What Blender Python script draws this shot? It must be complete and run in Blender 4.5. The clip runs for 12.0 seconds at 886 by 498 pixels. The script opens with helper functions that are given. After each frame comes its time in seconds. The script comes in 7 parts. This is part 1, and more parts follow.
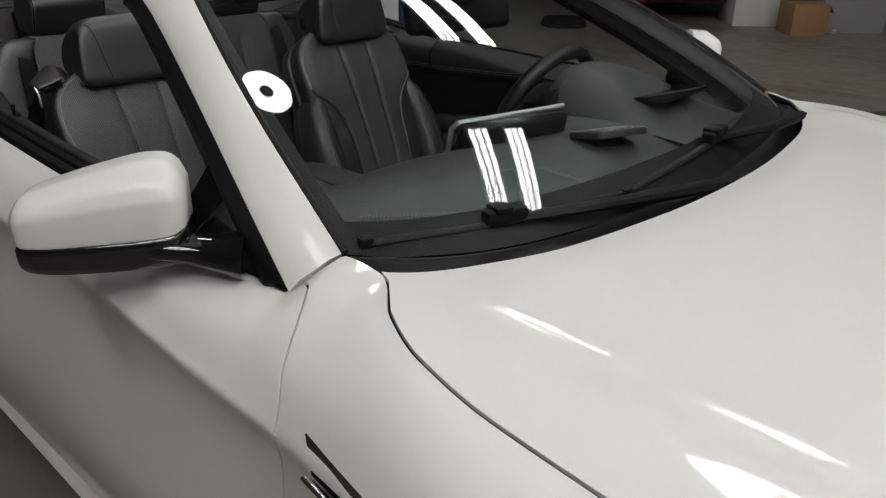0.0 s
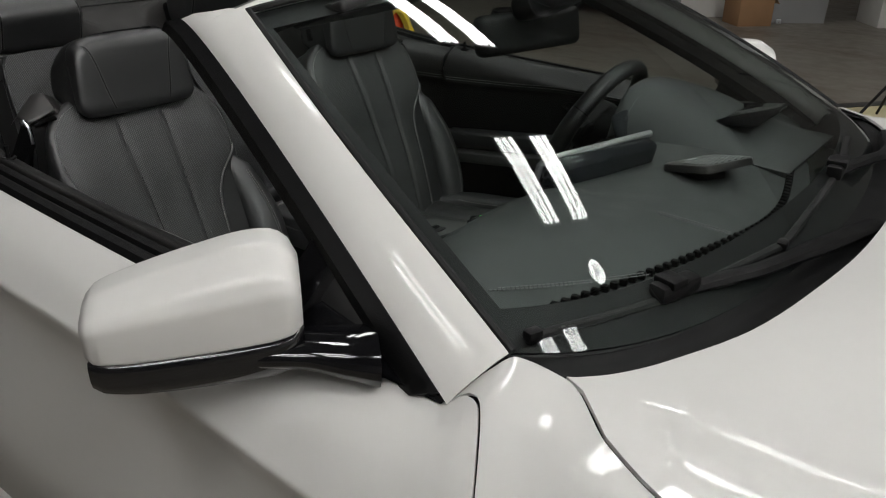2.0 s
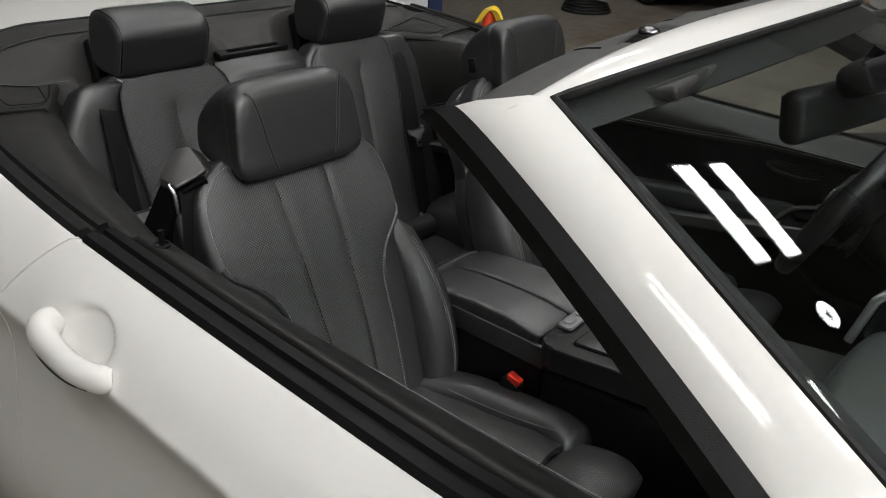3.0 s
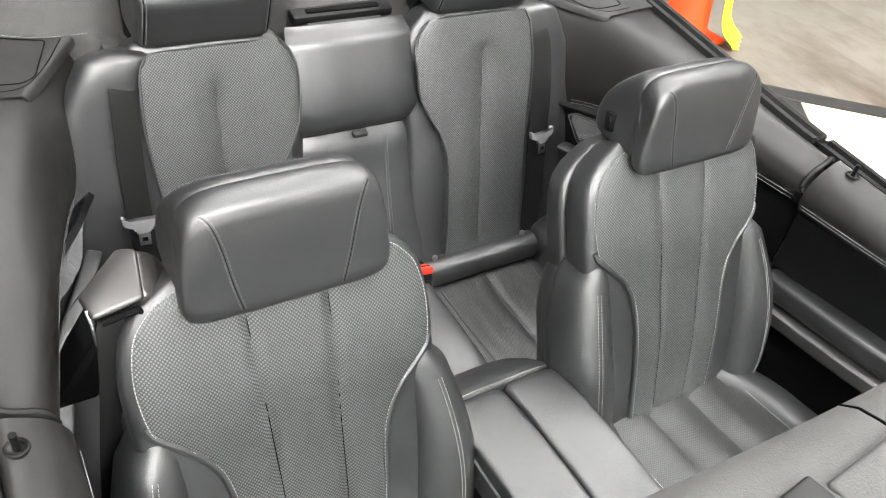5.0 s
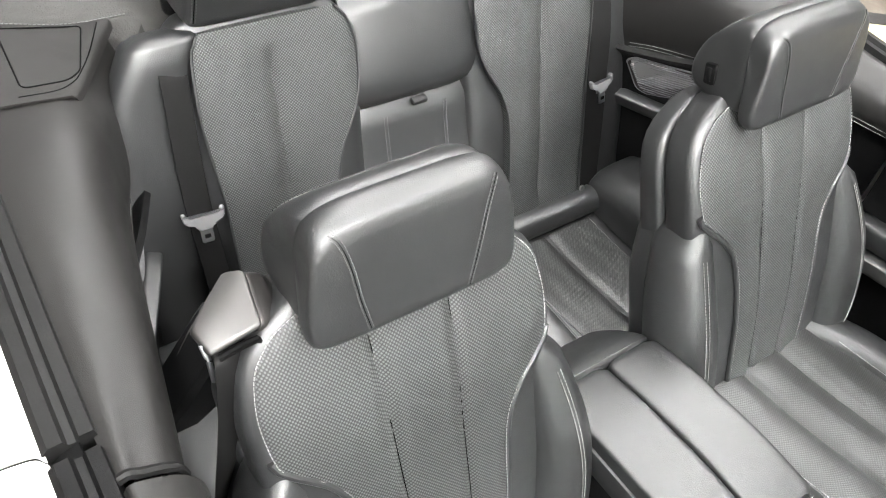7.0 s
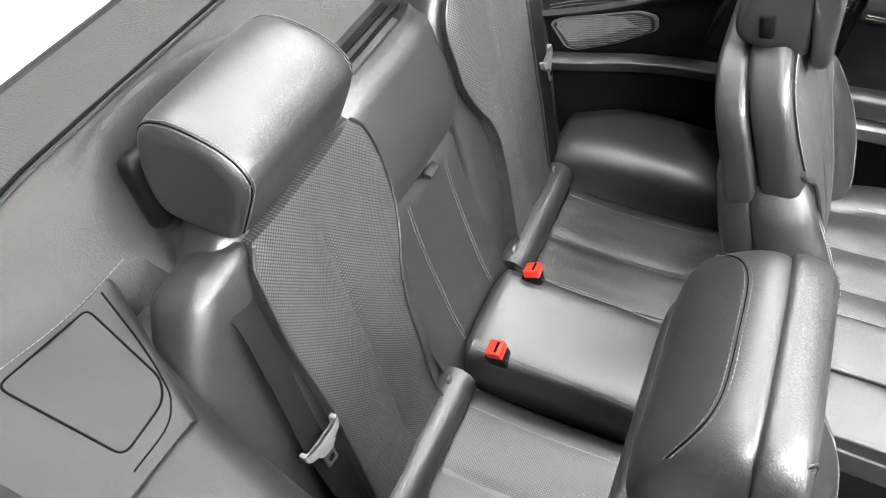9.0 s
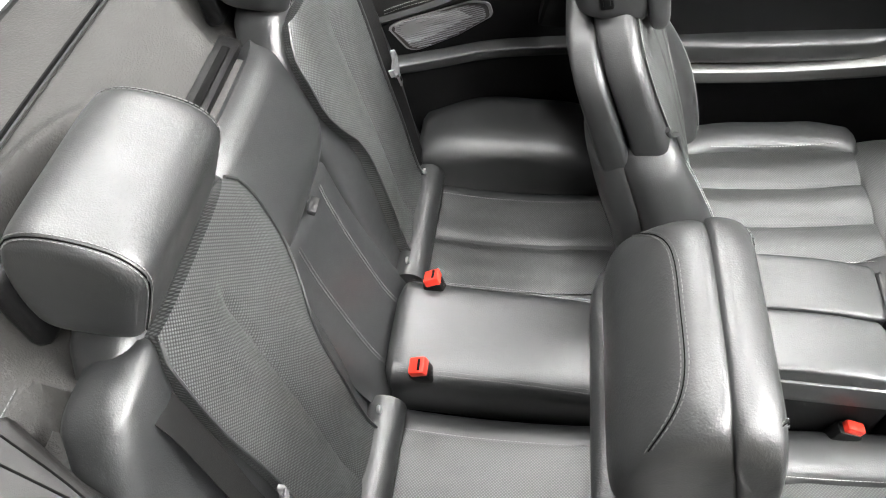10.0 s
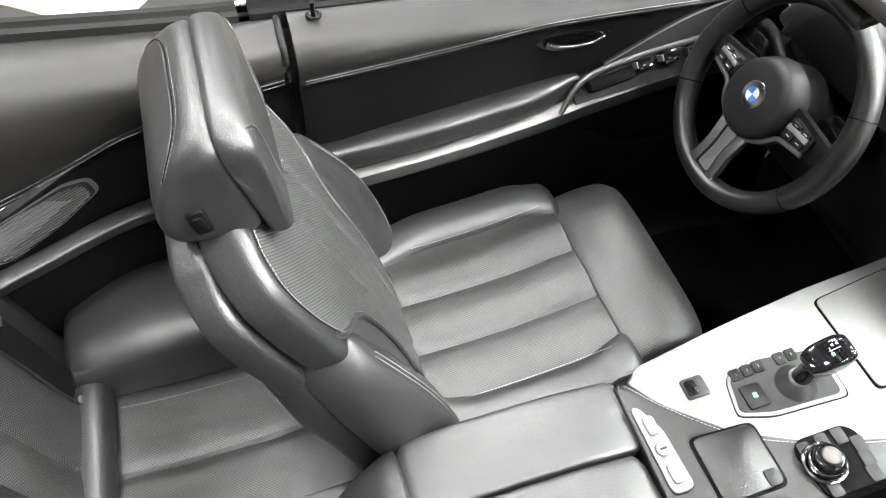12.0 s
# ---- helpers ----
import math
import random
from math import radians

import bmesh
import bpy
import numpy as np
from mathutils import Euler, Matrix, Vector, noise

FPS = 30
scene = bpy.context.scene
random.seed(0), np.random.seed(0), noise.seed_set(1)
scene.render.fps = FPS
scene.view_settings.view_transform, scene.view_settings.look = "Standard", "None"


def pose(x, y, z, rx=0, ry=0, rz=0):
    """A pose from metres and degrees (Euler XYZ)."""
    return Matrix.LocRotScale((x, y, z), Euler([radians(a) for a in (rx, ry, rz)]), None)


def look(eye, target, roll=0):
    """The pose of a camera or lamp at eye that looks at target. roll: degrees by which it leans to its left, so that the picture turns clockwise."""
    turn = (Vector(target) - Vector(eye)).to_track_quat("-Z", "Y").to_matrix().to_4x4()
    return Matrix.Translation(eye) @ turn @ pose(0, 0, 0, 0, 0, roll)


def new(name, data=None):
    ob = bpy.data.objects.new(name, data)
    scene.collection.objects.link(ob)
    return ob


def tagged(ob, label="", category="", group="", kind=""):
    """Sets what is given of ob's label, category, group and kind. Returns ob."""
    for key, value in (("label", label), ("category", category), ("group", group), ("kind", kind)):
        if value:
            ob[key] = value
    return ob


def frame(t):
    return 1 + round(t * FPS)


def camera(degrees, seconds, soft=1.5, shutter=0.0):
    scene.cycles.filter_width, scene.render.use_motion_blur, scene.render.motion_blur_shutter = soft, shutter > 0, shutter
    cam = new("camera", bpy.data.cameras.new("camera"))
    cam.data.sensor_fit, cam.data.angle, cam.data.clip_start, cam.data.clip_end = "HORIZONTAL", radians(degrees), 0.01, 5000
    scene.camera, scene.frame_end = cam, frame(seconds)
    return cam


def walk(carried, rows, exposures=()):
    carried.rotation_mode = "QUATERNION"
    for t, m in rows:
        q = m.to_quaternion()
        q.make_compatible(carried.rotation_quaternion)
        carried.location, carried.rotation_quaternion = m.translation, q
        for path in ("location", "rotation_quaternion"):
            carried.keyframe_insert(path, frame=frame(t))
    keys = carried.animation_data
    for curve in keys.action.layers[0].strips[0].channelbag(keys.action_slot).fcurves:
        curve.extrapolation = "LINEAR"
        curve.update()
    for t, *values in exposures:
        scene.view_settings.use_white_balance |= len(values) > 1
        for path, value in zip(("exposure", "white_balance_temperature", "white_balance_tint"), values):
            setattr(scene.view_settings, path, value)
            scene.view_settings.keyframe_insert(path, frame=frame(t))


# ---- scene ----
# ---------------------------------------------------------------- camera
cam = camera(59.0, 12.0, soft=1.1)
PATH = [
    (0, (-1.333, -2.006, 1.474), (-0.6700, -1.3806, 1.0631), 0.47),
    (0.5, (-1.307, -2.048, 1.543), (-0.6336, -1.4399, 1.1213), -0.17),
    (1, (-1.294, -2.035, 1.558), (-0.6042, -1.4503, 1.1313), -0.29),
    (1.5, (-1.266, -1.939, 1.532), (-0.5619, -1.3759, 1.0995), 0.00),
    (1.8, (-1.309, -1.753, 1.502), (-0.5948, -1.1938, 1.0816), 0.36),
    (2, (-1.345, -1.624, 1.495), (-0.6295, -1.0667, 1.0725), 0.70),
    (2.2, (-1.368, -1.506, 1.479), (-0.6530, -0.9482, 1.0570), 0.95),
    (2.5, (-1.368, -1.340, 1.483), (-0.6547, -0.7885, 1.0499), 1.61),
    (3, (-1.257, -1.071, 1.539), (-0.5694, -0.4964, 1.0953), 2.79),
    (3.5, (-1.145, -0.867, 1.632), (-0.5015, -0.2688, 1.1542), 4.48),
    (3.7, (-1.098, -0.796, 1.671), (-0.4757, -0.1923, 1.1727), 6.12),
    (5.3, (-0.652, -0.674, 1.773), (-0.2084, -0.0842, 1.0978), 11.67),
    (5.5, (-0.651, -0.672, 1.772), (-0.2183, -0.0872, 1.0854), 11.88),
    (6, (-0.652, -0.661, 1.770), (-0.2311, -0.0924, 1.0631), 11.66),
    (6.5, (-0.671, -0.622, 1.764), (-0.2408, -0.0681, 1.0519), 10.57),
    (7, (-0.766, -0.469, 1.738), (-0.3034, 0.0612, 1.0266), 9.07),
    (7.5, (-0.854, -0.273, 1.730), (-0.3552, 0.2240, 1.0196), 6.81),
    (7.7, (-0.852, -0.214, 1.722), (-0.3362, 0.2618, 1.0089), 6.08),
    (9.3, (-0.857, 0.249, 1.733), (-0.2315, 0.4290, 0.9732), 2.58),
    (9.5, (-0.853, 0.265, 1.735), (-0.2186, 0.4124, 0.9764), 2.11),
    (10, (-0.824, 0.262, 1.732), (-0.1716, 0.3273, 0.9771), 1.17),
    (10.5, (-0.725, 0.157, 1.750), (-0.0772, 0.1490, 0.9875), 1.05),
    (11, (-0.605, 0.028, 1.763), (0.0340, -0.0450, 0.9977), 0.51),
    (11.2, (-0.572, 0.012, 1.765), (0.0638, -0.0960, 1.0012), 0.86),
    (11.5, (-0.494, 0.010, 1.757), (0.1310, -0.1330, 0.9895), 1.04),
    (11.6, (-0.458, 0.022, 1.759), (0.1598, -0.1374, 0.9895), 1.04),
    (12, (-0.371, 0.056, 1.761), (0.2245, -0.1482, 0.9843), 1.79),
]
EXPOSURES = [(0.0, -1.05), (1.8, -1.1), (2.6, -0.8), (3.7, 0.25), (5.3, 1.93), (7.0, 2.0), (9.3, 2.2), (12.0, 2.15)]
walk(cam, [(t, look(eye, target, roll)) for t, eye, target, roll in PATH], EXPOSURES)

# ---------------------------------------------------------------- world: a closed hall, so only a faint fill
world = bpy.data.worlds.new("hall_world")
world.use_nodes = True
world.node_tree.nodes["Background"].inputs[0].default_value = (0.8, 0.9, 1.0, 1)
world.node_tree.nodes["Background"].inputs[1].default_value = 0.02
scene.world = world


# ---------------------------------------------------------------- materials
def material(name, base, rough=0.5, metal=0.0, coat=0.0, spec=0.5, vary=0.12, vscale=6.0, bump=0.0, bscale=200.0,
             rvary=0.1, emit=None, trans=0.0, ior=1.45, sheen=0.0, film=0.0, wrinkle=0.0):
    m = bpy.data.materials.new(name)
    m.use_nodes = True
    nt = m.node_tree
    p = nt.nodes["Principled BSDF"]
    co = nt.nodes.new("ShaderNodeTexCoord")
    n1 = nt.nodes.new("ShaderNodeTexNoise")
    n1.inputs["Scale"].default_value, n1.inputs["Detail"].default_value = vscale, 6
    nt.links.new(co.outputs["Object"], n1.inputs["Vector"])
    ramp = nt.nodes.new("ShaderNodeMix")
    ramp.data_type = "RGBA"
    ramp.inputs[6].default_value = (*[c * (1 - vary) for c in base], 1)
    ramp.inputs[7].default_value = (*[min(1, c * (1 + vary)) for c in base], 1)
    nt.links.new(n1.outputs["Fac"], ramp.inputs[0])
    nt.links.new(ramp.outputs[2], p.inputs["Base Color"])
    n2 = nt.nodes.new("ShaderNodeTexNoise")
    n2.inputs["Scale"].default_value, n2.inputs["Detail"].default_value = vscale * 3.7, 4
    nt.links.new(co.outputs["Object"], n2.inputs["Vector"])
    mr = nt.nodes.new("ShaderNodeMapRange")
    mr.inputs[3].default_value, mr.inputs[4].default_value = max(0.0, rough - rvary), min(1, rough + rvary)
    nt.links.new(n2.outputs["Fac"], mr.inputs[0])
    nt.links.new(mr.outputs[0], p.inputs["Roughness"])
    p.inputs["Metallic"].default_value = metal
    p.inputs["Specular IOR Level"].default_value = spec
    p.inputs["Coat Weight"].default_value = coat
    p.inputs["Coat Roughness"].default_value = film or 0.03
    p.inputs["Transmission Weight"].default_value = trans
    p.inputs["IOR"].default_value = ior
    p.inputs["Sheen Weight"].default_value = sheen
    if emit:
        p.inputs["Emission Color"].default_value = (*emit[:3], 1)
        p.inputs["Emission Strength"].default_value = emit[3]
    if bump:
        n3 = nt.nodes.new("ShaderNodeTexNoise")
        n3.inputs["Scale"].default_value, n3.inputs["Detail"].default_value = bscale, 3
        nt.links.new(co.outputs["Object"], n3.inputs["Vector"])
        b = nt.nodes.new("ShaderNodeBump")
        b.inputs["Strength"].default_value, b.inputs["Distance"].default_value = 0.6, bump
        nt.links.new(n3.outputs["Fac"], b.inputs["Height"])
        nt.links.new(b.outputs[0], p.inputs["Normal"])
    if wrinkle:
        n4 = nt.nodes.new("ShaderNodeTexNoise")
        n4.inputs["Scale"].default_value, n4.inputs["Detail"].default_value = 17.0, 3
        n4.inputs["Distortion"].default_value = 0.25
        nt.links.new(co.outputs["Object"], n4.inputs["Vector"])
        w = nt.nodes.new("ShaderNodeBump")
        w.inputs["Strength"].default_value, w.inputs["Distance"].default_value = 0.5, wrinkle
        nt.links.new(n4.outputs["Fac"], w.inputs["Height"])
        if bump:
            nt.links.new(w.outputs[0], b.inputs["Normal"])
        else:
            nt.links.new(w.outputs[0], p.inputs["Normal"])
    return m


def dotted(m, spacing, depth, dark, angle=45.0, plane="XZ", proud=False):
    """Adds rows of small punched holes to a leather or plastic."""
    nt = m.node_tree
    p = nt.nodes["Principled BSDF"]
    co = nt.nodes.new("ShaderNodeTexCoord")
    mp = nt.nodes.new("ShaderNodeMapping")
    s = 1 / spacing
    mp.inputs["Scale"].default_value = {"XZ": (s, 0.0, s), "XY": (s, s, 0.0), "YZ": (0.0, s, s)}[plane]
    mp.inputs["Rotation"].default_value = {"XZ": (0, radians(angle), 0), "XY": (0, 0, radians(angle)), "YZ": (radians(angle), 0, 0)}[plane]
    nt.links.new(co.outputs["Object"], mp.inputs["Vector"])
    v = nt.nodes.new("ShaderNodeTexVoronoi")
    v.inputs["Scale"].default_value, v.inputs["Randomness"].default_value = 1.0, 0.0
    nt.links.new(mp.outputs[0], v.inputs["Vector"])
    mr = nt.nodes.new("ShaderNodeMapRange")
    mr.inputs[1].default_value, mr.inputs[2].default_value = 0.20, 0.46
    if proud:
        mr.inputs[3].default_value, mr.inputs[4].default_value = 1.0, 0.0
    nt.links.new(v.outputs["Distance"], mr.inputs[0])
    b = nt.nodes.new("ShaderNodeBump")
    b.inputs["Strength"].default_value, b.inputs["Distance"].default_value = 1.0, depth
    nt.links.new(mr.outputs[0], b.inputs["Height"])
    old = p.inputs["Normal"].links
    if old:
        nt.links.new(old[0].from_socket, b.inputs["Normal"])
    nt.links.new(b.outputs[0], p.inputs["Normal"])
    src = p.inputs["Base Color"].links[0].from_socket
    mix = nt.nodes.new("ShaderNodeMix")
    mix.data_type = "RGBA"
    mix.inputs[6].default_value = (dark, dark, dark, 1)
    nt.links.new(mr.outputs[0], mix.inputs[0])
    nt.links.new(src, mix.inputs[7])
    nt.links.new(mix.outputs[2], p.inputs["Base Color"])
    return m


WHITE = material("white_car_paint", (0.72, 0.71, 0.685), 0.45, coat=0.72, spec=0.12, vary=0.012, vscale=60, rvary=0.0)
GLOSS = material("gloss_black", (0.006, 0.006, 0.007), 0.08, coat=0.6, vary=0.2, rvary=0.03)
PLASTIC = material("black_grained_plastic", (0.0040, 0.0040, 0.0042), 0.48, spec=0.25, vary=0.2, bump=0.0006, bscale=700)
TRIMDARK = material("soft_black_trim", (0.0120, 0.0114, 0.0110), 0.46, spec=0.55, vary=0.15, bump=0.0005, bscale=900)
RUBBER = material("black_rubber", (0.007, 0.007, 0.007), 0.6, spec=0.35, vary=0.25, bump=0.0004, bscale=300)
LEATHER = material("black_leather", (0.0165, 0.0170, 0.0176), 0.435, spec=1.0, ior=1.5, vary=0.14, vscale=9, bump=0.0005, bscale=520, rvary=0.06, wrinkle=0.0026)
WHEELHIDE = material("worn_wheel_leather", (0.007, 0.007, 0.0072), 0.38, spec=0.75, vary=0.15, vscale=12, bump=0.0006, bscale=600)
PERF = dotted(material("perforated_black_leather", (0.094, 0.0985, 0.097), 0.47, spec=0.8, vary=0.12, vscale=9), 0.0038, 0.0004, 0.012, proud=True)
PERFSEAT = dotted(material("perforated_seat_leather", (0.056, 0.058, 0.056), 0.45, spec=0.8, vary=0.12, vscale=9, wrinkle=0.0022), 0.0038, 0.0002, 0.014, plane="XY", proud=True)
DASHSKIN = material("dark_dash_skin", (0.025, 0.0275, 0.0268), 0.52, vary=0.06, bump=0.0003, bscale=700)
HEADLINER = material("grey_header_cloth", (0.065, 0.064, 0.062), 0.75, vary=0.1, vscale=30, bump=0.0006, bscale=500)
THREAD = material("pale_thread", (0.33, 0.33, 0.32), 0.8, vary=0.25, vscale=300)
GREYTHREAD = material("grey_thread", (0.13, 0.13, 0.13), 0.8, vary=0.25, vscale=300)
SEAMDARK = material("dark_seam", (0.003, 0.003, 0.003), 0.85, spec=0.1, vary=0.2)
ALU = material("brushed_aluminium", (0.21, 0.21, 0.206), 0.46, metal=1.0, vary=0.04, vscale=40, rvary=0.08, bump=0.0002, bscale=900)
DARKSATIN = material("dark_satin_metal", (0.085, 0.080, 0.078), 0.42, metal=0.85, vary=0.1, vscale=12, rvary=0.06)
CHROME = material("chrome", (0.85, 0.85, 0.86), 0.07, metal=1.0, vary=0.03, rvary=0.04)
SATIN = material("satin_silver_plastic", (0.36, 0.36, 0.36), 0.36, metal=0.8, vary=0.06)
CAPSATIN = material("worn_satin_silver", (0.10, 0.097, 0.095), 0.45, metal=0.85, vary=0.12, vscale=14, rvary=0.08)
GREYPLASTIC = material("grey_plastic", (0.16, 0.16, 0.164), 0.45, vary=0.06)
GRILLE = dotted(material("grey_grille", (0.20, 0.20, 0.20), 0.45, metal=0.4, vary=0.06), 0.0045, 0.001, 0.01, plane="YZ")
FINEGRILLE = dotted(material("fine_dark_grille", (0.060, 0.060, 0.061), 0.5, metal=0.3, vary=0.06), 0.0022, 0.0004, 0.01, plane="YZ")
BUTTON = material("dark_grey_button", (0.014, 0.014, 0.0145), 0.5, spec=0.35, vary=0.1)
KEYGREY = material("pale_grey_key", (0.19, 0.19, 0.188), 0.45, vary=0.08, vscale=60)
DARKCHROME = material("dark_chrome", (0.34, 0.34, 0.35), 0.14, metal=1.0, vary=0.05, rvary=0.05)
WEBBING = material("seat_belt_webbing", (0.0055, 0.0054, 0.0054), 0.7, spec=0.25, vary=0.3, vscale=400, bump=0.0005, bscale=900)
RED = material("red_plastic", (0.62, 0.035, 0.02), 0.35, vary=0.1)
CARPET = material("black_carpet", (0.0025, 0.0025, 0.0025), 0.95, vary=0.4, vscale=300, bump=0.002, bscale=600, spec=0.1)
PRINT = material("white_print", (0.6, 0.6, 0.6), 0.6, vary=0.05)
GLASS = material("windscreen_glass", (0.86, 0.93, 0.90), 0.0, trans=1.0, ior=1.45, vary=0.0, rvary=0.0)
TYRE = material("tyre_rubber", (0.018, 0.018, 0.018), 0.75, vary=0.2, bump=0.001, bscale=120)
STEEL = material("zinc_steel", (0.55, 0.56, 0.58), 0.3, metal=1.0, vary=0.1)
MIRROR = material("mirror_glass", (0.85, 0.87, 0.88), 0.02, metal=1.0, vary=0.0, rvary=0.0)
BLUE = material("badge_blue", (0.02, 0.16, 0.55), 0.3, coat=0.5, vary=0.03)
WHITEP = material("badge_white", (0.75, 0.75, 0.75), 0.3, coat=0.5, vary=0.03)
SCREEN = material("dark_screen", (0.01, 0.011, 0.013), 0.12, vary=0.1)
GREENLIT = material("lit_green_symbol", (0.05, 0.3, 0.05), 0.5, emit=(0.1, 1.0, 0.15, 1.2))
LAMP = material("light_diffuser", (0.9, 0.9, 0.9), 0.5, emit=(0.99, 0.985, 0.97, 40.0))
HIGHBAY = material("highbay_diffuser", (0.9, 0.9, 0.9), 0.5, emit=(0.99, 0.985, 0.97, 40.0))
LAMPBODY = material("white_lamp_housing", (0.7, 0.7, 0.7), 0.4, vary=0.04)
WALLPAINT = material("hall_wall_paint", (0.11, 0.105, 0.098), 0.7, vary=0.12, vscale=1.2, bump=0.002, bscale=60)
# pale only to bounce light back onto the forward-facing leather
BOUNCEWALL = material("pale_bounce_wall", (0.45, 0.44, 0.43), 0.6, vary=0.04, vscale=1.2, bump=0.002, bscale=60)
CEILING = material("hall_ceiling_paint", (0.11, 0.11, 0.108), 0.8, vary=0.1, vscale=1.0, bump=0.002, bscale=40)


def concrete():
    m = material("stained_concrete", (0.185, 0.167, 0.142), 0.45, vary=0.28, vscale=2.2, bump=0.0012, bscale=90, rvary=0.15)
    nt = m.node_tree
    p = nt.nodes["Principled BSDF"]
    src = p.inputs["Base Color"].links[0].from_socket
    co = nt.nodes.new("ShaderNodeTexCoord")
    mp = nt.nodes.new("ShaderNodeMapping")
    mp.inputs["Scale"].default_value = (0.9, 0.32, 1)
    nt.links.new(co.outputs["Object"], mp.inputs["Vector"])
    n = nt.nodes.new("ShaderNodeTexNoise")
    n.inputs["Scale"].default_value, n.inputs["Detail"].default_value, n.inputs["Roughness"].default_value = 1.7, 9, 0.68
    nt.links.new(mp.outputs[0], n.inputs["Vector"])
    mr = nt.nodes.new("ShaderNodeMapRange")
    mr.inputs[1].default_value, mr.inputs[2].default_value = 0.50, 0.70
    nt.links.new(n.outputs["Fac"], mr.inputs[0])
    mix = nt.nodes.new("ShaderNodeMix")
    mix.data_type = "RGBA"
    mix.inputs[7].default_value = (0.075, 0.048, 0.030, 1)
    nt.links.new(mr.outputs[0], mix.inputs[0])
    nt.links.new(src, mix.inputs[6])
    nt.links.new(mix.outputs[2], p.inputs["Base Color"])
    return m


CONCRETE = concrete()
TILEBLACK = material("black_floor_tile", (0.035, 0.034, 0.033), 0.45, vary=0.25, vscale=5, bump=0.0006, bscale=80)
TILECREAM = material("cream_floor_tile", (0.55, 0.49, 0.30), 0.5, vary=0.12, vscale=4, bump=0.0006, bscale=80)
CONE = material("orange_cone_plastic", (0.85, 0.08, 0.015), 0.5, vary=0.08)
CLOTH = material("yellow_cloth", (0.80, 0.58, 0.03), 0.85, vary=0.15, vscale=20, bump=0.002, bscale=200, sheen=0.3)
CARD = material("brown_cardboard", (0.30, 0.17, 0.085), 0.8, vary=0.15, vscale=5)
WHITECARD = material("white_carton", (0.55, 0.54, 0.51), 0.7, vary=0.1, vscale=5)
GREYPANEL = material("grey_panel", (0.28, 0.28, 0.28), 0.6, vary=0.1, vscale=2)
REDPAINT = material("dark_red_car_paint", (0.22, 0.01, 0.01), 0.3, coat=1.0, vary=0.05)
NAVY = material("navy_fabric", (0.02, 0.035, 0.10), 0.7, vary=0.15)
BOARD = material("white_board", (0.75, 0.76, 0.78), 0.5, vary=0.03)


# ---------------------------------------------------------------- mesh helpers
def lerp(a, b, f):
    return a + (b - a) * f


def smooth01(f):
    f = max(0.0, min(1.0, f))
    return f * f * (3 - 2 * f)


def curve_at(pts, f):
    """A point on the smooth curve through pts (tuples of any size), f from 0 to 1."""
    n = len(pts) - 1
    s = max(0.0, min(1.0, f)) * n
    i = min(int(s), n - 1)
    u = s - i
    p1, p2 = pts[i], pts[i + 1]
    p0 = pts[i - 1] if i > 0 else tuple(2 * a - b for a, b in zip(p1, p2))
    p3 = pts[i + 2] if i + 2 <= n else tuple(2 * b - a for a, b in zip(p1, p2))
    return tuple(0.5 * (2 * b + (c - a) * u + (2 * a - 5 * b + 4 * c - d) * u * u + (3 * b - a - 3 * c + d) * u ** 3)
                 for a, b, c, d in zip(p0, p1, p2, p3))


def table_at(rows, key):
    """Smooth interpolation of a table whose rows begin with a rising key."""
    key = max(rows[0][0], min(rows[-1][0], key))
    for i in range(len(rows) - 1):
        if key <= rows[i + 1][0]:
            h = rows[i + 1][0] - rows[i][0]
            u = (key - rows[i][0]) / h
            res = []
            for a in range(1, len(rows[0])):
                d = (rows[i + 1][a] - rows[i][a]) / h
                ends = []
                for j in (i, i + 1):
                    if 0 < j < len(rows) - 1:
                        d0 = (rows[j][a] - rows[j - 1][a]) / (rows[j][0] - rows[j - 1][0])
                        d1 = (rows[j + 1][a] - rows[j][a]) / (rows[j + 1][0] - rows[j][0])
                        ends.append(0.0 if d0 * d1 <= 0 else 2 * d0 * d1 / (d0 + d1))
                    else:
                        ends.append(d)
                res.append((2 * u ** 3 - 3 * u * u + 1) * rows[i][a] + (u ** 3 - 2 * u * u + u) * h * ends[0]
                           + (3 * u * u - 2 * u ** 3) * rows[i + 1][a] + (u ** 3 - u * u) * h * ends[1])
            return tuple(res)
    return rows[-1][1:]


def resample(pts, n):
    return [curve_at(pts, i / (n - 1)) for i in range(n)]


def finish(me, sharp=40):
    me.shade_smooth()
    me.set_sharp_from_angle(angle=radians(sharp))


def part(name, bm, mat, parent=None, label="", sharp=40):
    if isinstance(bm, bmesh.types.BMesh):
        me = bpy.data.meshes.new(name)
        bmesh.ops.recalc_face_normals(bm, faces=bm.faces)
        bm.to_mesh(me)
        bm.free()
    else:
        me = bm
    me.materials.clear()
    me.materials.append(mat)
    finish(me, sharp)
    ob = new(name, me)
    if parent is not None:
        ob.parent = parent
    if label:
        ob["label"] = label
    return ob


def thing(name, label, category, at=(0, 0, 0), group="", kind=""):
    ob = new(name)
    ob.empty_display_size = 0.1
    ob.location = at
    return tagged(ob, label, category, group, kind)


def grid(rows, closed=False):
    """A bmesh over rows of points. closed: the rows are rings."""
    bm = bmesh.new()
    vs = [[bm.verts.new(p) for p in r] for r in rows]
    m = len(vs[0])
    for i in range(len(vs) - 1):
        for j in range(m if closed else m - 1):
            k = (j + 1) % m
            bm.faces.new((vs[i][j], vs[i][k], vs[i + 1][k], vs[i + 1][j]))
    return bm


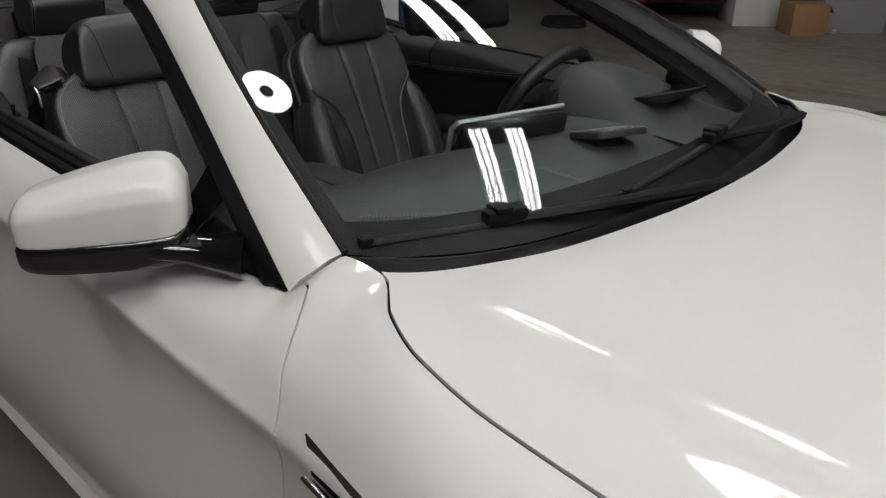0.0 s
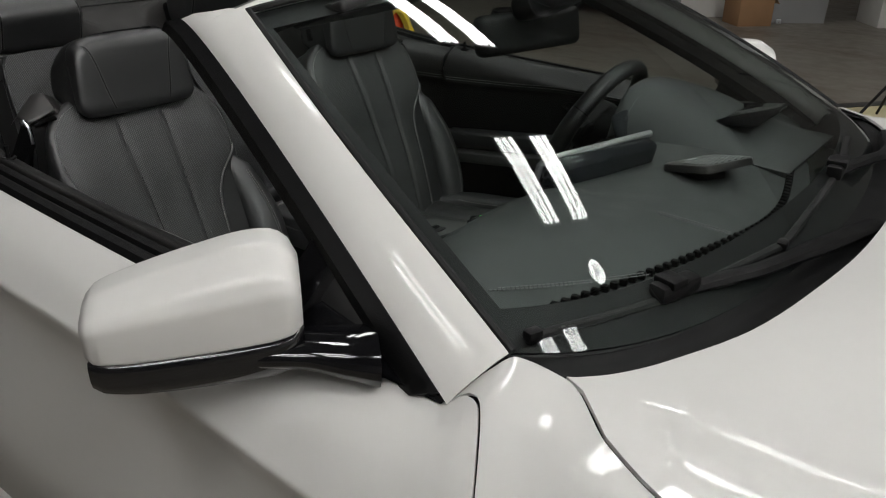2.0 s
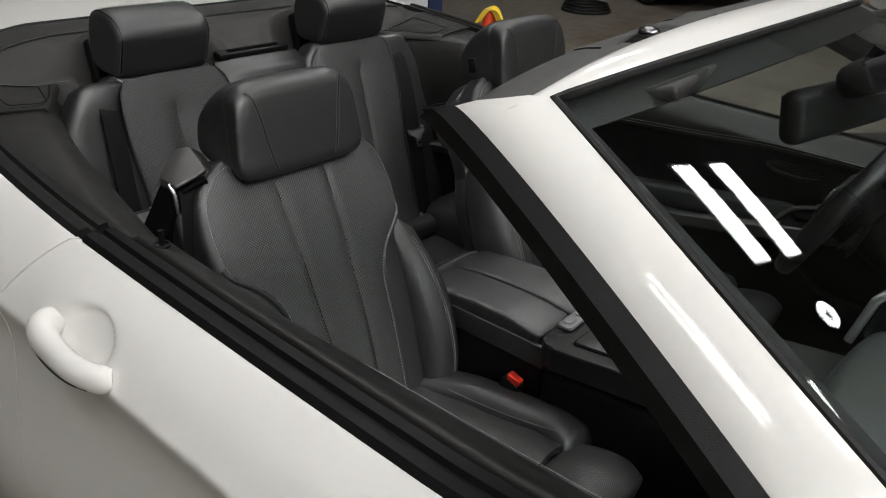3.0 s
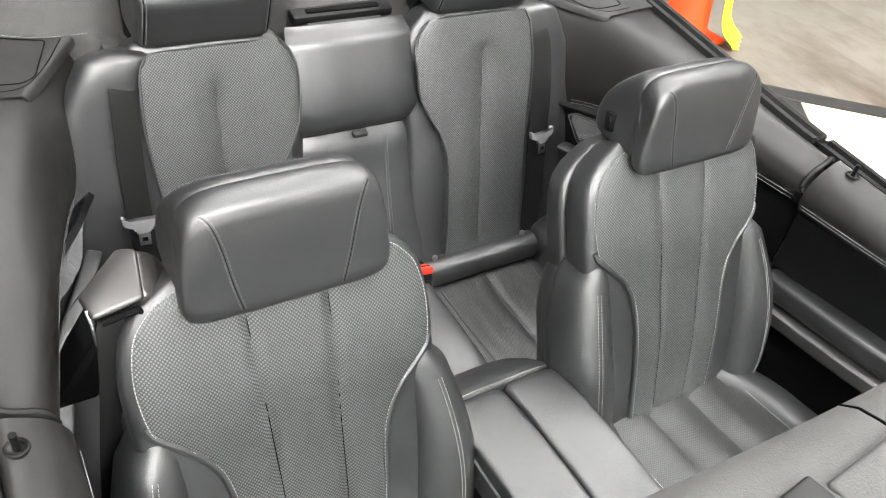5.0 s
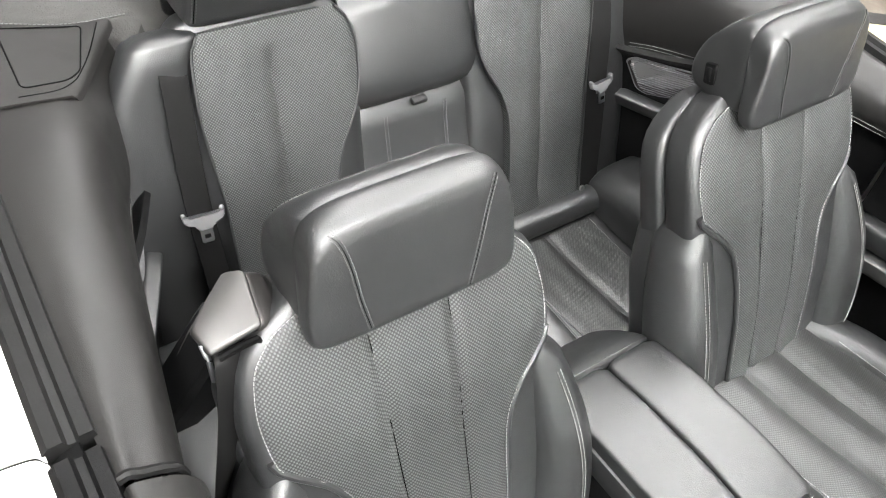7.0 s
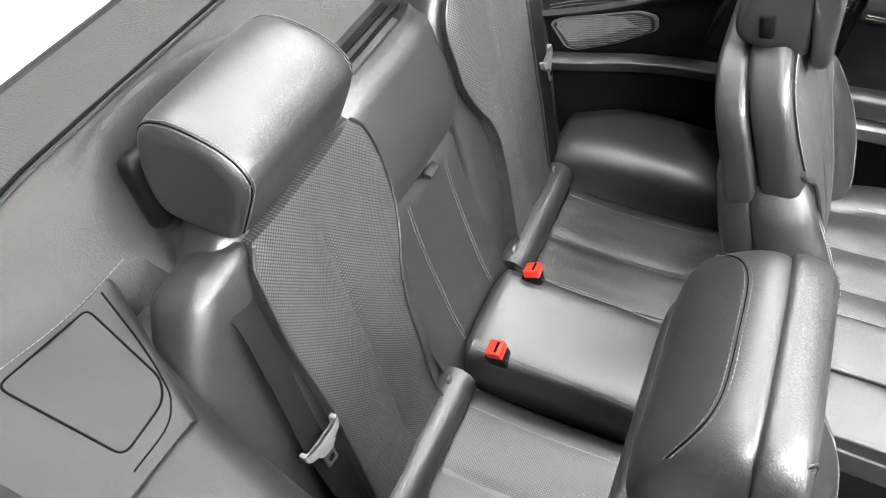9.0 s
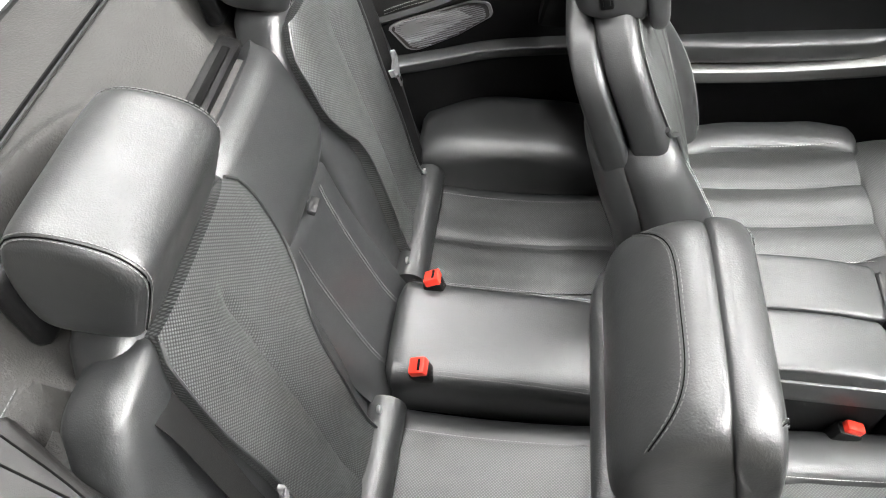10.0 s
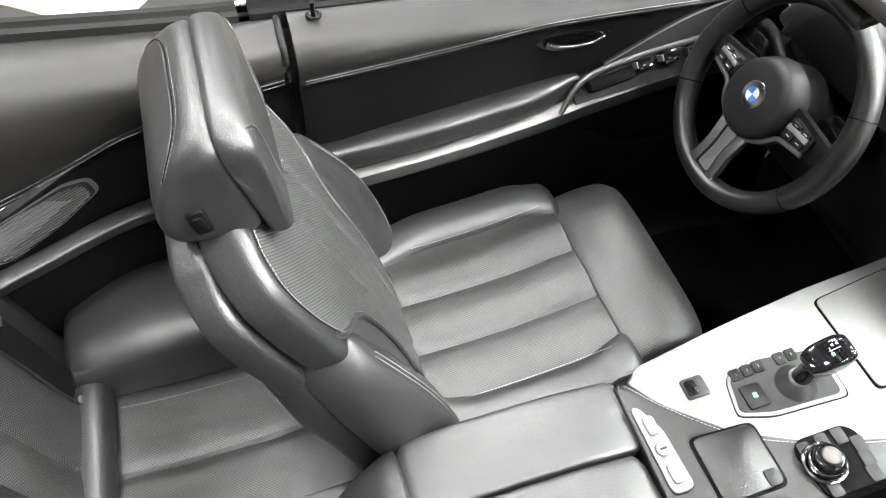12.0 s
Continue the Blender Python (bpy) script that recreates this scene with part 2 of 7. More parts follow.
def capped(rows):
    """A closed loft over rings of points."""
    bm = grid(rows, True)
    bm.verts.ensure_lookup_table()
    m = len(rows[0])
    n = len(rows)
    bm.faces.new([bm.verts[j] for j in range(m)])
    bm.faces.new([bm.verts[(n - 1) * m + j] for j in range(m)])
    return bm


def sheet(rows, thick=0.004, out=None):
    """A curved sheet with a thickness. out: a point that lies on its outer side."""
    n, m = len(rows), len(rows[0])
    P = [[Vector(p) for p in r] for r in rows]
    N = []
    for i in range(n):
        line = []
        for j in range(m):
            a = P[min(i + 1, n - 1)][j] - P[max(i - 1, 0)][j]
            b = P[i][min(j + 1, m - 1)] - P[i][max(j - 1, 0)]
            c = a.cross(b)
            line.append(c.normalized() if c.length > 1e-12 else Vector((0, 0, 1)))
        N.append(line)
    if out is not None:
        i, j = n // 2, m // 2
        if (Vector(out) - P[i][j]).dot(N[i][j]) < 0:
            N = [[-v for v in r] for r in N]
    bm = bmesh.new()
    top = [[bm.verts.new(p) for p in r] for r in P]
    bot = [[bm.verts.new(p - v * thick) for p, v in zip(r, s)] for r, s in zip(P, N)]
    for i in range(n - 1):
        for j in range(m - 1):
            bm.faces.new((top[i][j], top[i][j + 1], top[i + 1][j + 1], top[i + 1][j]))
            bm.faces.new((bot[i][j], bot[i + 1][j], bot[i + 1][j + 1], bot[i][j + 1]))
    for i in range(n - 1):
        for j in (0, m - 1):
            bm.faces.new((top[i][j], top[i + 1][j], bot[i + 1][j], bot[i][j]))
    for j in range(m - 1):
        for i in (0, n - 1):
            bm.faces.new((top[i][j], bot[i][j], bot[i][j + 1], top[i][j + 1]))
    return bm


def tube(pts, r, sides=8, squash=1.0):
    """A round bar along points; r may be a list."""
    P = [Vector(p) for p in pts]
    rr = r if isinstance(r, (list, tuple)) else [r] * len(P)
    rows = []
    up = Vector((0, 0, 1))
    for i, p in enumerate(P):
        t = (P[min(i + 1, len(P) - 1)] - P[max(i - 1, 0)]).normalized()
        a = t.cross(up)
        a = a.normalized() if a.length > 1e-4 else Vector((1, 0, 0))
        b = a.cross(t).normalized()
        rows.append([p + a * (math.cos(k * math.tau / sides) * rr[i]) + b * (math.sin(k * math.tau / sides) * rr[i] * squash) for k in range(sides)])
    return capped(rows)


def torus(center, R, r, axis_m, n=64, m=14, flat=1.0):
    rows = []
    for i in range(n + 1):
        a = i * math.tau / n
        rows.append([axis_m @ Vector(((R + r * math.cos(b) * flat) * math.cos(a), (R + r * math.cos(b) * flat) * math.sin(a), r * math.sin(b)))
                     + Vector(center) for b in [k * math.tau / m for k in range(m)]])
    bm = grid(rows, True)
    bmesh.ops.remove_doubles(bm, verts=bm.verts, dist=1e-6)
    return bm


def block(size, m=None, bevel=0.004, seg=2):
    """A box with rounded edges, centred, moved by the matrix m."""
    bm = bmesh.new()
    bmesh.ops.create_cube(bm, size=1.0, matrix=Matrix.Diagonal((*size, 1)))
    if bevel:
        bmesh.ops.bevel(bm, geom=bm.edges[:], offset=min(bevel, min(size) * 0.45), segments=seg, affect="EDGES", profile=0.5)
    if m is not None:
        bmesh.ops.transform(bm, matrix=m, verts=bm.verts)
    return bm


def disc(r, h, m=None, n=40, r2=None, bevel=0.0):
    bm = bmesh.new()
    bmesh.ops.create_cone(bm, cap_ends=True, segments=n, radius1=r, radius2=r if r2 is None else r2, depth=h)
    if bevel:
        es = [e for e in bm.edges if len(e.link_faces) == 2 and abs(e.link_faces[0].normal.dot(e.link_faces[1].normal)) < 0.5]
        bmesh.ops.bevel(bm, geom=es, offset=bevel, segments=3, affect="EDGES", profile=0.5)
    if m is not None:
        bmesh.ops.transform(bm, matrix=m, verts=bm.verts)
    return bm


def prism(outline, thick, m=None, bevel=0.0, seg=2):
    """A flat plate: a 2D outline pulled up by thick, with rounded edges."""
    bm = bmesh.new()
    lo = [bm.verts.new((x, y, 0)) for x, y in outline]
    hi = [bm.verts.new((x, y, thick)) for x, y in outline]
    n = len(outline)
    bm.faces.new(lo)
    top = bm.faces.new(hi)
    for i in range(n):
        bm.faces.new((lo[i], lo[(i + 1) % n], hi[(i + 1) % n], hi[i]))
    if bevel:
        bmesh.ops.bevel(bm, geom=list(top.edges), offset=bevel, segments=seg, affect="EDGES", profile=0.5)
    if m is not None:
        bmesh.ops.transform(bm, matrix=m, verts=bm.verts)
    return bm


def rounded(outline, r, n=5):
    """The 2D outline with its corners rounded."""
    res = []
    k = len(outline)
    for i in range(k):
        p, a, b = Vector(outline[i]), Vector(outline[i - 1]), Vector(outline[(i + 1) % k])
        da, db = (a - p), (b - p)
        d = min(r, da.length * 0.45, db.length * 0.45)
        s, e = p + da.normalized() * d, p + db.normalized() * d
        for j in range(n + 1):
            f = j / n
            res.append(tuple((1 - f) ** 2 * s + 2 * f * (1 - f) * p + f * f * e))
    return res


def merge(*bms):
    """Joins pieces of ONE part into one bmesh."""
    res = bms[0]
    for b in bms[1:]:
        me = bpy.data.meshes.new("piece")
        b.to_mesh(me)
        b.free()
        res.from_mesh(me)
        bpy.data.meshes.remove(me)
    return res


def stitch(pts, parent, mat=None, n=60, r=0.0007, dash=0.0045, gap=0.0018, lift=(0, 0, 0)):
    """A row of sewn stitches along a smooth line, as one part."""
    line = [Vector(curve_at(pts, i / n)) + Vector(lift) for i in range(n + 1)]
    bm = bmesh.new()
    acc, on, cur = 0.0, True, [line[0]]
    segs = []
    for a, b in zip(line, line[1:]):
        L, pos = (b - a).length, 0.0
        while L - pos > 1e-9:
            need = (dash if on else gap) - acc
            step = min(need, L - pos)
            pos += step
            acc += step
            q = a.lerp(b, pos / L)
            if on:
                cur.append(q)
            if acc >= (dash if on else gap) - 1e-9:
                if on and len(cur) > 1:
                    segs.append((cur[0], cur[-1]))
                on = not on
                cur, acc = [q], 0.0
    for a, b in segs:
        t = (b - a)
        if t.length < 1e-6:
            continue
        t.normalize()
        u = t.cross(Vector((0.3, 0.2, 1))).normalized()
        w = u.cross(t)
        ring = [u, w, -u, -w]
        va = [bm.verts.new(a + k * r) for k in ring]
        vb = [bm.verts.new(b + k * r) for k in ring]
        for i in range(4):
            j = (i + 1) % 4
            bm.faces.new((va[i], va[j], vb[j], vb[i]))
    return part("stitching", bm, mat or THREAD, parent, sharp=180)


def mirrored(bm):
    """The same piece on the other side of the car's middle plane."""
    bmesh.ops.scale(bm, vec=(-1, 1, 1), verts=bm.verts)
    bmesh.ops.reverse_faces(bm, faces=bm.faces)
    return bm


# ---------------------------------------------------------------- the hall
def hall():
    fl = part("floor", block((44, 44, 0.2), pose(3, 3, -0.1), 0), CONCRETE)
    tagged(fl, "worn stained grey-brown concrete hall floor", "floor", kind="structure")
    ce = part("ceiling", block((44, 44, 0.2), pose(3, 3, 6.7), 0), CEILING)
    tagged(ce, "grey painted hall ceiling with rows of lights", "ceiling", kind="structure")
    for nm, size, m in (("wall_east", (0.3, 44, 6.6), pose(12.6, 3, 3.3)), ("wall_west", (0.3, 44, 6.6), pose(-9, 3, 3.3)),
                        ("wall_north", (44, 0.3, 6.6), pose(3, 12, 3.3)), ("bounce_wall_south", (44, 0.3, 6.6), pose(3, -8.2, 3.3))):
        # the south wall is out of view, added as a pale reflector
        w = part(nm, block(size, m, 0), BOUNCEWALL if nm == "bounce_wall_south" else WALLPAINT)
        tagged(w, "unseen pale grey wall added to bounce light onto the seat fronts" if nm == "bounce_wall_south" else "plain painted hall wall", "wall", kind="structure")


hall()

# floor tiles, laid askew to the car
TILE_O, TILE_A = Vector((2.82, 1.46, 0)), math.atan2(-0.61, 0.79)


def floor_tiles():
    pav = thing("tile_border", "black and cream checked tile border let into the concrete floor", "floor tiles", kind="structure")
    base = Matrix.Translation(TILE_O) @ Matrix.Rotation(TILE_A, 4, "Z")
    part("tile", block((9.0, 0.11, 0.006), base @ pose(0.6, -0.055, 0.003), 0.001, 1), TILEBLACK, pav)
    for r in range(2):
        for c in range(-3, 4):
            cream = (c + r) % 2 == 0
            m = base @ pose(0.2 + 1.25 * c + 0.625, -0.12 - 1.0 * r - 0.5, 0.003)
            part("tile", block((1.244, 0.994, 0.006), m, 0.001, 1), TILECREAM if cream else TILEBLACK, pav)


floor_tiles()


# ---------------------------------------------------------------- ceiling lights, with added unseen fill
def strip_or_fill_light(x, y, z, turn=0.0, length=1.24):
    """A pair of long housings, each with three bright strips."""
    ob = thing("strip_or_fill_light", "white twin strip light hung below the ceiling, lit; some are added unseen fill", "ceiling light", (x, y, z), group="hall lights")
    for s in (-0.36, 0.36):
        part("housing", block((0.42, length, 0.05), pose(s, 0, 0.03), 0.006), LAMPBODY, ob)
        for k in (-1, 0, 1):
            part("strip", block((0.085, length - 0.08, 0.016), pose(s + 0.132 * k, 0, -0.004), 0.004), LAMP, ob)
    for s in (-0.4, 0.4):
        part("wire", tube([(0, s, 0.05), (0, s, 6.6 - z)], 0.004, 6), STEEL, ob)
    part("cross_bar", block((1.05, 0.03, 0.02), pose(0, 0, 0.06), 0.003), STEEL, ob)
    ob.rotation_euler = (0, 0, radians(turn))
    return ob


def highbay(x, y, z, k=1.0):
    ob = thing("round_highbay_light", "round white high-bay lamp with a dark middle, lit", "ceiling light", (x, y, z), group="hall lights")
    rows = []
    for i in range(49):
        a = i * math.tau / 48
        rows.append([(r * math.cos(a), r * math.sin(a), h) for r, h in ((0.10, 0.0), (0.33, 0.0), (0.335, 0.02), (0.10, 0.03))])
    bm = grid(rows, True)
    bmesh.ops.remove_doubles(bm, verts=bm.verts, dist=1e-6)
    part("ring", bm, HIGHBAY, ob)
    part("hub", disc(0.095, 0.05, pose(0, 0, 0.02), bevel=0.008), PLASTIC, ob)
    part("heat_sink", disc(0.34, 0.06, pose(0, 0, 0.065), r2=0.2), PLASTIC, ob)
    part("stem", tube([(0, 0, 0.08), (0, 0, (6.6 - z) / k)], 0.012, 8), STEEL, ob)
    ob.scale = (k, k, k)
    return ob


# first three give the glass reflections; the others are unseen fill, added for brightness
LIGHTS = [(3.38, -1.75, 1.5), (4.85, 1.75, 1.95), (1.06, -3.80, 1.0), (-3.3, -1.4, 1.95), (-4.4, -4.0, 1.95), (-1.2, -5.0, 1.95),
          (-1.8, -7.0, 1.95), (0.7, -7.0, 1.95), (-0.2, -5.9, 1.95), (-3.6, -6.8, 1.95), (2.0, 3.8, 1.24)]
for lx, ly, ln in LIGHTS:
    strip_or_fill_light(lx, ly, 6.2, -16, ln)
highbay(0.36, 0.90, 6.2, 1.22)
highbay(3.1, -3.25, 6.2, 0.55)


# ---------------------------------------------------------------- the car: body sections (|x|, z from belt to sill) along y
STATIONS = [-2.35, -1.75, -1.45, -1.29, -1.18, -0.7, 0.0, 0.6, 0.95, 1.3, 2.0]
BELT_LINE = [(0.74, 0.84), (0.8, 0.945), (0.795, 0.985), (0.774, 0.975), (0.774, 0.97), (0.8, 0.978), (0.8, 1.005), (0.785, 1.07), (0.745, 1.105), (0.7, 1.115), (0.6, 1.09)]
SHOULDER_LINE = [(0.8, 0.83), (0.845, 0.935), (0.83, 0.975), (0.8, 0.965), (0.8, 0.962), (0.815, 0.974), (0.815, 1.001), (0.812, 1.058), (0.785, 1.085), (0.755, 1.09), (0.66, 1.06)]
UPPER_LINE = [(0.86, 0.79), (0.9, 0.905), (0.878, 0.932), (0.858, 0.938), (0.856, 0.932), (0.862, 0.948), (0.864, 0.965), (0.88, 0.99), (0.87, 1.005), (0.85, 1.005), (0.76, 0.985)]
CREASE_LINE = [(0.9, 0.72), (0.932, 0.855), (0.914, 0.868), (0.904, 0.868), (0.904, 0.87), (0.905, 0.902), (0.908, 0.91), (0.935, 0.912), (0.935, 0.912), (0.925, 0.905), (0.84, 0.89)]
WAIST_LINE = [(0.9, 0.64), (0.925, 0.76), (0.905, 0.77), (0.893, 0.78), (0.891, 0.78), (0.89, 0.8), (0.895, 0.81), (0.925, 0.8), (0.93, 0.79), (0.925, 0.77), (0.86, 0.74)]
LOWER_LINE = [(0.885, 0.42), (0.94, 0.5), (0.925, 0.5), (0.917, 0.5), (0.915, 0.5), (0.915, 0.52), (0.925, 0.53), (0.945, 0.53), (0.94, 0.53), (0.925, 0.53), (0.85, 0.52)]
SILL_LINE = [(0.85, 0.25), (0.9, 0.25), (0.88, 0.25), (0.87, 0.25), (0.87, 0.25), (0.87, 0.25), (0.88, 0.25), (0.89, 0.25), (0.89, 0.26), (0.88, 0.28), (0.81, 0.3)]
SIDE = [(y, *b, *c, *d, *e, *f, *g, *h) for y, b, c, d, e, f, g, h in zip(STATIONS, BELT_LINE, SHOULDER_LINE, UPPER_LINE, CREASE_LINE, WAIST_LINE, LOWER_LINE, SILL_LINE)]


# upper edge of the fender along the hood gap, round the cowl corner to the pillar foot
TOPEDGE = [(-2.35, 0.74, 0.84), (-2.0, 0.785, 0.905), (-1.75, 0.802, 0.945), (-1.567, 0.806, 0.970), (-1.464, 0.796, 0.988), (-1.377, 0.762, 1.000),
           (-1.292, 0.702, 1.011), (-1.235, 0.710, 1.019), (-1.210, 0.735, 1.000), (-1.183, 0.774, 0.970), (-1.10, 0.779, 0.971), (-0.70, 0.80, 0.978)]


def side_point(y, v, off=0.0):
    r = list(table_at(SIDE, y))
    if y < -0.7:
        r[0], r[1] = table_at(TOPEDGE, y)
        k = smooth01((-1.15 - y) / 0.1)
        r[2] = lerp(r[2], lerp(r[0], r[4], 0.48), k)
        r[3] = lerp(r[3], lerp(r[1], r[5], 0.40) + 0.006, k)
    pts = list(zip(r[0::2], r[1::2]))
    x, z = curve_at(pts[:4], v * 2) if v < 0.5 else curve_at(pts[3:], v * 2 - 1)
    return (-(x + off), y, z)


def belt(y):
    return side_point(y, 0.0)


def bowl(y, z):
    """Depth of the hollow behind the door handle."""
    d = math.hypot((y + 0.130) / 0.078, (z - 0.932) / 0.042)
    return 0.020 * (1 - smooth01((d - 0.55) / 0.45))


def side_panel(yf, yr, n, m, v0=0.0, v1=1.0, arch=None, crowd=1.0, dented=False):
    """Rows of the right flank between two edges that are tables of v -> y."""
    rows = []
    for j in range(m + 1):
        row = []
        for i in range(n + 1):
            f = j / m
            ve = v1
            vv = lerp(v0, ve, f)
            y = lerp(table_at(yf, vv)[0], table_at(yr, vv)[0], 1 - (1 - i / n) ** crowd)
            if arch:
                yc, zc, ra = arch
                d = ra * ra - (y - yc) ** 2
                if d > 0:
                    ztop = zc + math.sqrt(d)
                    lo, hi = 0.0, 1.0
                    for _ in range(24):
                        mid = (lo + hi) / 2
                        if side_point(y, mid)[2] > ztop:
                            lo = mid
                        else:
                            hi = mid
                    vv = lerp(v0, min(v1, lo), f)
            p = side_point(y, vv)
            row.append((p[0] + bowl(p[1], p[2]), p[1], p[2]) if dented else p)
        rows.append(row)
    return rows


def both_sides(name, rows, mat, parent, label="", thick=0.004, out=(-3, 0, 1)):
    """The same pressed panel on the right and on the left of the car."""
    obs = []
    for s in (1, -1):
        bm = sheet(rows, thick, out)
        if s < 0:
            mirrored(bm)
        obs.append(part(name, bm, mat, parent, label))
    return obs


car = thing("convertible_car", "white two-door convertible car with its soft top folded away", "car")

DOOR_F = [(0.0, -1.183), (0.17, -1.235), (0.34, -1.285), (0.5, -1.315), (0.7, -1.31), (1.0, -1.29)]
DOOR_R = [(0.0, 0.020), (0.17, 0.035), (0.34, 0.065), (0.5, 0.098), (0.7, 0.105), (1.0, 0.085)]
GAP = 0.0035
FENDER_R = [(v, y - GAP) for v, y in DOOR_F]
QUARTER_F = [(v, y + GAP) for v, y in DOOR_R]
FENDER_F = [(0.0, -2.35), (1.0, -2.35)]
QUARTER_R = [(0.0, 2.0), (1.0, 2.0)]

# dark sheet added just under the panels, standing in for shadow in the gaps
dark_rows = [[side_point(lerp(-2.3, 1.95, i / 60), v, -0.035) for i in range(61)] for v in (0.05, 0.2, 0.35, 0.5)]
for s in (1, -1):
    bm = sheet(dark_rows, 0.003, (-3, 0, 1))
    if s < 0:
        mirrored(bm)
    part("gap_shade_sheet", bm, PLASTIC, car)

# the fender's top edge by the cowl is drawn to the foot of the pillar
fr = side_panel(FENDER_F, FENDER_R, 90, 40, arch=(-1.98, 0.33, 0.37), crowd=1.8)
both_sides("front_fender", fr, WHITE, car, "white front fender")
dr = side_panel(DOOR_F, DOOR_R, 130, 80, 0.0, 0.985, dented=True)
doors = both_sides("door", dr, WHITE, car, "white front door skin")
qr = side_panel(QUARTER_F, QUARTER_R, 54, 22, arch=(0.88, 0.33, 0.37))
both_sides("rear_quarter_panel", qr, WHITE, car, "white rear quarter panel")
for s in (1, -1):
    pts = [(-0.845 * s, lerp(-1.6, 0.52, i / 20), 0.235) for i in range(21)]
    part("sill", tube(pts, 0.045, 10, 0.8), WHITE, car)


# ---------------------------------------------------------------- hood
HOOD_EDGE = [(-0.700, -1.292, 1.010), (-0.652, -1.330, 1.007), (-0.58, -1.368, 1.006), (-0.449, -1.418, 1.006), (-0.263, -1.451, 1.007),
             (-0.103, -1.467, 1.008), (0.103, -1.467, 1.008), (0.263, -1.451, 1.007), (0.449, -1.418, 1.006), (0.58, -1.368, 1.006),
             (0.652, -1.330, 1.007), (0.700, -1.292, 1.010)]


def hood_z(x, y):
    xs = -belt(y)[0]
    zs = belt(y)[2]
    f = min(1.0, abs(x) / xs)
    zc = table_at([(-2.45, 0.815), (-2.1, 0.925), (-1.8, 0.985), (-1.45, 1.018), (-1.2, 1.02)], y)[0]
    z = zs + (zc - zs) * (1 - f ** 2.4)
    ridge = lerp(0.685, 0.60, smooth01((-1.40 - y) / 0.6))
    d = abs(x) - ridge
    z += 0.009 * math.exp(-(d / (0.022 if d > 0 else 0.08)) ** 2) * smooth01((-1.36 - y) / 0.1)
    return z


rows = []
for i in range(61):
    f = i / 60
    e = curve_at(HOOD_EDGE, f)
    row = []
    for j in range(45):
        g = (j / 44)
        y = lerp(e[1], -2.42, g)
        xe = -belt(y)[0] - 0.0055
        x = max(-1.0, min(1.0, e[0] / (-belt(e[1])[0] - 0.0055))) * xe
        z = hood_z(x, y)
        z = lerp(e[2], z, smooth01(min(1, g * 14)))
        row.append((x, y, z))
    rows.append(row)
part("hood", sheet(rows, 0.006, (0, -1.8, 3)), WHITE, car, "long white hood with soft creases")
nose = [[(lerp(-0.86, 0.86, i / 20), -2.36 - 0.16 * (1 - (2 * i / 20 - 1) ** 2) * 1.0, z) for i in range(21)] for z in (0.80, 0.62, 0.42, 0.22)]
part("front_bumper", sheet(nose, 0.01, (0, -5, 0.5)), WHITE, car)
tail = [[(lerp(-0.84, 0.84, i / 20), 2.02 + 0.14 * (1 - (2 * i / 20 - 1) ** 2), z) for i in range(21)] for z in (0.98, 0.75, 0.45, 0.25)]
part("rear_bumper", sheet(tail, 0.01, (0, 5, 0.5)), WHITE, car)


# side vent with a chrome bar behind the front wheel
def side_vent(s):
    pts = [side_point(y, v, 0.002) for y, v in ((-1.372, 0.44), (-1.50, 0.47), (-1.66, 0.50), (-1.68, 0.56), (-1.52, 0.56), (-1.40, 0.52))]
    bm = bmesh.new()
    vs = [bm.verts.new(p) for p in pts]
    vi = [bm.verts.new((p[0] + 0.02, p[1], p[2])) for p in pts]
    bm.faces.new(vs)
    bm.faces.new(vi[::-1])
    for i in range(6):
        bm.faces.new((vs[i], vi[i], vi[(i + 1) % 6], vs[(i + 1) % 6]))
    bar = tube([side_point(-1.39, 0.535, 0.006), side_point(-1.53, 0.57, 0.008), side_point(-1.70, 0.575, 0.006)], 0.007, 8, 0.6)
    if s < 0:
        mirrored(bm)
        mirrored(bar)
    v = part("side_vent", bm, GLOSS, car, "black side vent")
    part("chrome_bar", bar, CHROME, v, "chrome bar")


side_vent(1)
side_vent(-1)


# ---------------------------------------------------------------- windscreen, pillars, header
WS_BOT = [(-0.705, -1.225, 1.018), (-0.60, -1.305, 1.006), (-0.40, -1.375, 1.000), (0.0, -1.415, 0.998), (0.40, -1.375, 1.000), (0.60, -1.305, 1.006), (0.705, -1.225, 1.018)]
WS_TOP = [(-0.557, -0.628, 1.315), (-0.45, -0.655, 1.330), (-0.25, -0.683, 1.345), (0.0, -0.695, 1.350), (0.25, -0.683, 1.345), (0.45, -0.655, 1.330), (0.557, -0.628, 1.315)]


def ws_point(u, v, off=0.0):
    """The glass: a barrel across the car, a little crowned along the slope."""
    x = table_at([(0.0, -0.705), (0.167, -0.60), (0.333, -0.40), (0.5, 0.0), (0.667, 0.40), (0.833, 0.60), (1.0, 0.705)], u)[0]
    q = x * x
    a = Vector((x, -1.415 + 0.2538 * q - 0.1575 * q * q + 0.837 * q ** 3, 0.998 - 0.0103 * q + 0.0996 * q * q))
    r = 0.624 * q
    b = Vector((x * 0.79, -0.695 + 0.1714 * r + 0.1415 * r * r, 1.350 - 0.0721 * r - 0.1312 * r * r))
    p = a.lerp(b, v) + Vector((x * 0.027 * math.sin(math.pi * v), 0, 0))
    n = Vector((0.0, -0.45, 0.89))
    return p + n * (0.14 * v * (1 - v) * (1 - 0.65 * q / 0.497) + off)


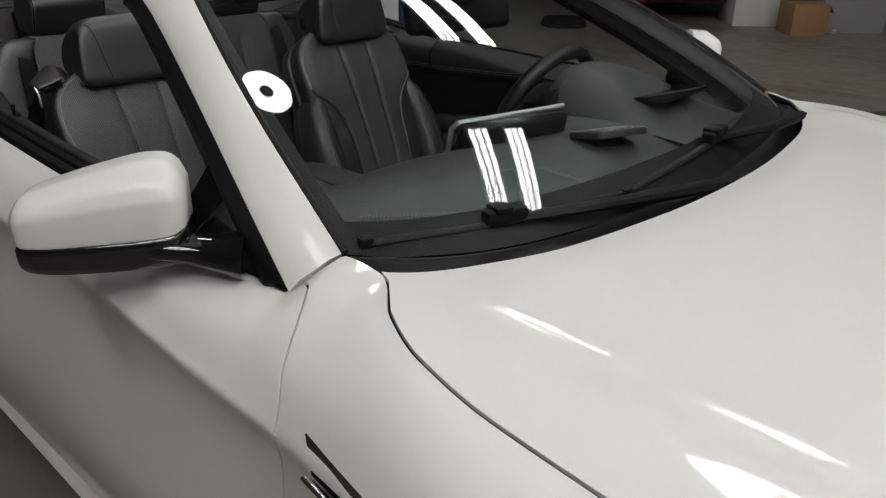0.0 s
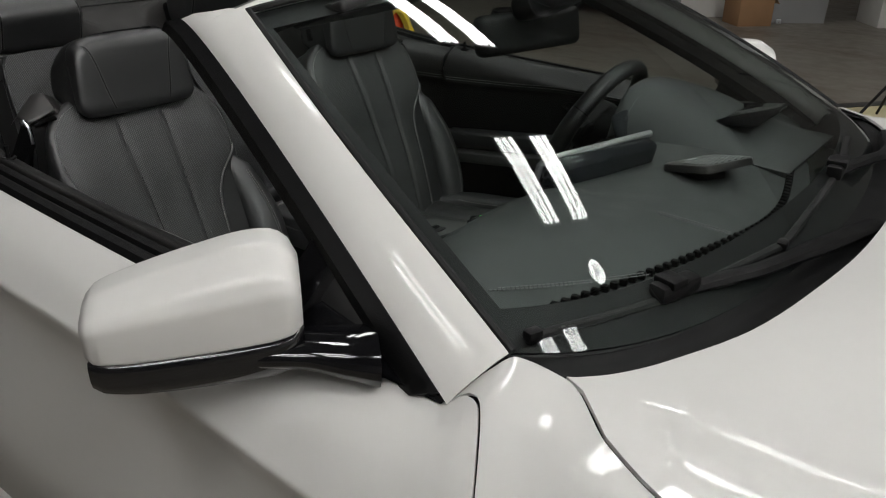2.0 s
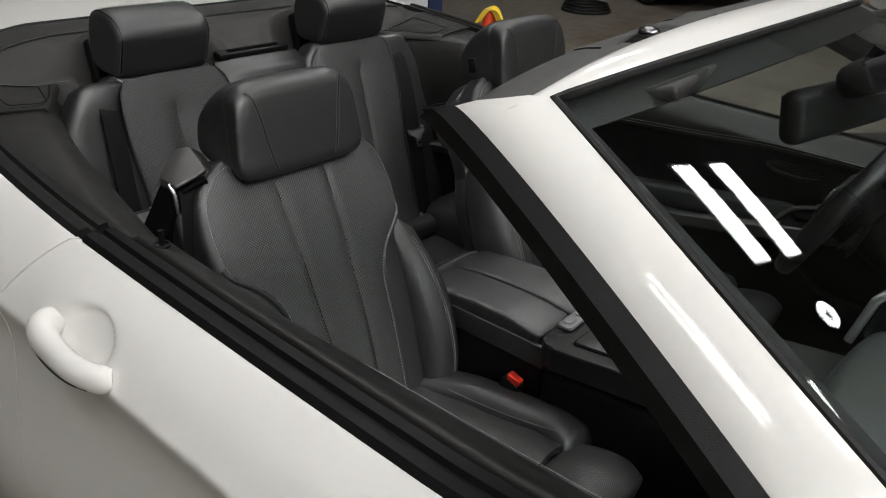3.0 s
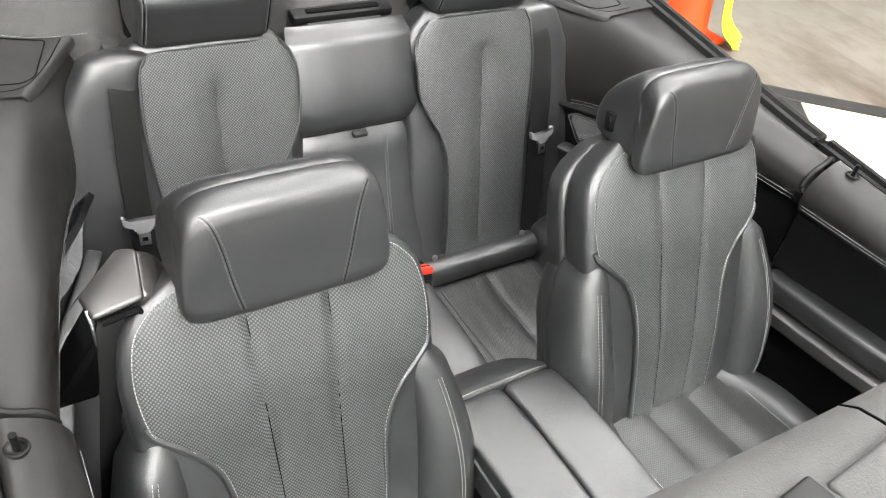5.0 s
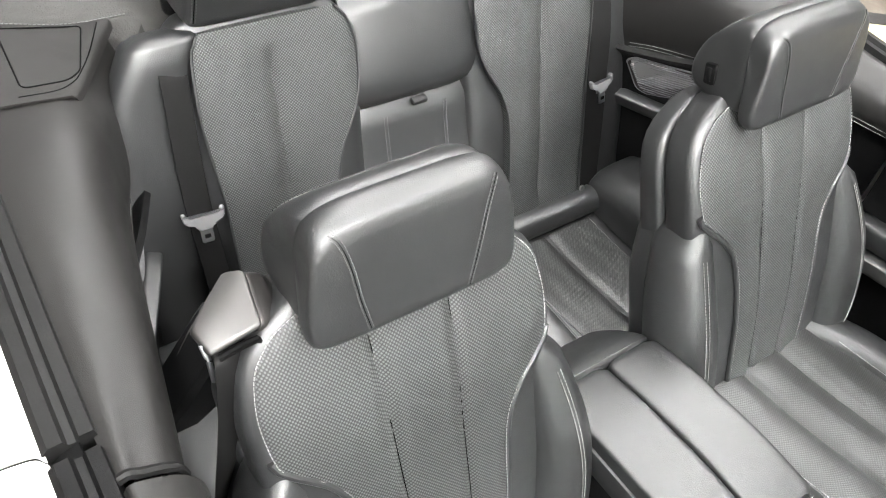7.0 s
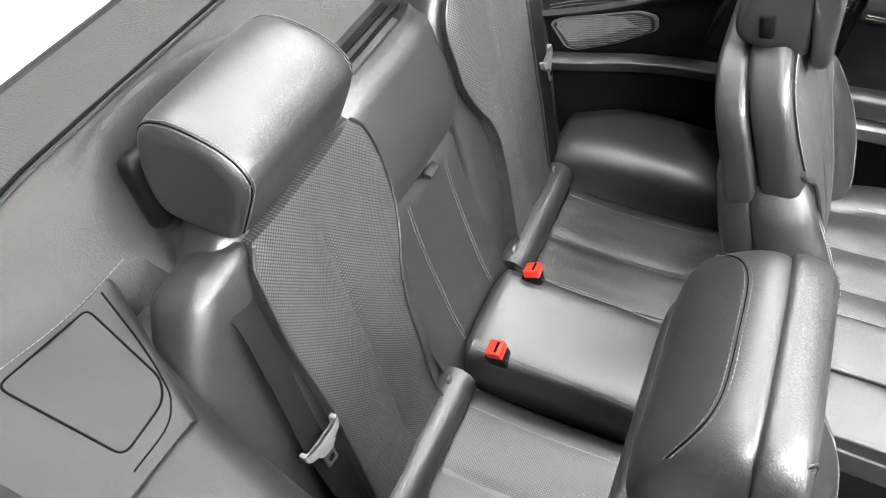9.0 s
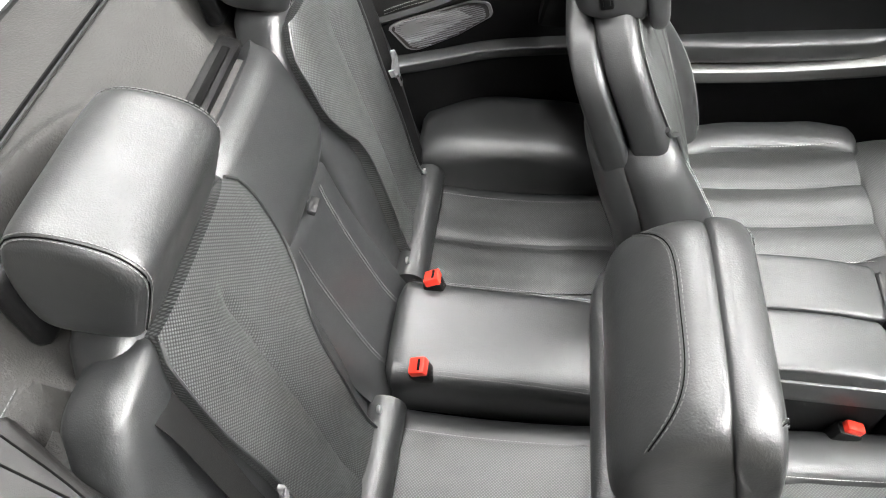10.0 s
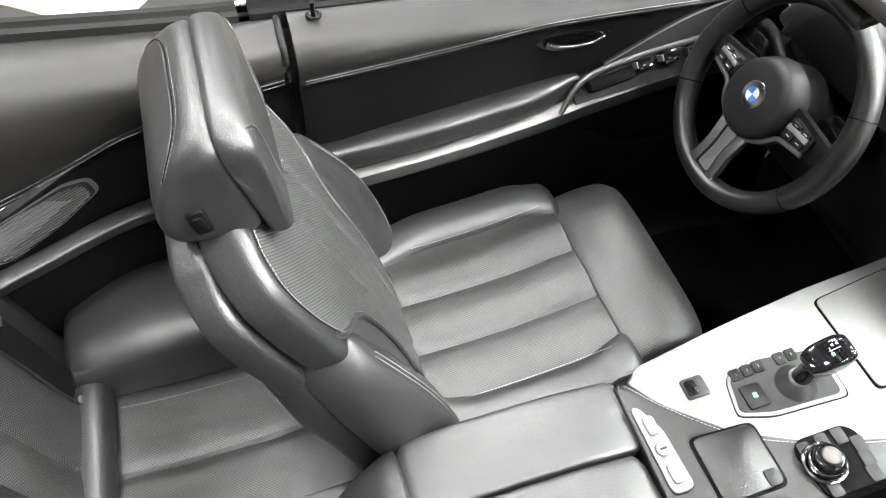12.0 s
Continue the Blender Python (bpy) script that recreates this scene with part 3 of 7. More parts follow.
def ws_rows(u0, u1, v0, v1, n, m, off):
    return [[ws_point(lerp(u0, u1, i / n), lerp(v0, v1, j / m), off) for i in range(n + 1)] for j in range(m + 1)]


glass = part("windscreen", sheet(ws_rows(0, 1, 0, 1, 96, 40, 0), 0.005, (0, -3, 3)), GLASS, car, "clear windscreen glass")
glass.visible_shadow = False
# black printed border, just inside the glass
for nm, (u0, u1, v0, v1) in {"border": (0.0, 1.0, 0.0, 0.105), "border_top": (0.0, 1.0, 0.93, 1.0), "border_side": (0.0, 0.045, 0.105, 0.93), "border_side_b": (0.955, 1.0, 0.105, 0.93)}.items():
    part("glass_border", sheet(ws_rows(u0, u1, v0, v1, 40 if u1 - u0 > 0.5 else 4, 20, -0.009), 0.002, (0, -3, 3)), PLASTIC, glass, "black printed glass border")
# rubber seal round the glass
seal = [ws_point(0, v, 0.002) for v in [k / 16 for k in range(17)]] + [ws_point(u / 24, 1, 0.002) for u in range(1, 25)] + [ws_point(1, 1 - v / 16, 0.002) for v in range(1, 17)]
part("glass_seal", tube(seal, 0.006, 8), RUBBER, car)

# pillar: rings from foot to top; inner edge follows the glass, outer edge the door window
PILLAR_OUT = [(-0.778, -1.190, 0.972), (-0.750, -1.05, 1.068), (-0.702, -0.88, 1.151), (-0.656, -0.715, 1.228), (-0.630, -0.60, 1.286), (-0.622, -0.545, 1.302)]


PILLAR_FIT = [np.polyfit([k / 5 for k in range(6)], [p[a] for p in PILLAR_OUT], 3) for a in range(3)]


def pillar_out(f):
    return Vector([float(np.polyval(c, f)) for c in PILLAR_FIT])


def pillar_rows():
    rows = []
    for i in range(25):
        f = i / 24
        a = ws_point(0.0, f, 0.004)
        b = pillar_out(f)
        crest = a.lerp(b, 0.5) + Vector((-0.005, -0.002, 0.006))
        back = b + Vector((0.022, 0.012, -0.022))
        inner = a + Vector((-0.004, 0.03, -0.035))
        ring = [a, a.lerp(crest, 0.5) + Vector((-0.003, -0.002, 0.004)), crest, crest.lerp(b, 0.5) + Vector((-0.004, -0.001, 0.003)), b, back, inner]
        rows.append(ring)
    return rows


for s in (1, -1):
    bm = capped(pillar_rows())
    if s < 0:
        mirrored(bm)
    part("windscreen_pillar", bm, WHITE, car, "white windscreen pillar", sharp=60)
    # black window seal on the pillar's rear edge
    rows = []
    for i in range(21):
        b = pillar_out(lerp(0.02, 0.985, i / 20))
        rows.append([b + Vector(o) for o in ((-0.002, 0.0, 0.002), (-0.014, 0.022, -0.004), (-0.008, 0.044, -0.020), (0.03, 0.03, -0.045), (0.03, 0.005, -0.03))])
    bm = capped(rows)
    if s < 0:
        mirrored(bm)
    part("pillar_seal", bm, PLASTIC, car, "black pillar window seal", sharp=50)
    rows = []
    for i in range(21):
        b = pillar_out(lerp(0.04, 0.97, i / 20))
        rows.append([b + Vector(o) for o in ((0.02, 0.03, -0.03), (0.03, 0.055, -0.045), (0.06, 0.05, -0.05), (0.075, 0.01, -0.04), (0.05, 0.0, -0.03))])
    bm = capped(rows)
    if s < 0:
        mirrored(bm)
    part("pillar_lining", bm, PLASTIC, car, "dark pillar lining", sharp=50)

# header: white outer skin, then the dark lining with its latch
HEAD_REAR = [(-0.620, -0.568, 1.294), (-0.45, -0.588, 1.338), (-0.25, -0.605, 1.360), (0.0, -0.612, 1.366), (0.25, -0.605, 1.360), (0.45, -0.588, 1.338), (0.620, -0.568, 1.294)]
rows = []
for i in range(49):
    u = i / 48
    a = ws_point(u, 1.0, 0.004)
    b = Vector(curve_at(HEAD_REAR, u)) + Vector((0, -0.026, 0.003))
    rows.append([a + Vector((0, 0.02, -0.025)), a, a.lerp(b, 0.33) + Vector((0, 0, 0.008)), a.lerp(b, 0.7) + Vector((0, 0, 0.007)), b, b + Vector((0, 0.004, -0.012)), b + Vector((0, -0.02, -0.04))])
part("windscreen_header", capped(rows), WHITE, car, "white windscreen header", sharp=50)
rows = []
for i in range(49):
    u = lerp(0.015, 0.985, i / 48)
    b = Vector(curve_at(HEAD_REAR, u))
    rows.append([b + Vector(o) for o in ((0, -0.030, -0.006), (0, -0.024, -0.002), (0, 0.000, -0.005), (0, 0.016, -0.009), (0, 0.034, -0.012), (0, 0.050, -0.017), (0, 0.062, -0.027), (0, 0.062, -0.040), (0, 0.052, -0.052), (0, -0.01, -0.058), (0, -0.05, -0.05))])
hl = part("header_lining", capped(rows), HEADLINER, car, "dark grey header lining", sharp=50)
# latch plates on the lining with a cone socket, and the seams of the cover round them
def head_at(x):
    u = (x + 0.620) / 1.240
    return Vector(curve_at(HEAD_REAR, u))


for s in (1, -1):
    b = head_at(-0.315)
    m = Matrix.Translation((s * -0.315, b.y, b.z)) @ pose(0, 0, 0, -6, -6 * s, 5 * s)
    pl = part("latch_plate", block((0.100, 0.036, 0.012), m @ pose(0, -0.006, -0.006), 0.003, 3), BUTTON, hl, "dark grey latch plate")
    part("latch_socket", torus(m @ Vector((0.012 * s, -0.006, 0.0012)), 0.0105, 0.0042, Matrix.Identity(3), 28, 10), DARKCHROME, pl, "dark chrome cone socket")
    part("socket_hole", disc(0.0088, 0.004, m @ pose(0.012 * s, -0.006, -0.0005), 24), SEAMDARK, pl)
    part("latch_slot", block((0.034, 0.020, 0.004), m @ pose(-0.026 * s, -0.006, -0.0008), 0.0015), SEAMDARK, pl)
    b = head_at(-0.215)
    m2 = Matrix.Translation((s * -0.205, b.y, b.z)) @ pose(0, 0, 0, -6, -4 * s, 3 * s)
    part("latch_cover", block((0.110, 0.040, 0.012), m2 @ pose(0, -0.004, -0.004), 0.004, 3), HEADLINER, hl, "grey latch cover")
    for lx in (-0.140, -0.341):
        b = head_at(lx)
        part("lining_seam", tube([Vector((s * -b.x if s < 0 else b.x, b.y, b.z)) + Vector(o) for o in ((0, 0.014, -0.0080), (0, 0.034, -0.0115), (0, 0.050, -0.0165), (0, 0.062, -0.027), (0, 0.062, -0.040))], 0.0012, 6), SEAMDARK, hl)
for s in (1, -1):
    part("header_end", block((0.036, 0.036, 0.010), pose(-0.596 * s, -0.532, 1.287, 0, -16 * s, 8 * s), 0.003), PLASTIC, hl)

# cowl panel between glass and hood, with its slots
rows = []
for i in range(49):
    u = i / 48
    h = Vector(curve_at(HOOD_EDGE, u)) + Vector((0, 0.0, -0.012))
    g = Vector(curve_at(WS_BOT, u)) + Vector((0, 0, -0.008))
    rows.append([h + Vector((0, -0.03, -0.02)), h, h.lerp(g, 0.35) + Vector((0, 0, -0.006)), h.lerp(g, 0.7) + Vector((0, 0, -0.004)), g, g + Vector((0, 0.02, 0.0))])
part("cowl_panel", sheet(rows, 0.004, (0, -1.4, 3)), PLASTIC, car, "black ribbed cowl panel")


# ---------------------------------------------------------------- wipers
def wiper(tip, joint, end, pivot, bend):
    ob = part("wiper_arm", tube(resample([joint, lerp_v(joint, bend, 0.5), bend, pivot], 16), [0.011] * 4 + [0.013] * 8 + [0.017] * 4, 8, 0.7), PLASTIC, car, "black wiper arm")
    blade = resample([tip, joint, end], 24)
    part("blade", merge(tube([(x, y, z - 0.004) for x, y, z in blade], 0.0075, 8, 0.8), tube([(x, y + 0.004, z - 0.014) for x, y, z in blade], 0.003, 6)), RUBBER, ob, "rubber wiper blade")
    d = (Vector(end) - Vector(tip)).normalized()
    m = Matrix.Translation(Vector(joint) + Vector((0, 0, 0.008))) @ d.to_track_quat("X", "Z").to_matrix().to_4x4()
    part("blade_clip", merge(block((0.075, 0.028, 0.026), m, 0.006), block((0.03, 0.034, 0.012), m @ pose(-0.01, 0, 0.013), 0.003)), PLASTIC, ob)
    part("end_cap", block((0.022, 0.016, 0.016), Matrix.Translation(Vector(tip)) @ d.to_track_quat("X", "Z").to_matrix().to_4x4(), 0.004), PLASTIC, ob)


def lerp_v(a, b, f):
    return tuple(x + (y - x) * f for x, y in zip(a, b))


wiper((-0.672, -1.232, 1.028), (-0.460, -1.312, 1.022), (-0.20, -1.372, 1.020), (0.02, -1.455, 0.998), (-0.30, -1.385, 1.024))
wiper((-0.207, -1.372, 1.018), (0.135, -1.360, 1.038), (0.33, -1.330, 1.052), (0.60, -1.36, 1.000), (0.33, -1.405, 1.036))


# ---------------------------------------------------------------- door mirrors
def door_mirror(s):
    """Cap, black foot and glass. Rings run from the inner to the outer end."""
    mir = part("mirror_foot", mirror_foot(s), GLOSS, car, "gloss black mirror foot")
    rows = []
    st = [(0.0, 0.046, 0.050), (0.03, 0.054, 0.059), (0.15, 0.060, 0.064), (0.42, 0.062, 0.062), (0.75, 0.060, 0.058), (0.93, 0.056, 0.052), (0.985, 0.050, 0.047), (1.0, 0.043, 0.042)]
    a, b = Vector((-0.806, -0.992, 1.068)), Vector((-0.990, -0.842, 1.046))
    ax = (b - a).normalized()
    side = Vector((ax.y, -ax.x, 0)).normalized()
    if side.y > 0:
        side = -side
    for f, w, h in [table_row(st, k / 24) for k in range(25)]:
        c = a.lerp(b, f)
        top = table_at([(0, 0.62), (0.04, 0.86), (0.12, 1.02), (0.25, 1.06), (0.5, 0.97), (0.8, 0.80), (0.95, 0.70), (1, 0.62)], f)[0]
        sec = rounded([(w * 0.90, -0.66 * h), (w, 0.30 * h * top), (w * 0.86, 0.62 * h * top), (w * 0.22, 0.98 * h * top), (-w * 0.52, 1.02 * h * top), (-w * 0.55, -0.66 * h)], 0.007, 4)
        ring = [c + side * px + Vector((0, 0, pz)) for px, pz in sec]
        rows.append(ring)
    bm = capped(rows)
    if s < 0:
        mirrored(bm)
    part("mirror_cap", bm, WHITE, mir, "white mirror cap", sharp=50)
    rows = []
    for f, w, h in [table_row(st, lerp(0.0, 0.985, k / 20)) for k in range(21)]:
        c = a.lerp(b, f)
        rows.append([c + side * (w * q) + Vector((0, 0, -h * g)) for q, g in ((0.92, 0.60), (0.985, 0.69), (0.99, 0.80), (0.96, 1.08), (0.86, 1.32), (0.6, 1.44), (0.0, 1.46), (-0.42, 1.34), (-0.52, 0.9), (-0.50, 0.60))])
    bm = capped(rows)
    if s < 0:
        mirrored(bm)
    part("mirror_base_strip", bm, GLOSS, mir, "gloss black lower mirror shell", sharp=60)
    m = Matrix.Translation(a.lerp(b, 0.5) - side * 0.036) @ (-side).to_track_quat("Z", "Y").to_matrix().to_4x4()
    bm = disc(0.05, 0.004, m @ Matrix.Diagonal((1.75, 0.92, 1, 1)))
    if s < 0:
        mirrored(bm)
    part("mirror_glass", bm, MIRROR, mir, "mirror glass")


def table_row(st, f):
    return (f, *table_at(st, f))


def mirror_foot(s):
    pts = [(-0.768, -1.075, 0.992), (-0.790, -1.055, 0.994), (-0.82, -1.02, 1.000), (-0.86, -0.985, 1.004), (-0.90, -0.94, 1.004)]
    bm = tube(resample(pts, 12), [0.062, 0.058, 0.052, 0.047, 0.043, 0.040, 0.038, 0.036, 0.034, 0.032, 0.028, 0.022], 16, 0.55)
    tri = bmesh.new()
    P = [(-0.784, -1.188, 0.970), (-0.806, -0.90, 0.985), (-0.770, -0.93, 1.035), (-0.732, -0.945, 1.108)]
    a = [tri.verts.new(p) for p in P]
    b = [tri.verts.new((p[0] + 0.035, p[1], p[2])) for p in P]
    tri.faces.new(a)
    tri.faces.new(b[::-1])
    for i in range(4):
        tri.faces.new((a[i], b[i], b[(i + 1) % 4], a[(i + 1) % 4]))
    bmesh.ops.bevel(tri, geom=tri.edges[:], offset=0.005, segments=2, affect="EDGES")
    bm = merge(bm, tri)
    return mirrored(bm) if s < 0 else bm


door_mirror(1)
door_mirror(-1)


# ---------------------------------------------------------------- window seals along the belt, door handles
def belt_trim(s):
    for nm, ya, yb in (("window_seal", -1.10, 0.012), ("rear_window_seal", 0.030, 0.80)):
        rows = []
        for i in range(41):
            y = lerp(ya, yb, i / 40)
            b = Vector(belt(y))
            rows.append([b + Vector(o) for o in ((-0.003, 0, 0.001), (0.004, 0, 0.009), (0.018, 0, 0.010), (0.022, 0, 0.002), (0.030, 0, 0.001), (0.034, 0, 0.008), (0.048, 0, 0.009), (0.054, 0, -0.02), (0.0, 0, -0.02))])
        bm = capped(rows)
        if s < 0:
            mirrored(bm)
        part(nm, bm, PLASTIC if nm == "window_seal" else RUBBER, car, "black window seal strip", sharp=35)


def door_handle(s, door):
    """A pull handle over its hollow: broad at the rear foot, slim at the front one, with a dark line along it."""
    pts = [side_point(y, v, o) for y, v, o in ((-0.226, 0.452, 0.000), (-0.214, 0.452, 0.014), (-0.180, 0.452, 0.024), (-0.130, 0.448, 0.027), (-0.085, 0.438, 0.025), (-0.062, 0.425, 0.016), (-0.056, 0.412, 0.000))]
    bm = tube(resample(pts, 24), [0.012, 0.015, 0.017] + [0.0175] * 10 + [0.018, 0.019, 0.020, 0.021, 0.022, 0.0225, 0.0225, 0.022, 0.021, 0.019, 0.016], 14, 1.15)
    line = [(x - 0.0155, y, z - 0.009) for x, y, z in resample(pts[1:6], 14)]
    strip = tube(line, 0.0022, 6)
    for b in (bm, strip):
        if s < 0:
            mirrored(b)
    part("door_handle", bm, WHITE, door, "white door handle")
    part("handle_strip", strip, DARKCHROME, door, "dark chrome handle strip")


for s, d in zip((1, -1), doors):
    belt_trim(s)
    door_handle(s, d)


# ---------------------------------------------------------------- wheels, floor pan, boot lid
def wheel(x, y):
    s = math.copysign(1, x)
    w = part("wheel", torus((x, y, 0.33), 0.255, 0.085, Matrix.Rotation(radians(90), 3, "Y"), 48, 14, 0.9), TYRE, car, "black tyre")
    rim = disc(0.21, 0.03, Matrix.Translation((x + 0.06 * s, y, 0.33)) @ pose(0, 0, 0, 0, 90, 0), bevel=0.006)
    for k in range(10):
        a = k * math.tau / 10
        rim = merge(rim, block((0.03, 0.19, 0.032), Matrix.Translation((x + 0.085 * s, y, 0.33)) @ Matrix.Rotation(a, 4, "X") @ pose(0, 0.1, 0), 0.006))
    part("rim", rim, SATIN, w, "silver wheel rim")


for wx in (-0.80, 0.80):
    wheel(wx, -1.98)
    wheel(wx, 0.88)
part("floor_pan", block((1.56, 2.6, 0.03), pose(0, -0.30, 0.245), 0.005), CARPET, car, "black carpeted floor pan")
part("rear_floor", block((1.5, 0.9, 0.03), pose(0, 1.4, 0.32), 0.005), PLASTIC, car)
part("bulkhead", block((1.5, 0.04, 0.70), pose(0, -1.37, 0.62), 0.01), CARPET, car)
part("cross_member", block((1.4, 0.03, 0.45), pose(0, 0.66, 0.52), 0.01), CARPET, car)
part("transmission_tunnel", block((0.26, 1.9, 0.22), pose(0, -0.45, 0.35), 0.06, 4), CARPET, car)
rows = []
for j in range(25):
    g = j / 24
    y = lerp(0.945, 2.10, g)
    xe = -belt(min(y, 2.0))[0] - 0.02
    rows.append([(lerp(-xe, xe, i / 30), y + 0.04 * (1 - (2 * i / 30 - 1) ** 2) * (1 if g > 0.9 else 0), belt(min(y, 2.0))[2] + 0.040 * (1 - abs(2 * i / 30 - 1) ** 2.5) - 0.01 * g) for i in range(31)])
part("boot_lid", sheet(rows, 0.006, (0, 1.6, 4)), WHITE, car, "white boot lid")


# ---------------------------------------------------------------- padded shapes
def pad_rings(stations, e=3.0, n=36):
    """Rings of a padded shape: each station is (centre, across axis, out axis, half width, out front, out back, wing).
    wing lifts the outer parts of the front side."""
    rows = []
    for c, ax, out, w, f, b, wing in stations:
        ring = []
        for k in range(n):
            t = k * math.tau / n
            cx, cy = math.cos(t), math.sin(t)
            px = math.copysign(abs(cx) ** (2 / e), cx)
            py = math.copysign(abs(cy) ** (2 / e), cy)
            o = f * py if py > 0 else b * py
            if py > 0:
                o += wing * py * smooth01((abs(px) - 0.45) / 0.5)
            ring.append(c + ax * (px * w) + out * o)
        rows.append(ring)
    return rows


def closed_pad(stations, e=3.0, n=36):
    """The pad with rounded ends."""
    rows = pad_rings(stations, e, n)
    res = []
    for first, second, sgn in ((rows[0], rows[1], 0),):
        c = sum(first, Vector()) / n
        d = c - sum(second, Vector()) / n
        d = d.normalized() * min(0.02, d.length) if d.length > 1e-9 else Vector()
        for f, g in ((0.35, 1.0), (0.75, 0.75), (0.93, 0.35)):
            res.append([c + (p - c) * f + d * g for p in first])
    res += rows
    last, before = rows[-1], rows[-2]
    c = sum(last, Vector()) / n
    d = c - sum(before, Vector()) / n
    d = d.normalized() * min(0.02, d.length) if d.length > 1e-9 else Vector()
    for f, g in ((0.93, 0.35), (0.75, 0.75), (0.35, 1.0)):
        res.append([c + (p - c) * f + d * g for p in last])
    return capped(res)


def loft_x(profile, cx, w, e=4.5, n=26, lean=0.0, m=48, crown=0.0):
    """A pad lofted across the car: a closed y-z profile, drawn in towards both ends. crown: a lower power for the upper half, which then arches."""
    ring = resample([tuple(p) for p in profile] + [tuple(profile[0])], m + 1)[:-1]
    cy, cz = sum(p[0] for p in ring) / m, sum(p[1] for p in ring) / m
    rows = []
    for i in range(n + 1):
        t = lerp(0.10, math.pi - 0.10, i / n)
        a = -math.copysign(abs(math.cos(t)) ** (2 / e), math.cos(t))
        s = math.sin(t) ** (2 / e)
        up = (1 - abs(a) ** crown) ** (1 / crown) if crown else s
        rows.append([Vector((cx + w * a * (1 + lean * (z - cz)), cy + (y - cy) * s, cz + (z - cz) * lerp(s, up, smooth01((z - cz) / 0.05)))) for y, z in ring])
    for end in (0, -1):
        c = sum(rows[end], Vector()) / m
        inner = [c + (p - c) * 0.5 for p in rows[end]]
        rows.insert(0 if end == 0 else len(rows), inner)
    return capped(rows)


def hull(pts, bevel=0.006, seg=3):
    """The rounded solid spanned by a few corners."""
    bm = bmesh.new()
    for p in pts:
        bm.verts.new(p)
    r = bmesh.ops.convex_hull(bm, input=bm.verts)
    bmesh.ops.delete(bm, geom=[g for g in r["geom_unused"] + r["geom_interior"] if isinstance(g, bmesh.types.BMVert)], context="VERTS")
    bmesh.ops.dissolve_limit(bm, angle_limit=radians(3), verts=bm.verts, edges=bm.edges)
    bmesh.ops.bevel(bm, geom=bm.edges[:], offset=bevel, segments=seg, affect="EDGES", profile=0.5)
    return bm


class Spine:
    """A smooth line in the y-z plane with its tangent and forward normal."""

    def __init__(self, pts):
        self.pts = pts

    def at(self, f):
        y, z = curve_at(self.pts, f)
        y2, z2 = curve_at(self.pts, min(1, f + 0.01))
        y1, z1 = curve_at(self.pts, max(0, f - 0.01))
        t = Vector((0, y2 - y1, z2 - z1)).normalized()
        return Vector((0, y, z)), t, Vector((0, -t.z, t.y))


X = Vector((1, 0, 0))
BACK = Spine([(-0.185, 0.50), (-0.160, 0.575), (-0.120, 0.69), (-0.072, 0.80), (-0.030, 0.90), (0.010, 0.985), (0.045, 1.055)])


def back_width(f):
    return table_at([(0, 0.20), (0.15, 0.215), (0.35, 0.222), (0.55, 0.224), (0.72, 0.226), (0.85, 0.218), (0.94, 0.195), (1.0, 0.155)], f)[0]


def back_front(x, f):
    """The front of the back cushion at x, f."""
    c, t, n = BACK.at(f)
    w = back_width(f)
    q = min(1.0, abs(x) / w)
    fall = (0.045 + 0.008 * math.sin(math.pi * f)) * (1 - (1 - min(0.999, q) ** 6.0) ** (1 / 6.0))
    groove = sum(0.006 * math.exp(-((x - s * lerp(0.040, 0.062, f)) / 0.007) ** 2) for s in (1, -1)) * smooth01((0.99 - f) / 0.1)
    belly = 0.008 * math.sin(math.pi * f)
    return c + X * x + n * (belly - fall - groove)


def insert_half(f):
    """Half width of the perforated centre: broad at the shoulders, stepped in below the notch."""
    return table_at([(0.0, 0.100), (0.2, 0.104), (0.4, 0.110), (0.49, 0.120), (0.56, 0.146), (0.61, 0.182), (0.65, 0.203), (0.75, 0.209), (0.86, 0.200), (0.95, 0.168), (1.0, 0.12)], f)[0]


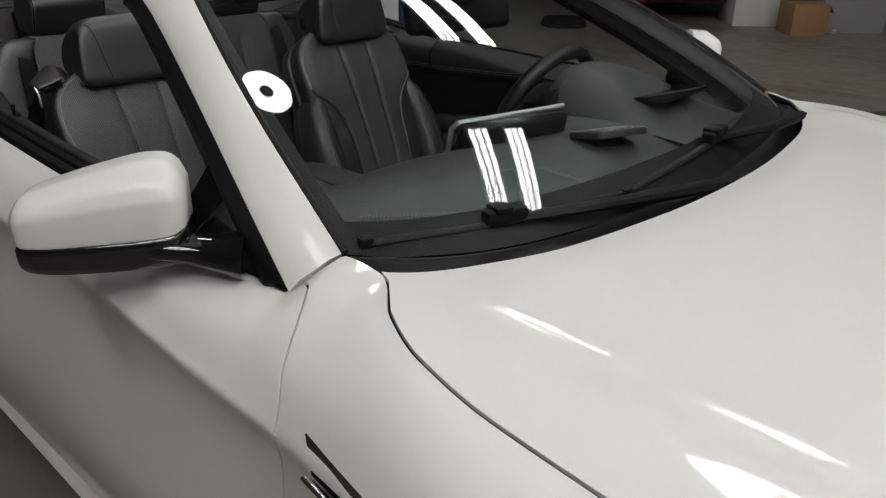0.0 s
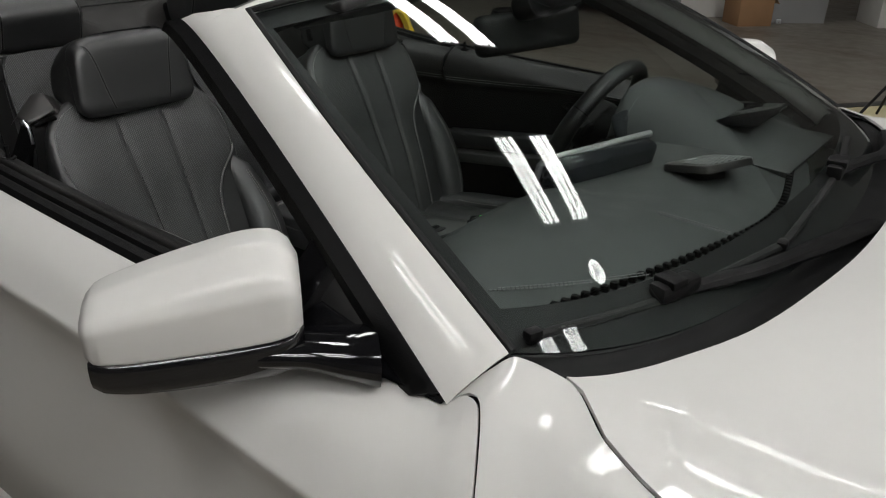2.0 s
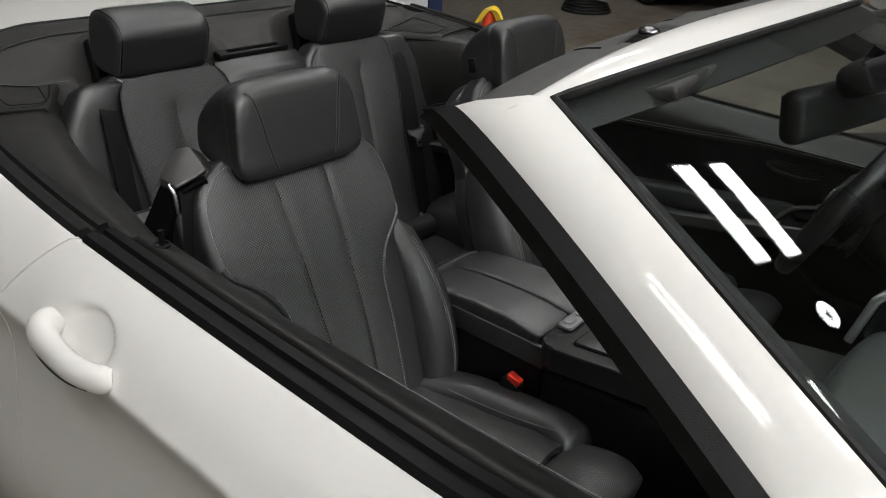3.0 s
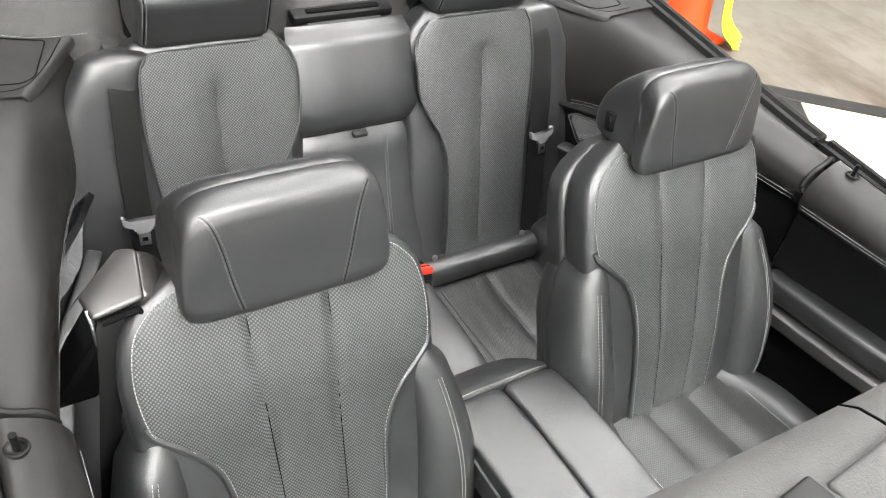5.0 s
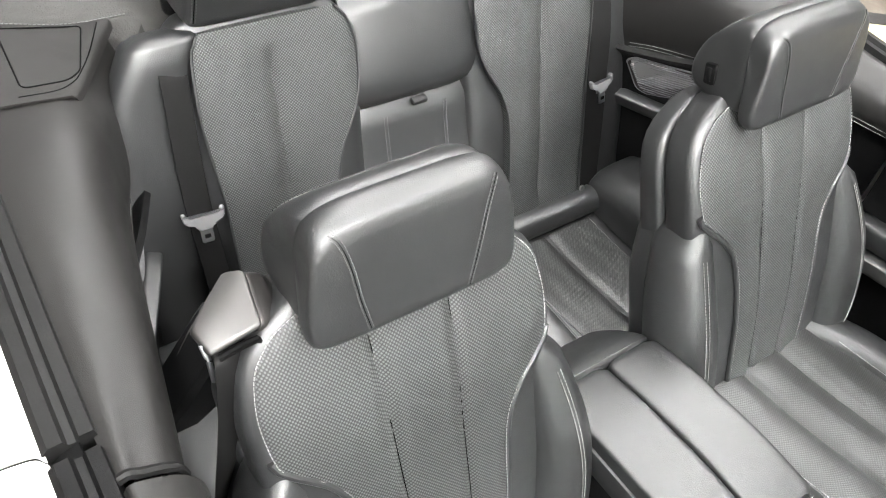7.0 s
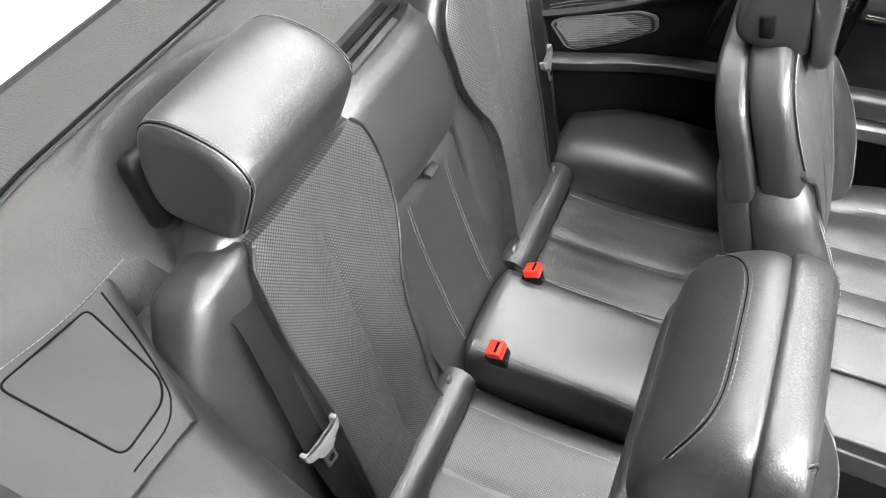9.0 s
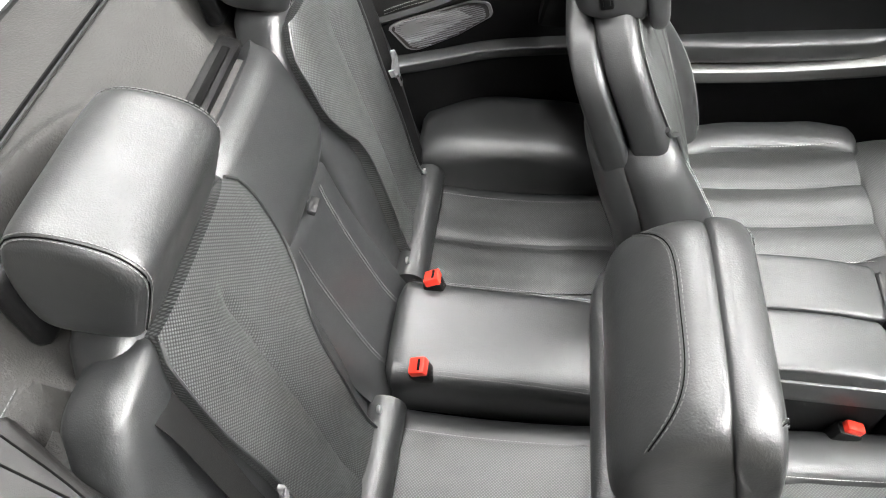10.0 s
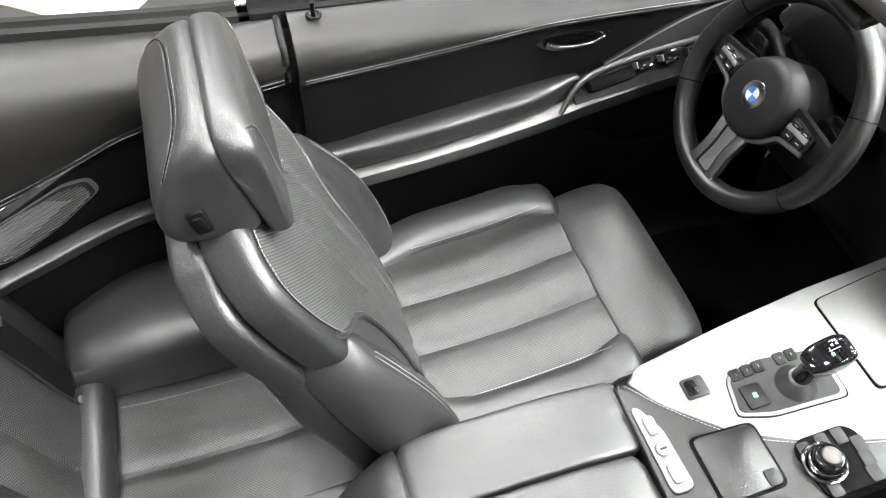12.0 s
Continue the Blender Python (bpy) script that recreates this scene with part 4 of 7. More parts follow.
def front_seat(cx, dy, dz, inner):
    """inner: +1 where the car's middle lies towards +x."""
    ob = thing("front_seat", "black leather front car seat with a perforated centre and pale stitching", "car seat", (cx, dy, 0.262 + dz), group="front seats")
    org = Vector((0, 0, 0.262))

    def P(v):
        return Vector(v) - org

    def add(name, bm, mat, label="", parent=None, sharp=40, shift=True):
        if shift:
            bmesh.ops.translate(bm, vec=-org, verts=bm.verts)
        return part(name, bm, mat, parent or ob, label, sharp)

    # back cushion
    st = []
    for k in range(25):
        f = k / 24
        c, t, n = BACK.at(f)
        st.append((c - n * 0.045, X, n, back_width(f), 0.045 + 0.008 * math.sin(math.pi * f), 0.022, 0.0))
    back = add("backrest", closed_pad(st, 6.0, 56), LEATHER, "smooth black leather backrest")
    # perforated centre
    rows = []
    for k in range(61):
        f = lerp(0.03, 0.985, k / 60)
        h = insert_half(f)
        rows.append([back_front(lerp(-h, h, i / 56), f) + BACK.at(f)[2] * (0.004 + 0.002 * (1 - (2 * i / 56 - 1) ** 8)) for i in range(57)])
    add("backrest_centre", sheet(rows, 0.006, (0, -3, 1)), PERF, "perforated leather centre panel", back)
    for s in (1, -1):
        edge = [P(back_front(s * (insert_half(f) + 0.002), f) + BACK.at(f)[2] * 0.0052) for f in [lerp(0.04, 0.985, k / 30) for k in range(31)]]
        stitch(edge, back, THREAD, 160, 0.0007)
        band = [P(back_front(s * (insert_half(f) + 0.006), f) + BACK.at(f)[2] * 0.002) for f in [lerp(0.06, 0.66, k / 24) for k in range(25)]]
        part("edge_roll", tube(band, 0.0055, 8), LEATHER, back)
        seam = [P(back_front(s * lerp(0.040, 0.062, f), f) + BACK.at(f)[2] * 0.0060) for f in [lerp(0.1, 0.985, k / 20) for k in range(21)]]
        part("pleat_seam", tube(seam, 0.0010, 6), SEAMDARK, back)
    top_edge = [P(back_front(lerp(-insert_half(0.985), insert_half(0.985), k / 10), 0.985) + BACK.at(0.985)[2] * 0.006) for k in range(11)]
    stitch(top_edge, back, GREYTHREAD, 60, 0.0007)
    # side bolsters below the shoulders
    for s in (1, -1):
        st = []
        for k in range(19):
            f = lerp(0.0, 0.60, k / 18)
            c, t, n = BACK.at(f)
            g = k / 18
            w = lerp(0.040, 0.058, math.sin(math.pi * min(1, g * 1.1))) * (0.55 if g > 0.97 else 1)
            x = s * table_at([(0, 0.202), (0.3, 0.224), (0.6, 0.228), (0.85, 0.217), (1.0, 0.203)], g)[0]
            rise = 0.044 * math.sin(math.pi * (0.18 + 0.80 * g)) ** 0.7
            out = (n + X * (-s * 0.22)).normalized()
            ax = (X + n * (s * 0.22)).normalized()
            st.append((c + X * x - n * 0.03, ax, out, w, 0.03 + rise, 0.055, 0.0))
        b = add("side_bolster", closed_pad(st, 2.5, 28), LEATHER, "smooth leather side bolster")
        line = [P(BACK.at(f)[0] + X * (s * lerp(0.205, 0.228, math.sin(math.pi * f / 0.6))) + BACK.at(f)[2] * (0.002 + 0.044 * math.sin(math.pi * (0.18 + 0.80 * f / 0.6)) ** 0.7)) for f in [lerp(0.05, 0.55, k / 12) for k in range(13)]]
        stitch(line, b, THREAD, 80, 0.0007)
        stitch([p + Vector((s * 0.007, 0.002, 0)) for p in line], b, THREAD, 80, 0.0007)
    # rear shells: the upper one behind the cushion, the lower one wrapped round it
    st = []
    for k in range(15):
        f = lerp(0.45, 1.0, k / 14)
        c, t, n = BACK.at(f)
        w = table_at([(0.45, 0.226), (0.75, 0.230), (0.88, 0.222), (0.95, 0.20), (1, 0.16)], f)[0]
        st.append((c - n * 0.094 - t * 0.008, X, n, w, 0.034, lerp(0.042, 0.022, f), 0.0))
    add("upper_shell", closed_pad(st, 6.0, 56), LEATHER, "black leather upper seat back")
    st = []
    for k in range(17):
        f = lerp(0.0, 0.60, k / 16)
        c, t, n = BACK.at(f)
        w = table_at([(0, 0.235), (0.2, 0.256), (0.45, 0.256), (0.6, 0.226)], f)[0]
        st.append((c - n * 0.088, X, n, w, table_at([(0, 0.070), (0.4, 0.060), (0.6, 0.018)], f)[0], lerp(0.065, 0.052, f), 0.0))
    add("lower_shell", closed_pad(st, 3.8, 40), LEATHER, "black leather lower seat back")
    # headrest: rear body and front pad
    rear = [(0.050, 1.176), (0.066, 1.184), (0.086, 1.178), (0.107, 1.160), (0.127, 1.133), (0.140, 1.100), (0.142, 1.066), (0.130, 1.043), (0.100, 1.033), (0.060, 1.030), (0.030, 1.036), (0.022, 1.060), (0.034, 1.120)]
    hr = add("headrest", loft_x(rear, 0, 0.1345, 9.0, 52, -0.45, 52, 4.6), LEATHER, "black leather headrest", sharp=60)
    front = [(0.012, 1.166), (0.021, 1.181), (0.038, 1.189), (0.056, 1.187), (0.060, 1.172), (0.046, 1.112), (0.030, 1.064), (0.020, 1.032), (0.008, 1.022), (-0.007, 1.026), (-0.011, 1.043), (-0.004, 1.081), (0.005, 1.134)]
    add("headrest_pad", loft_x(front, 0, 0.1375, 8.0, 52, -0.50, 52, 4.6), LEATHER, "front pad of the headrest", hr, sharp=60)
    # double seam across the rear of the crown, swept down at both ends
    def crown_at(u, o):
        y, z = curve_at([(0.086, 1.178), (0.107, 1.160), (0.127, 1.133), (0.140, 1.100)], 0.10 + 0.62 * abs(u) ** 5 + o)
        a = abs(u) * 0.97
        k = (1 - a ** 9) ** (1 / 9)
        up = (1 - a ** 4.6) ** (1 / 4.6)
        return P(Vector((u * 0.97 * 0.1345 * (1 - 0.45 * (z - 1.108)), 0.083 + (y - 0.083) * (k + 0.004), 1.108 + (z - 1.108) * (lerp(k, up, smooth01((z - 1.108) / 0.05)) + 0.004))))
    for o, r in ((-0.045, 0.0006), (0.045, 0.0006)):
        stitch([crown_at(lerp(-0.95, 0.95, k / 40), o) for k in range(41)], hr, GREYTHREAD, 110, r)
    part("crown_seam", tube([crown_at(lerp(-0.95, 0.95, k / 40), 0.0) for k in range(41)], 0.0007, 6), SEAMDARK, hr)
    for s in (1, -1):
        def hp(f, o=0.0):
            y, z = curve_at([(-0.0115, 1.040), (-0.004, 1.081), (0.005, 1.134), (0.013, 1.170), (0.023, 1.183)], f)
            x = lerp(0.066, 0.106, f) + o
            a = x / (0.1375 * (1 - 0.50 * (z - 1.108)))
            k = (1 - a ** 8) ** 0.125 + 0.006
            up = (1 - a ** 4.6) ** (1 / 4.6) + 0.006
            return P(Vector((s * x, 0.021 + (y - 0.021) * k - 0.0008, 1.108 + (z - 1.108) * lerp(k, up, smooth01((z - 1.108) / 0.05)))))
        stitch([hp(lerp(0.0, 0.98, k / 14)) for k in range(15)], hr, GREYTHREAD, 90, 0.0007)
        part("pad_seam", tube([hp(lerp(0.0, 0.98, k / 14), 0.003) for k in range(15)], 0.0005, 6), SEAMDARK, hr)
        stitch([hp(lerp(0.0, 0.98, k / 14), 0.006) for k in range(15)], hr, GREYTHREAD, 90, 0.0006)
        part("headrest_post", tube([P((s * 0.055, 0.070, 0.99)), P((s * 0.055, 0.078, 1.05))], 0.007, 10), CHROME, hr)
        part("post_collar", torus(P((s * 0.055, 0.070, 1.048)), 0.011, 0.004, Matrix.Rotation(radians(-20), 3, "X"), 20, 8), PLASTIC, hr)
    m = Matrix.Translation(P((inner * 0.1345, 0.094, 1.078))) @ Matrix.Rotation(radians(-14), 4, "X") @ Matrix.Rotation(radians(90), 4, "Y")
    part("headrest_button", merge(block((0.036, 0.022, 0.014), m, 0.004), block((0.024, 0.012, 0.018), m, 0.003)), PLASTIC, hr, "black headrest button")
    # seat cushion
    CU = Spine([(-0.15, 0.535), (-0.26, 0.540), (-0.39, 0.556), (-0.525, 0.585)])
    st = []
    for k in range(17):
        f = k / 16
        c, t, n = CU.at(f)
        n = Vector((0, -n.y, -n.z)) if n.z < 0 else n
        st.append((c - n * 0.06, X, n, 0.262, 0.045, 0.07, 0.03))
    cush = add("seat_cushion", closed_pad(st, 3.6, 44), LEATHER, "smooth leather seat cushion")
    rows = []
    for k in range(41):
        f = lerp(0.04, 1.0, k / 40)
        c, t, n = CU.at(f)
        n = Vector((0, -n.y, -n.z)) if n.z < 0 else n
        h = 0.168
        row = []
        for i in range(49):
            x = lerp(-h, h, i / 48)
            gr = sum(0.008 * math.exp(-((x - gx) / 0.008) ** 2) for gx in (-0.056, 0.056))
            wr = 0.0015 * noise.noise(Vector((x * 30, f * 9, 2.0)))
            row.append(c + X * x + n * (0.004 - gr + wr + 0.004 * math.cos(x * 56)))
        rows.append(row)
    add("cushion_centre", sheet(rows, 0.012, (0, -0.3, 3)), PERFSEAT, "perforated seat centre with pleats", cush)
    for s in (1, -1):
        st = []
        for k in range(19):
            f = k / 18
            c, t, n = CU.at(f)
            n = Vector((0, -n.y, -n.z)) if n.z < 0 else n
            rise = 0.020 * math.sin(math.pi * lerp(0.12, 0.9, f)) ** 0.8
            st.append((c + X * (s * table_at([(0, 0.185), (0.4, 0.215), (0.8, 0.215), (1, 0.19)], f)[0]) - n * 0.02, X, n, 0.050, 0.026 + rise, 0.05, 0.0))
        b = add("cushion_bolster", closed_pad(st, 2.5, 28), LEATHER, "smooth leather seat bolster")
        line = []
        for k in range(13):
            f = lerp(0.05, 0.96, k / 12)
            c, t, n = CU.at(f)
            n = Vector((0, -n.y, -n.z)) if n.z < 0 else n
            line.append(P(c + X * (s * 0.171) + n * 0.012))
        stitch(line, cush, THREAD, 90, 0.0008)
    # thigh support
    TH = Spine([(-0.534, 0.578), (-0.585, 0.598), (-0.640, 0.604), (-0.676, 0.586)])
    st = []
    for k in range(11):
        f = k / 10
        c, t, n = TH.at(f)
        n = Vector((0, -n.y, -n.z)) if n.z < 0 else n
        st.append((c - n * 0.04, X, n, lerp(0.205, 0.196, f), 0.046, 0.05, 0.0))
    add("thigh_support", closed_pad(st, 4.5, 40), PERFSEAT, "padded leather thigh support")
    # side shields, base and rails
    for s in (1, -1):
        add("seat_shield", block((0.05, 0.46, 0.10), pose(s * 0.250, -0.33, 0.47, 3, 0, 0), 0.022, 4), LEATHER, "leather seat side shield")
        add("seat_rail", block((0.045, 0.56, 0.03), pose(s * 0.19, -0.33, 0.278), 0.004), STEEL)
    add("seat_base", block((0.42, 0.44, 0.17), pose(0, -0.34, 0.375), 0.03, 3), PLASTIC)
    return ob


front_seat(-0.385, 0.0, 0.0, 1)
front_seat(0.396, 0.036, 0.012, -1)


# ---------------------------------------------------------------- front belt guides with belts
def belt_guide(s, dy):
    ob = thing("belt_guide", "silver and black seat belt guide with black webbing", "seat belt", (s * 0.60, 0.08 + dy, 0.262), group="front belts")
    o = Vector((s * 0.60, 0.08, 0.262))
    # upright post
    rows = []
    for z, w, d, y, px in ((0.80, 0.030, 0.030, 0.150, 0.655), (0.88, 0.040, 0.040, 0.135, 0.612), (0.96, 0.040, 0.038, 0.12, 0.575), (1.005, 0.036, 0.036, 0.105, 0.565)):
        rows.append([Vector((s * px + a * w, y + b * d, z)) - o for a, b in ((-1, -0.8), (-0.8, -1), (0.8, -1), (1, -0.8), (1, 0.8), (0.8, 1), (-0.8, 1), (-1, 0.8))])
    part("post", capped(rows), PLASTIC, ob, "black belt post")
    # hooked cap: a sloping silver plate over the webbing, on a darker inner block

    def G(x, y, z):
        return Vector((s * x, y, z)) - o
    part("silver_cap", hull([G(0.630, 0.082, 1.042), G(0.622, 0.046, 1.034), G(0.560, 0.044, 1.052), G(0.550, 0.108, 1.076), G(0.575, 0.122, 1.070), G(0.630, 0.082, 1.034), G(0.622, 0.046, 1.026), G(0.560, 0.044, 1.040), G(0.550, 0.108, 1.060)], 0.005, 4), CAPSATIN, ob, "brushed silver cap")
    part("cap_block", hull([G(0.561, 0.045, 1.050), G(0.551, 0.106, 1.074), G(0.527, 0.112, 1.058), G(0.532, 0.052, 1.032), G(0.512, 0.060, 0.985), G(0.508, 0.114, 1.00), G(0.572, 0.050, 0.985), G(0.575, 0.115, 0.985), G(0.578, 0.112, 1.060)], 0.007, 4), DARKSATIN, ob, "dark satin inner block")
    part("cap_groove", tube([G(0.612, 0.0445, 1.022), G(0.585, 0.043, 1.030), G(0.568, 0.042, 1.032), G(0.562, 0.042, 1.022), G(0.566, 0.042, 1.000)], 0.0045, 8), SEAMDARK, ob)
    part("cap_lip", tube([G(0.624, 0.062, 1.034), G(0.622, 0.050, 1.018), G(0.621, 0.046, 0.985)], 0.0035, 8), STEEL, ob)
    # webbing from the cap down to the sill
    pts = [Vector((s * 0.590, 0.066, 1.024)), Vector((s * 0.598, 0.042, 1.012)), Vector((s * 0.608, 0.030, 0.93)), Vector((s * 0.630, 0.030, 0.75)), Vector((s * 0.65, 0.05, 0.50)), Vector((s * 0.66, 0.06, 0.30))]
    rows = []
    for k in range(25):
        p = Vector(curve_at([tuple(v) for v in pts], k / 24)) - o
        rows.append([p + Vector((a * 0.0235, 0.003 * abs(a) - a * s * 0.01, 0)) for a in (-1, -0.5, 0, 0.5, 1)])
    part("webbing", sheet(rows, 0.0014, (0, -5, 0)), WEBBING, ob, "black woven belt webbing")
    return ob


belt_guide(-1, 0.0)
belt_guide(1, 0.036)


def front_buckle(s):
    ob = thing("belt_buckle", "black front belt buckle with a red release button", "belt buckle", (s * 0.137, -0.315, 0.278), group="front buckles")
    part("stalk", tube(resample([(0, 0.02, 0.0), (0, 0.01, 0.16), (0, -0.01, 0.25)], 8), 0.012, 8), PLASTIC, ob)
    part("buckle_body", block((0.026, 0.044, 0.075), pose(0, -0.016, 0.275, 16, 0, 0), 0.006), PLASTIC, ob)
    part("release_button", block((0.019, 0.032, 0.022), pose(0, -0.028, 0.312, 16, 0, 0), 0.003), RED, ob, "red release button")


front_buckle(-1)
front_buckle(1)


# ---------------------------------------------------------------- rear bench
RB = Spine([(0.425, 0.50), (0.452, 0.57), (0.485, 0.70), (0.525, 0.84), (0.563, 0.97), (0.598, 1.075)])
bench = thing("rear_bench", "black leather rear seat bench with two perforated places", "car seat", (0, 0.25, 0.262))
BO = Vector((0, 0.25, 0.262))


def badd(name, bm, mat, label="", parent=None, sharp=40):
    bmesh.ops.translate(bm, vec=-BO, verts=bm.verts)
    return part(name, bm, mat, parent or bench, label, sharp)


def rear_front(cx, x, f):
    c, t, n = RB.at(f)
    w = 0.19
    q = min(1, abs(x) / w)
    groove = (0.006 * math.exp(-((x - 0.004) / 0.006) ** 2) + 0.010 * math.exp(-((x - 0.004) / 0.030) ** 2)) * smooth01((0.92 - f) / 0.12) * smooth01(f / 0.25)
    w = table_at([(0, 0.168), (0.5, 0.172), (0.8, 0.182), (0.93, 0.168), (1, 0.135)], f)[0]
    q = min(0.999, abs(x) / w)
    return c + X * (cx + x) + n * (-0.05 * (1 - (1 - q ** 4) ** 0.25) - groove)


def rear_half(f, inner=True):
    """Half width of the perforated centre: flared on the inner side above the waist, straight on the outer side."""
    if inner:
        return table_at([(0.0, 0.100), (0.3, 0.090), (0.48, 0.091), (0.57, 0.106), (0.66, 0.142), (0.74, 0.158), (0.84, 0.158), (0.92, 0.148), (1.0, 0.112)], f)[0]
    return table_at([(0.0, 0.122), (0.5, 0.122), (0.8, 0.136), (0.92, 0.134), (1.0, 0.112)], f)[0]


def rear_shift(f):
    """How far the centre panel's top leans towards the middle of the car."""
    return 0.010 * smooth01((f - 0.62) / 0.38)


def rear_place(s):
    cx = s * 0.297
    st = []
    for k in range(21):
        f = k / 20
        c, t, n = RB.at(f)
        w = table_at([(0, 0.168), (0.5, 0.172), (0.8, 0.182), (0.93, 0.168), (1, 0.135)], f)[0]
        st.append((c + X * cx - n * 0.05, X, n, w, 0.034, 0.06, 0.0))
    b = badd("rear_backrest", closed_pad(st, 4.0, 40), LEATHER, "smooth leather rear backrest")
    rows = []
    for k in range(51):
        f = lerp(0.03, 0.985, k / 50)
        a, b2 = (-rear_half(f, False), rear_half(f)) if s < 0 else (-rear_half(f), rear_half(f, False))
        rows.append([rear_front(cx, -s * rear_shift(f) + lerp(a, b2, i / 44), f) + RB.at(f)[2] * 0.006 for i in range(45)])
    badd("rear_backrest_centre", sheet(rows, 0.026, (0, -3, 1)), PERF, "perforated leather centre panel", b)
    for q in (1, -1):
        edge = [rear_front(cx, -s * rear_shift(f) + q * (rear_half(f, q != s) + 0.002), f) + RB.at(f)[2] * 0.009 - BO for f in [lerp(0.04, 0.98, k / 24) for k in range(25)]]
        part("piping", tube(edge, 0.0026, 6), LEATHER, b)
        p = rear_front(cx, q * 0.129, 0.115) + RB.at(0.115)[2] * 0.014 - BO
        part("stud", disc(0.0075, 0.006, Matrix.Translation(p) @ pose(0, 0, 0, 75, 0, 0), 20, bevel=0.002), SATIN, b, "small silver stud")
    # headrest
    prof = [(0.598, 1.080), (0.583, 1.125), (0.574, 1.165), (0.592, 1.192), (0.628, 1.207), (0.676, 1.212), (0.710, 1.197), (0.722, 1.150), (0.716, 1.096), (0.698, 1.074), (0.655, 1.068), (0.612, 1.068)]
    h = badd("rear_headrest", loft_x(prof, s * 0.296, 0.121, 9.0, 44, -0.20), LEATHER, "black leather rear headrest", sharp=60)
    ring = resample(prof[:8], 24)
    for q in (1, -1):
        for o in (0.0, 0.006):
            stitch([Vector((s * 0.296 + q * (0.106 + o) * (1 - 0.20 * (z - 1.14)), 0.646 + (y - 0.646) * k + 0.0, 1.140 + (z - 1.140) * k)) + Vector((-0.0, -0.0005, 0.0005)) - BO for k in [(1 - ((0.106 + o) / 0.121) ** 9) ** (1 / 9) + 0.004] for y, z in ring], h, GREYTHREAD, 90, 0.0007)
        k = (1 - (0.109 / 0.121) ** 9) ** (1 / 9) + 0.002
        part("end_seam", tube([Vector((s * 0.296 + q * 0.109 * (1 - 0.20 * (z - 1.14)), 0.646 + (y - 0.646) * k, 1.140 + (z - 1.140) * k)) - BO for y, z in ring], 0.0011, 6), SEAMDARK, h)
    part("headrest_bracket", block((0.224, 0.030, 0.105), Matrix.Translation(Vector((s * 0.300, 0.736, 1.082)) - BO) @ pose(0, 0, 0, -12, 0, 0), 0.012, 3), PLASTIC, h, "black headrest bracket")
    # outer wing behind the belt
    st = []
    for k in range(15):
        f = lerp(0.0, 0.965, k / 14)
        c, t, n = RB.at(f)
        st.append((c + X * (s * table_at([(0, 0.50), (0.5, 0.510), (0.8, 0.490), (0.965, 0.455)], f)[0]) - n * table_at([(0, 0.065), (0.7, 0.060), (0.965, 0.045)], f)[0], X, n, table_at([(0, 0.09), (0.6, 0.082), (0.965, 0.060)], f)[0], 0.045, 0.04, 0.0))
    badd("outer_wing", closed_pad(st, 3.4, 32), LEATHER, "leather wing beside the backrest")
    # cushion
    CU = Spine([(0.405, 0.475), (0.28, 0.468), (0.14, 0.475), (0.02, 0.490), (-0.04, 0.475)])
    st = []
    for k in range(19):
        f = k / 18
        c, t, n = CU.at(f)
        n = n if n.z > 0 else -n
        st.append((c + X * cx - n * 0.05, X, n, 0.185, 0.048, 0.06, 0.012))
    cu = badd("rear_cushion", closed_pad(st, 4.0, 40), LEATHER, "leather rear seat cushion")
    rows = []
    for k in range(33):
        f = lerp(0.03, 0.97, k / 32)
        c, t, n = CU.at(f)
        n = n if n.z > 0 else -n
        rows.append([c + X * (cx + lerp(-0.128, 0.128, i / 32)) + n * (0.003 - 0.006 * math.exp(-((i - 16) / 1.6) ** 2) + 0.0012 * noise.noise(Vector((i * 0.35, k * 0.3, 5.0)))) for i in range(33)])
    badd("rear_cushion_centre", sheet(rows, 0.01, (0, 0.2, 3)), PERFSEAT, "perforated rear cushion centre", cu)
    for q in (1, -1):
        line = []
        for k in range(11):
            c, t, n = CU.at(lerp(0.03, 0.97, k / 10))
            line.append(c + X * (cx + q * 0.130) + Vector((0, 0, 0.006)) - BO)
        stitch(line, cu, GREYTHREAD, 80, 0.0008)
    # roll between back and cushion, outer side pad
    badd("back_roll", tube([(cx - 0.16, 0.425, 0.500), (cx + 0.16, 0.425, 0.500)], 0.036, 14), LEATHER, "leather roll below the backrest")
    st = []
    for k in range(13):
        f = k / 12
        y = lerp(0.44, 0.02, f)
        hgt = table_at([(0, 0.070), (0.3, 0.088), (0.7, 0.090), (1, 0.07)], f)[0]
        st.append((Vector((s * 0.575, y, 0.50)), X, Vector((0, 0, 1)), 0.118, hgt, 0.08, 0.0))
    badd("side_pad", closed_pad(st, 3.4, 40), LEATHER, "leather wheel arch pad")


rear_place(-1)
rear_place(1)
# middle: upper flap, folding armrest panel, tunnel cushion
def mid_back(f):
    """How far the armrest panel lies off the line of the backrests."""
    return 0.004 - 0.040 * smooth01(f / 0.55)


